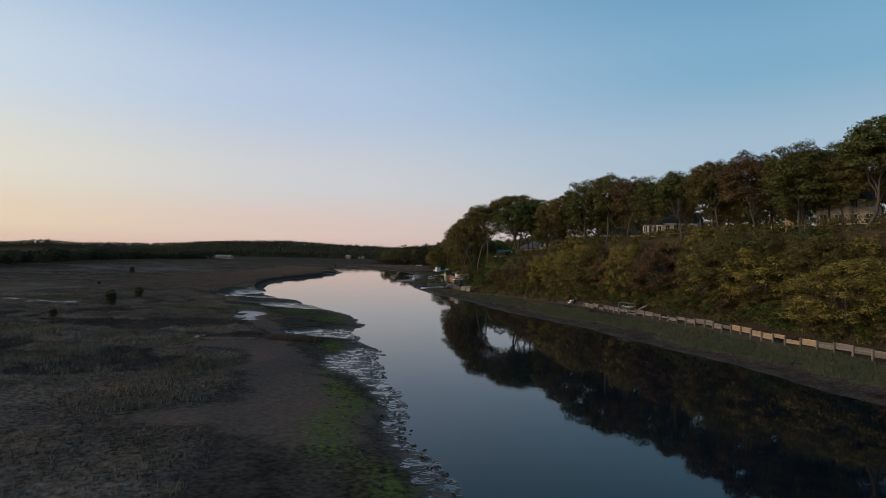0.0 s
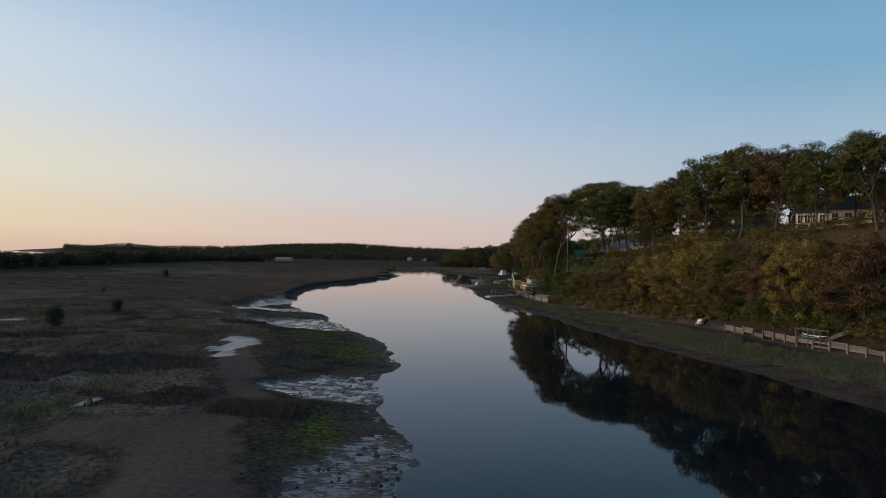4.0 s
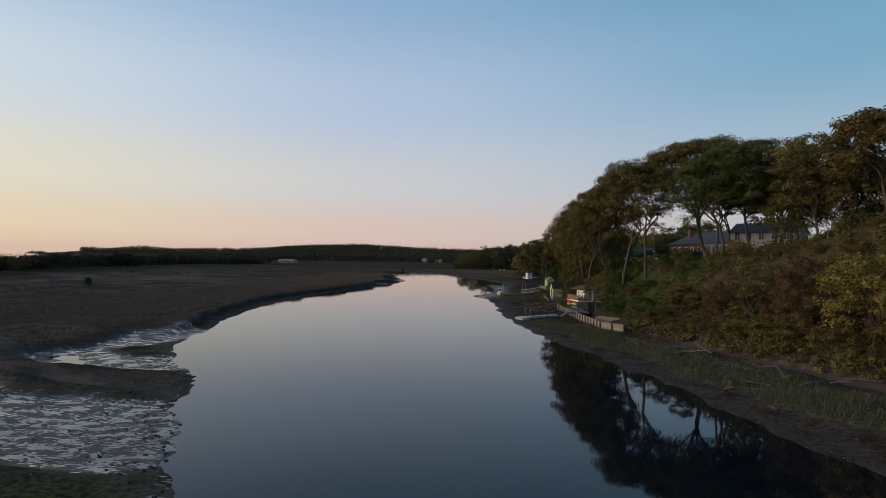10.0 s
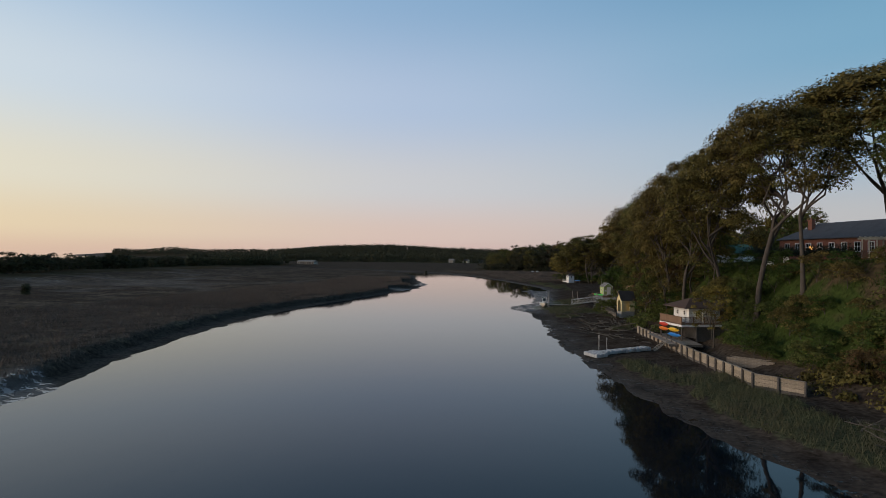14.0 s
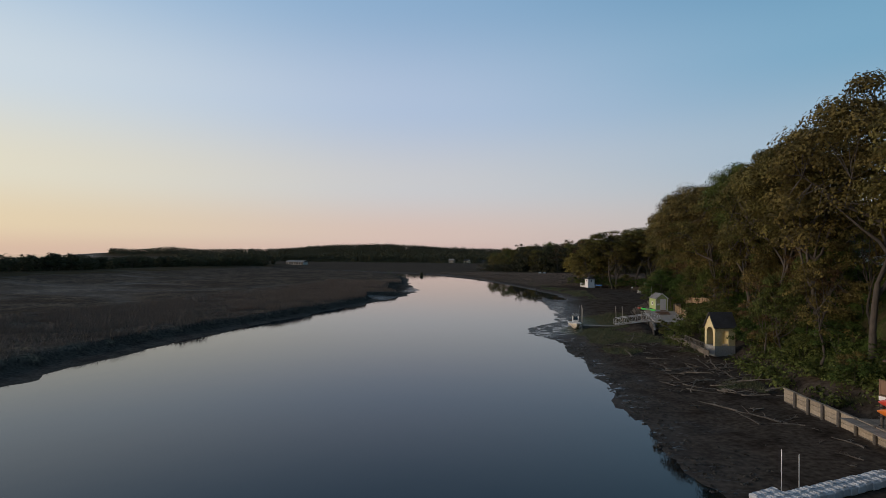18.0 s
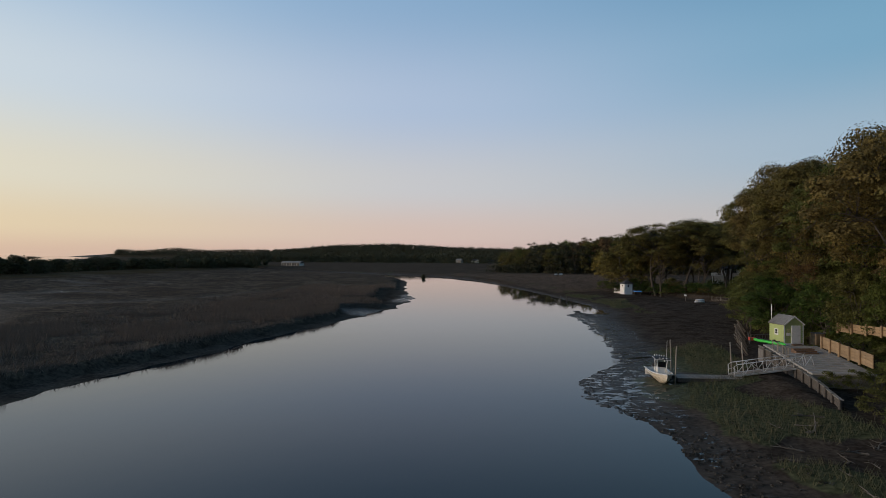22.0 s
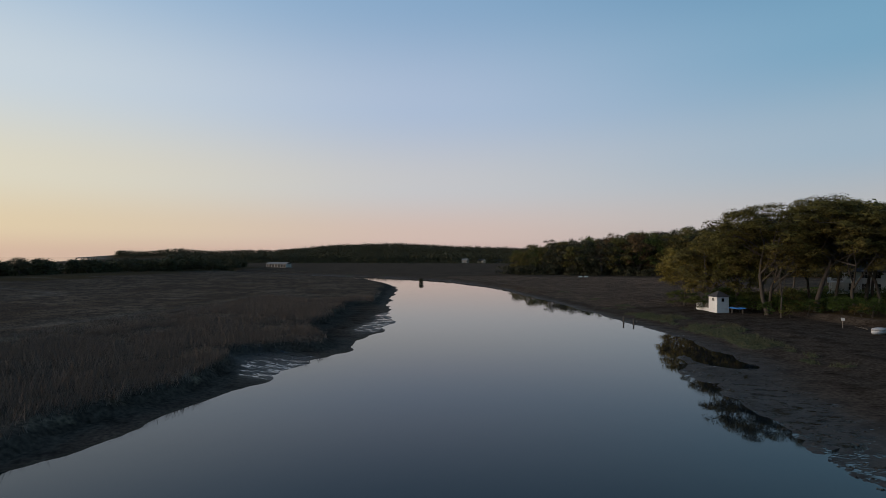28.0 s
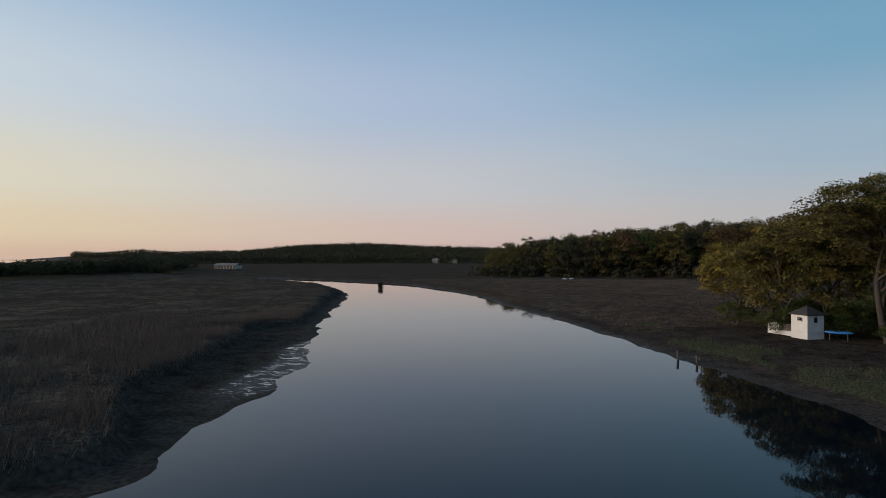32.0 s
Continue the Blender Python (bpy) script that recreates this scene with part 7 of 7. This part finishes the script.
house("brick_house", 41.5, 232.5, z, -72, 22, 9, 3.1, 3.0, BRICK, SLATE, "long red brick house under a grey hipped roof", hip=True, rows=[("s", u, 1.7, 1.0, 1.4) for u in (-9, -6.5, -4, -1.5, 1, 3.5, 6, 8.5)] + [("w", u, 1.7, 1.0, 1.4) for u in (-2, 2)], chimney=(-6.5, -1.8, 6.6))
ln = thing("porch_lamp", pose(35.2, 232.0, z + 1.4, 0, 0, -72), "lit orange porch lamp on the brick house", "lamp")
part("lantern", boxes(((0.5, 0.3, 0.9), (0, 0, 0)), bevel=0.05), LAMP, ln)
part("bracket", boxes(((0.1, 0.6, 0.1), (0, 0.4, 0.5)), bevel=0.01), BLACK, ln)
hd = thing("clipped_hedge", pose(31.0, 229, on_bluff(31, 229), 0, 0, -76), "dark clipped hedge in front of the brick house", "hedge")
rg = np.random.default_rng(8)
v, f = leaves(rg, [(x, 0, 1.3) for x in np.linspace(-12, 12, 26)], [1.6] * 26, 240, 0.12, 0.9)
part("foliage", array_mesh("foliage", v, f, LEAF_DARK), LEAF_DARK, hd)
part("stems", array_mesh("stems", *joined([tube([(x, 0, -0.3), (x, 0, 0.5), (x + 0.2, 0.1, 1.1)], [0.06, 0.05, 0.02], 5) for x in np.linspace(-12, 12, 14)]), BARK), BARK, hd)
z = on_bluff(29, 260)
house("white_outbuilding", 30.5, 259, z, -48, 8, 4.2, 2.6, 1.6, WHITE, GREEN_ROOF, "white gabled outbuilding with a green roof", rows=(("w", 0, 1.5, 0.7, 0.9), ("s", -2, 1.4, 0.8, 1.0), ("s", 1.5, 1.4, 0.8, 1.0)), category="outbuilding")


def deck_chair(x, y, yaw):
    ob = thing("garden_chair", pose(x, y, height(x, y) + 0.02, 0, 0, yaw), "white slatted garden armchair on the lawn", "chair", "lawn chairs")
    for k in range(5):
        part("back_slat", plank_mesh(0.10, 0.02, 0.85, WHITE), WHITE, ob, m=pose(-0.26 + 0.13 * k, 0.32, 0.72, -24, 0, 0))
        part("seat_slat", plank_mesh(0.6, 0.09, 0.02, WHITE), WHITE, ob, m=pose(0, -0.3 + 0.12 * k, 0.38 - 0.025 * k))
    for s in (-0.34, 0.34):
        part("arm", plank_mesh(0.12, 0.75, 0.025, WHITE), WHITE, ob, m=pose(s, 0, 0.58))
        part("front_leg", plank_mesh(0.05, 0.10, 0.58, WHITE), WHITE, ob, m=pose(s, -0.32, 0.29))
        part("back_leg", plank_mesh(0.05, 0.9, 0.10, WHITE), WHITE, ob, m=pose(s, 0.1, 0.22, -20, 0, 0))


deck_chair(19.8, 206.0, 210)
deck_chair(21.4, 205.4, 150)
z = on_bluff(33, 400) + 0.2
house("white_villa", 40.5, 403.0, z, -28, 10, 8, 4.9, 2.4, WHITE, SLATE, "white two-storey villa with verandas beyond the lawn", rows=[(f_, u, v_, 1.0, 1.5) for f_ in "sw" for u in (-3.4, -1.1, 1.2, 3.5) for v_ in (1.5, 4.2)], chimney=(2, 1, 9))
vr = thing("veranda", pose(34.6, 404.5, z, 0, 0, -28) @ Matrix.Scale(0.85, 4), "white veranda with a balustraded roof", "porch")
for x in (-1.8, 0, 1.8):
    for y in (-3.5, 0, 3.5):
        part("column", boxes(((0.22, 0.22, 2.7), (x, y, 1.35)), bevel=0.03), WHITE, vr)
part("flat_roof", boxes(((4.6, 8.0, 0.3), (0, 0, 2.85)), bevel=0.03), WHITE, vr)
part("floor", boxes(((4.6, 8.0, 0.9), (0, 0, -0.35))), WHITE, vr)
part("inner_wall", boxes(((3.0, 6.4, 2.6), (0.3, 0, 1.4))), WHITE, vr)
for u in (-2.2, 0, 2.2):
    window(vr, -1.2, u, 1.45, 1.2, 1.7, "w")
railing(vr, (-2.2, 3.9, 3.0), (-2.2, -3.9, 3.0), 0.9, WHITE, 0.2)
railing(vr, (-2.2, -3.9, 3.0), (2.2, -3.9, 3.0), 0.9, WHITE, 0.2)

# ---- across the marsh ----
bh = thing("long_boathouse", pose(-246, 692, 1.6, 0, 0, -18), "long low pale grey boathouse on piles by the marsh", "boathouse")
part("wall", boxes(((21, 6, 2.6), (0, 0, 2.4))), CONCRETE, bh)
part("roof", gable_prism(21, 6, 1.2, 0.5, axis="x"), GREY_ROOF, bh, m=pose(0, 0, 3.7))
part("platform", boxes(((23, 8, 0.3), (0, -0.5, 1.0))), GREY_WOOD, bh)
for k in range(7):
    part("boat_door", boxes(((2.4, 0.1, 2.2), (-9 + 3 * k, -3.03, 2.2))), BLACK if k % 3 else PILE_WOOD, bh)
    for y in (-4, 3):
        part("pile", post_mesh(2.2, PILE_WOOD, 0.15), PILE_WOOD, bh, m=pose(-10.5 + 3.5 * k, y, -1.2))
hr = random.Random(21)
for k in range(4):
    ang = 0.108 + 0.016 * k + hr.uniform(-0.01, 0.01)
    r0 = 1225 + hr.uniform(-10, 25)
    x, y = -math.sin(ang) * r0, math.cos(ang) * r0
    house("far_house", x, y, height(x, y), hr.uniform(-30, 30), hr.uniform(9, 15), 8, hr.uniform(3, 5), 2.5, hr.choice((CREAM, GREY_WOOD)), hr.choice((SLATE, GREY_ROOF)), "pale house at the foot of the far wooded hill", rows=[("s", u, 1.8, 1.2, 1.4) for u in (-3, 0, 3)])
for x, y, nm in ((-16.5, 560, "upturned pale skiff on the far marsh"), (-13.5, 563, "grey skiff drawn up on the far marsh")):
    sk = thing("skiff", pose(x, y, height(x, y), 0, 0, 60), nm, "boat", "far skiffs")
    part("hull", smooth(array_mesh("hull", *kayak_mesh(4.0, 1.5, 0.7), GELCOAT)), GELCOAT, sk)
    part("keel", boxes(((3.4, 0.06, 0.08), (0, 0, 0.72)), bevel=0.01), GREY_WOOD, sk)


# ---- marsh grass ----
def grass(name, rng, x, y, tall, lean, width, material, label, keep):
    """Blades at places, where the cover wants them, as one object."""
    z, cover = land(x, y)
    ok = keep(z, cover, rng)
    x, y, z = x[ok], y[ok], z[ok]
    n = len(x)
    h = tall * rng.uniform(0.55, 1.25, n)
    a = rng.uniform(0, 2 * np.pi, n)
    b = rng.uniform(0, 2 * np.pi, n)
    base = np.stack([x, y, z - 0.05], 1)
    side = np.stack([np.cos(a), np.sin(a), 0 * a], 1) * (width * rng.uniform(0.6, 1.4, n))[:, None]
    tip = base + np.stack([np.cos(b) * lean * h, np.sin(b) * lean * h, h], 1) * rng.uniform(0.8, 1.1, (n, 1))
    v = np.stack([base - side, base + side, tip], 1).reshape(-1, 3)
    tagged(new(name, array_mesh(name, v, np.arange(3 * n).reshape(-1, 3), material)), label, "grass", kind="stuff")


gr = np.random.default_rng(77)


def tufts(n, x0, x1, y0, y1, per=6, spread=0.22):
    cx, cy = gr.uniform(x0, x1, n), gr.uniform(y0, y1, n)
    return np.repeat(cx, per) + gr.normal(0, spread, n * per), np.repeat(cy, per) + gr.normal(0, spread, n * per)


def shore_tufts(n, per=6, spread=0.2):
    cy = np.concatenate([gr.uniform(36, 175, n // 2), gr.uniform(175, 385, n - n // 2)])
    bank = BANKS[1][BANKS[1][:, 1].argsort()]
    x0, x1 = np.interp(cy, bank[:, 1], bank[:, 0]), np.interp(cy, TOE_Y, TOE_X)
    cx = x0 + (x1 - x0) * gr.uniform(0.05, 1, n)
    return np.repeat(cx, per) + gr.normal(0, spread, n * per), np.repeat(cy, per) + gr.normal(0, spread, n * per)


def patches(xy, size, seed, low):
    """Keeps the places that lie in patches of that size."""
    x, y = xy
    ok = wave(x, y, size, seed) + 0.5 * wave(x, y, size * 0.4, seed + 1) > low
    return x[ok], y[ok]


def bank_tufts(n, y0, y1, reach, per=6, spread=0.25):
    """Tufts on the left side, within reach of the water's edge."""
    cy = gr.uniform(y0, y1, n)
    bank = BANKS[0][BANKS[0][:, 1].argsort()]
    cx = np.interp(cy, bank[:, 1], bank[:, 0]) - gr.uniform(1.5, reach, n)
    return np.repeat(cx, per) + gr.normal(0, spread, n * per), np.repeat(cy, per) + gr.normal(0, spread, n * per)


dry = lambda z, c, r: (c["straw"] > 0.38) & (c["pool"] < 0.2) & (z > 0.2) & (r.random(len(z)) < 1 - 0.85 * np.maximum(c["sand"], c["scrub"]))
open_dry = lambda z, c, r: (c["straw"] > 0.4) & (c["pool"] < 0.2) & (c["sand"] < 0.3)
grass("marsh_grass", gr, *tufts(40000, -85, -8, 18, 165, 6, 0.24), 0.26, 0.8, 0.030, GRASS_STRAW, "straw-coloured marsh grass in dry tufts on the mud", dry)
grass("pale_tussock", gr, *patches(tufts(15000, -62, -6, 18, 80, 8, 0.20), 5.0, 81, 0.15), 0.50, 0.45, 0.020, GRASS_PALE, "pale upright tussocks of last year's marsh grass", open_dry)
grass("dark_tussock", gr, *patches(tufts(15000, -85, -8, 18, 165, 7, 0.22), 4.0, 83, 0.25), 0.40, 0.7, 0.028, GRASS_SCRUB, "dark dead tussocks scattered over the marsh", open_dry)
grass("salt_scrub", gr, *tufts(26000, -76, -12, 30, 125, 7, 0.16), 0.34, 0.7, 0.035, GRASS_SCRUB, "low dark salt scrub in mats on the mud", lambda z, c, r: (c["scrub"] > 0.5))
grass("young_grass", gr, *tufts(12000, -82, -18, 58, 125, 6, 0.2), 0.32, 0.6, 0.03, GRASS_LUSH, "young green grass among the marsh straw", lambda z, c, r: (c["green"] > 0.4) & (z > 0.2))
grass("cordgrass_tussock", gr, *tufts(1500, -19.4, -13.8, 70.0, 73.0, 7, 0.3), 0.48, 0.55, 0.018, GRASS_RED, "red-brown cordgrass tussock on the mud", lambda z, c, r: z > 0.1)
grass("reed_grass", gr, *tufts(24000, -96, -49, 160, 390, 6, 0.30), 0.50, 0.6, 0.028, GRASS_REED, "brown reed grass along the eroded bank", dry)
grass("tall_reed", gr, *patches(bank_tufts(30000, 225, 395, 34, 7, 0.22), 8.0, 85, -0.25), 0.95, 0.38, 0.020, GRASS_REED, "tall plumed brown reeds standing thick above the bank", lambda z, c, r: (z > 0.75) & (c["pool"] < 0.2))
grass("shore_grass", gr, *shore_tufts(42000, 6, 0.25), 0.50, 0.55, 0.020, GRASS_GREEN, "grey-green cordgrass on the beach below the bluff", lambda z, c, r: (c["sward"] > 0.4) & (z > 0.2) & (c["woods"] < 0.3))
grass("far_marsh_grass", gr, *tufts(20000, -80, 40, 385, 560, 5, 0.5), 0.36, 0.6, 0.03, GRASS_REED, "brown marsh grass beyond the bend of the creek", dry)
grass("bank_grass", gr, *tufts(9000, 6, 34, 172, 300, 6, 0.3), 0.45, 0.5, 0.035, GRASS_FRESH, "fresh green grass and weeds on the bank", lambda z, c, r: (c["woods"] > 0.5) & (z > 1.6))
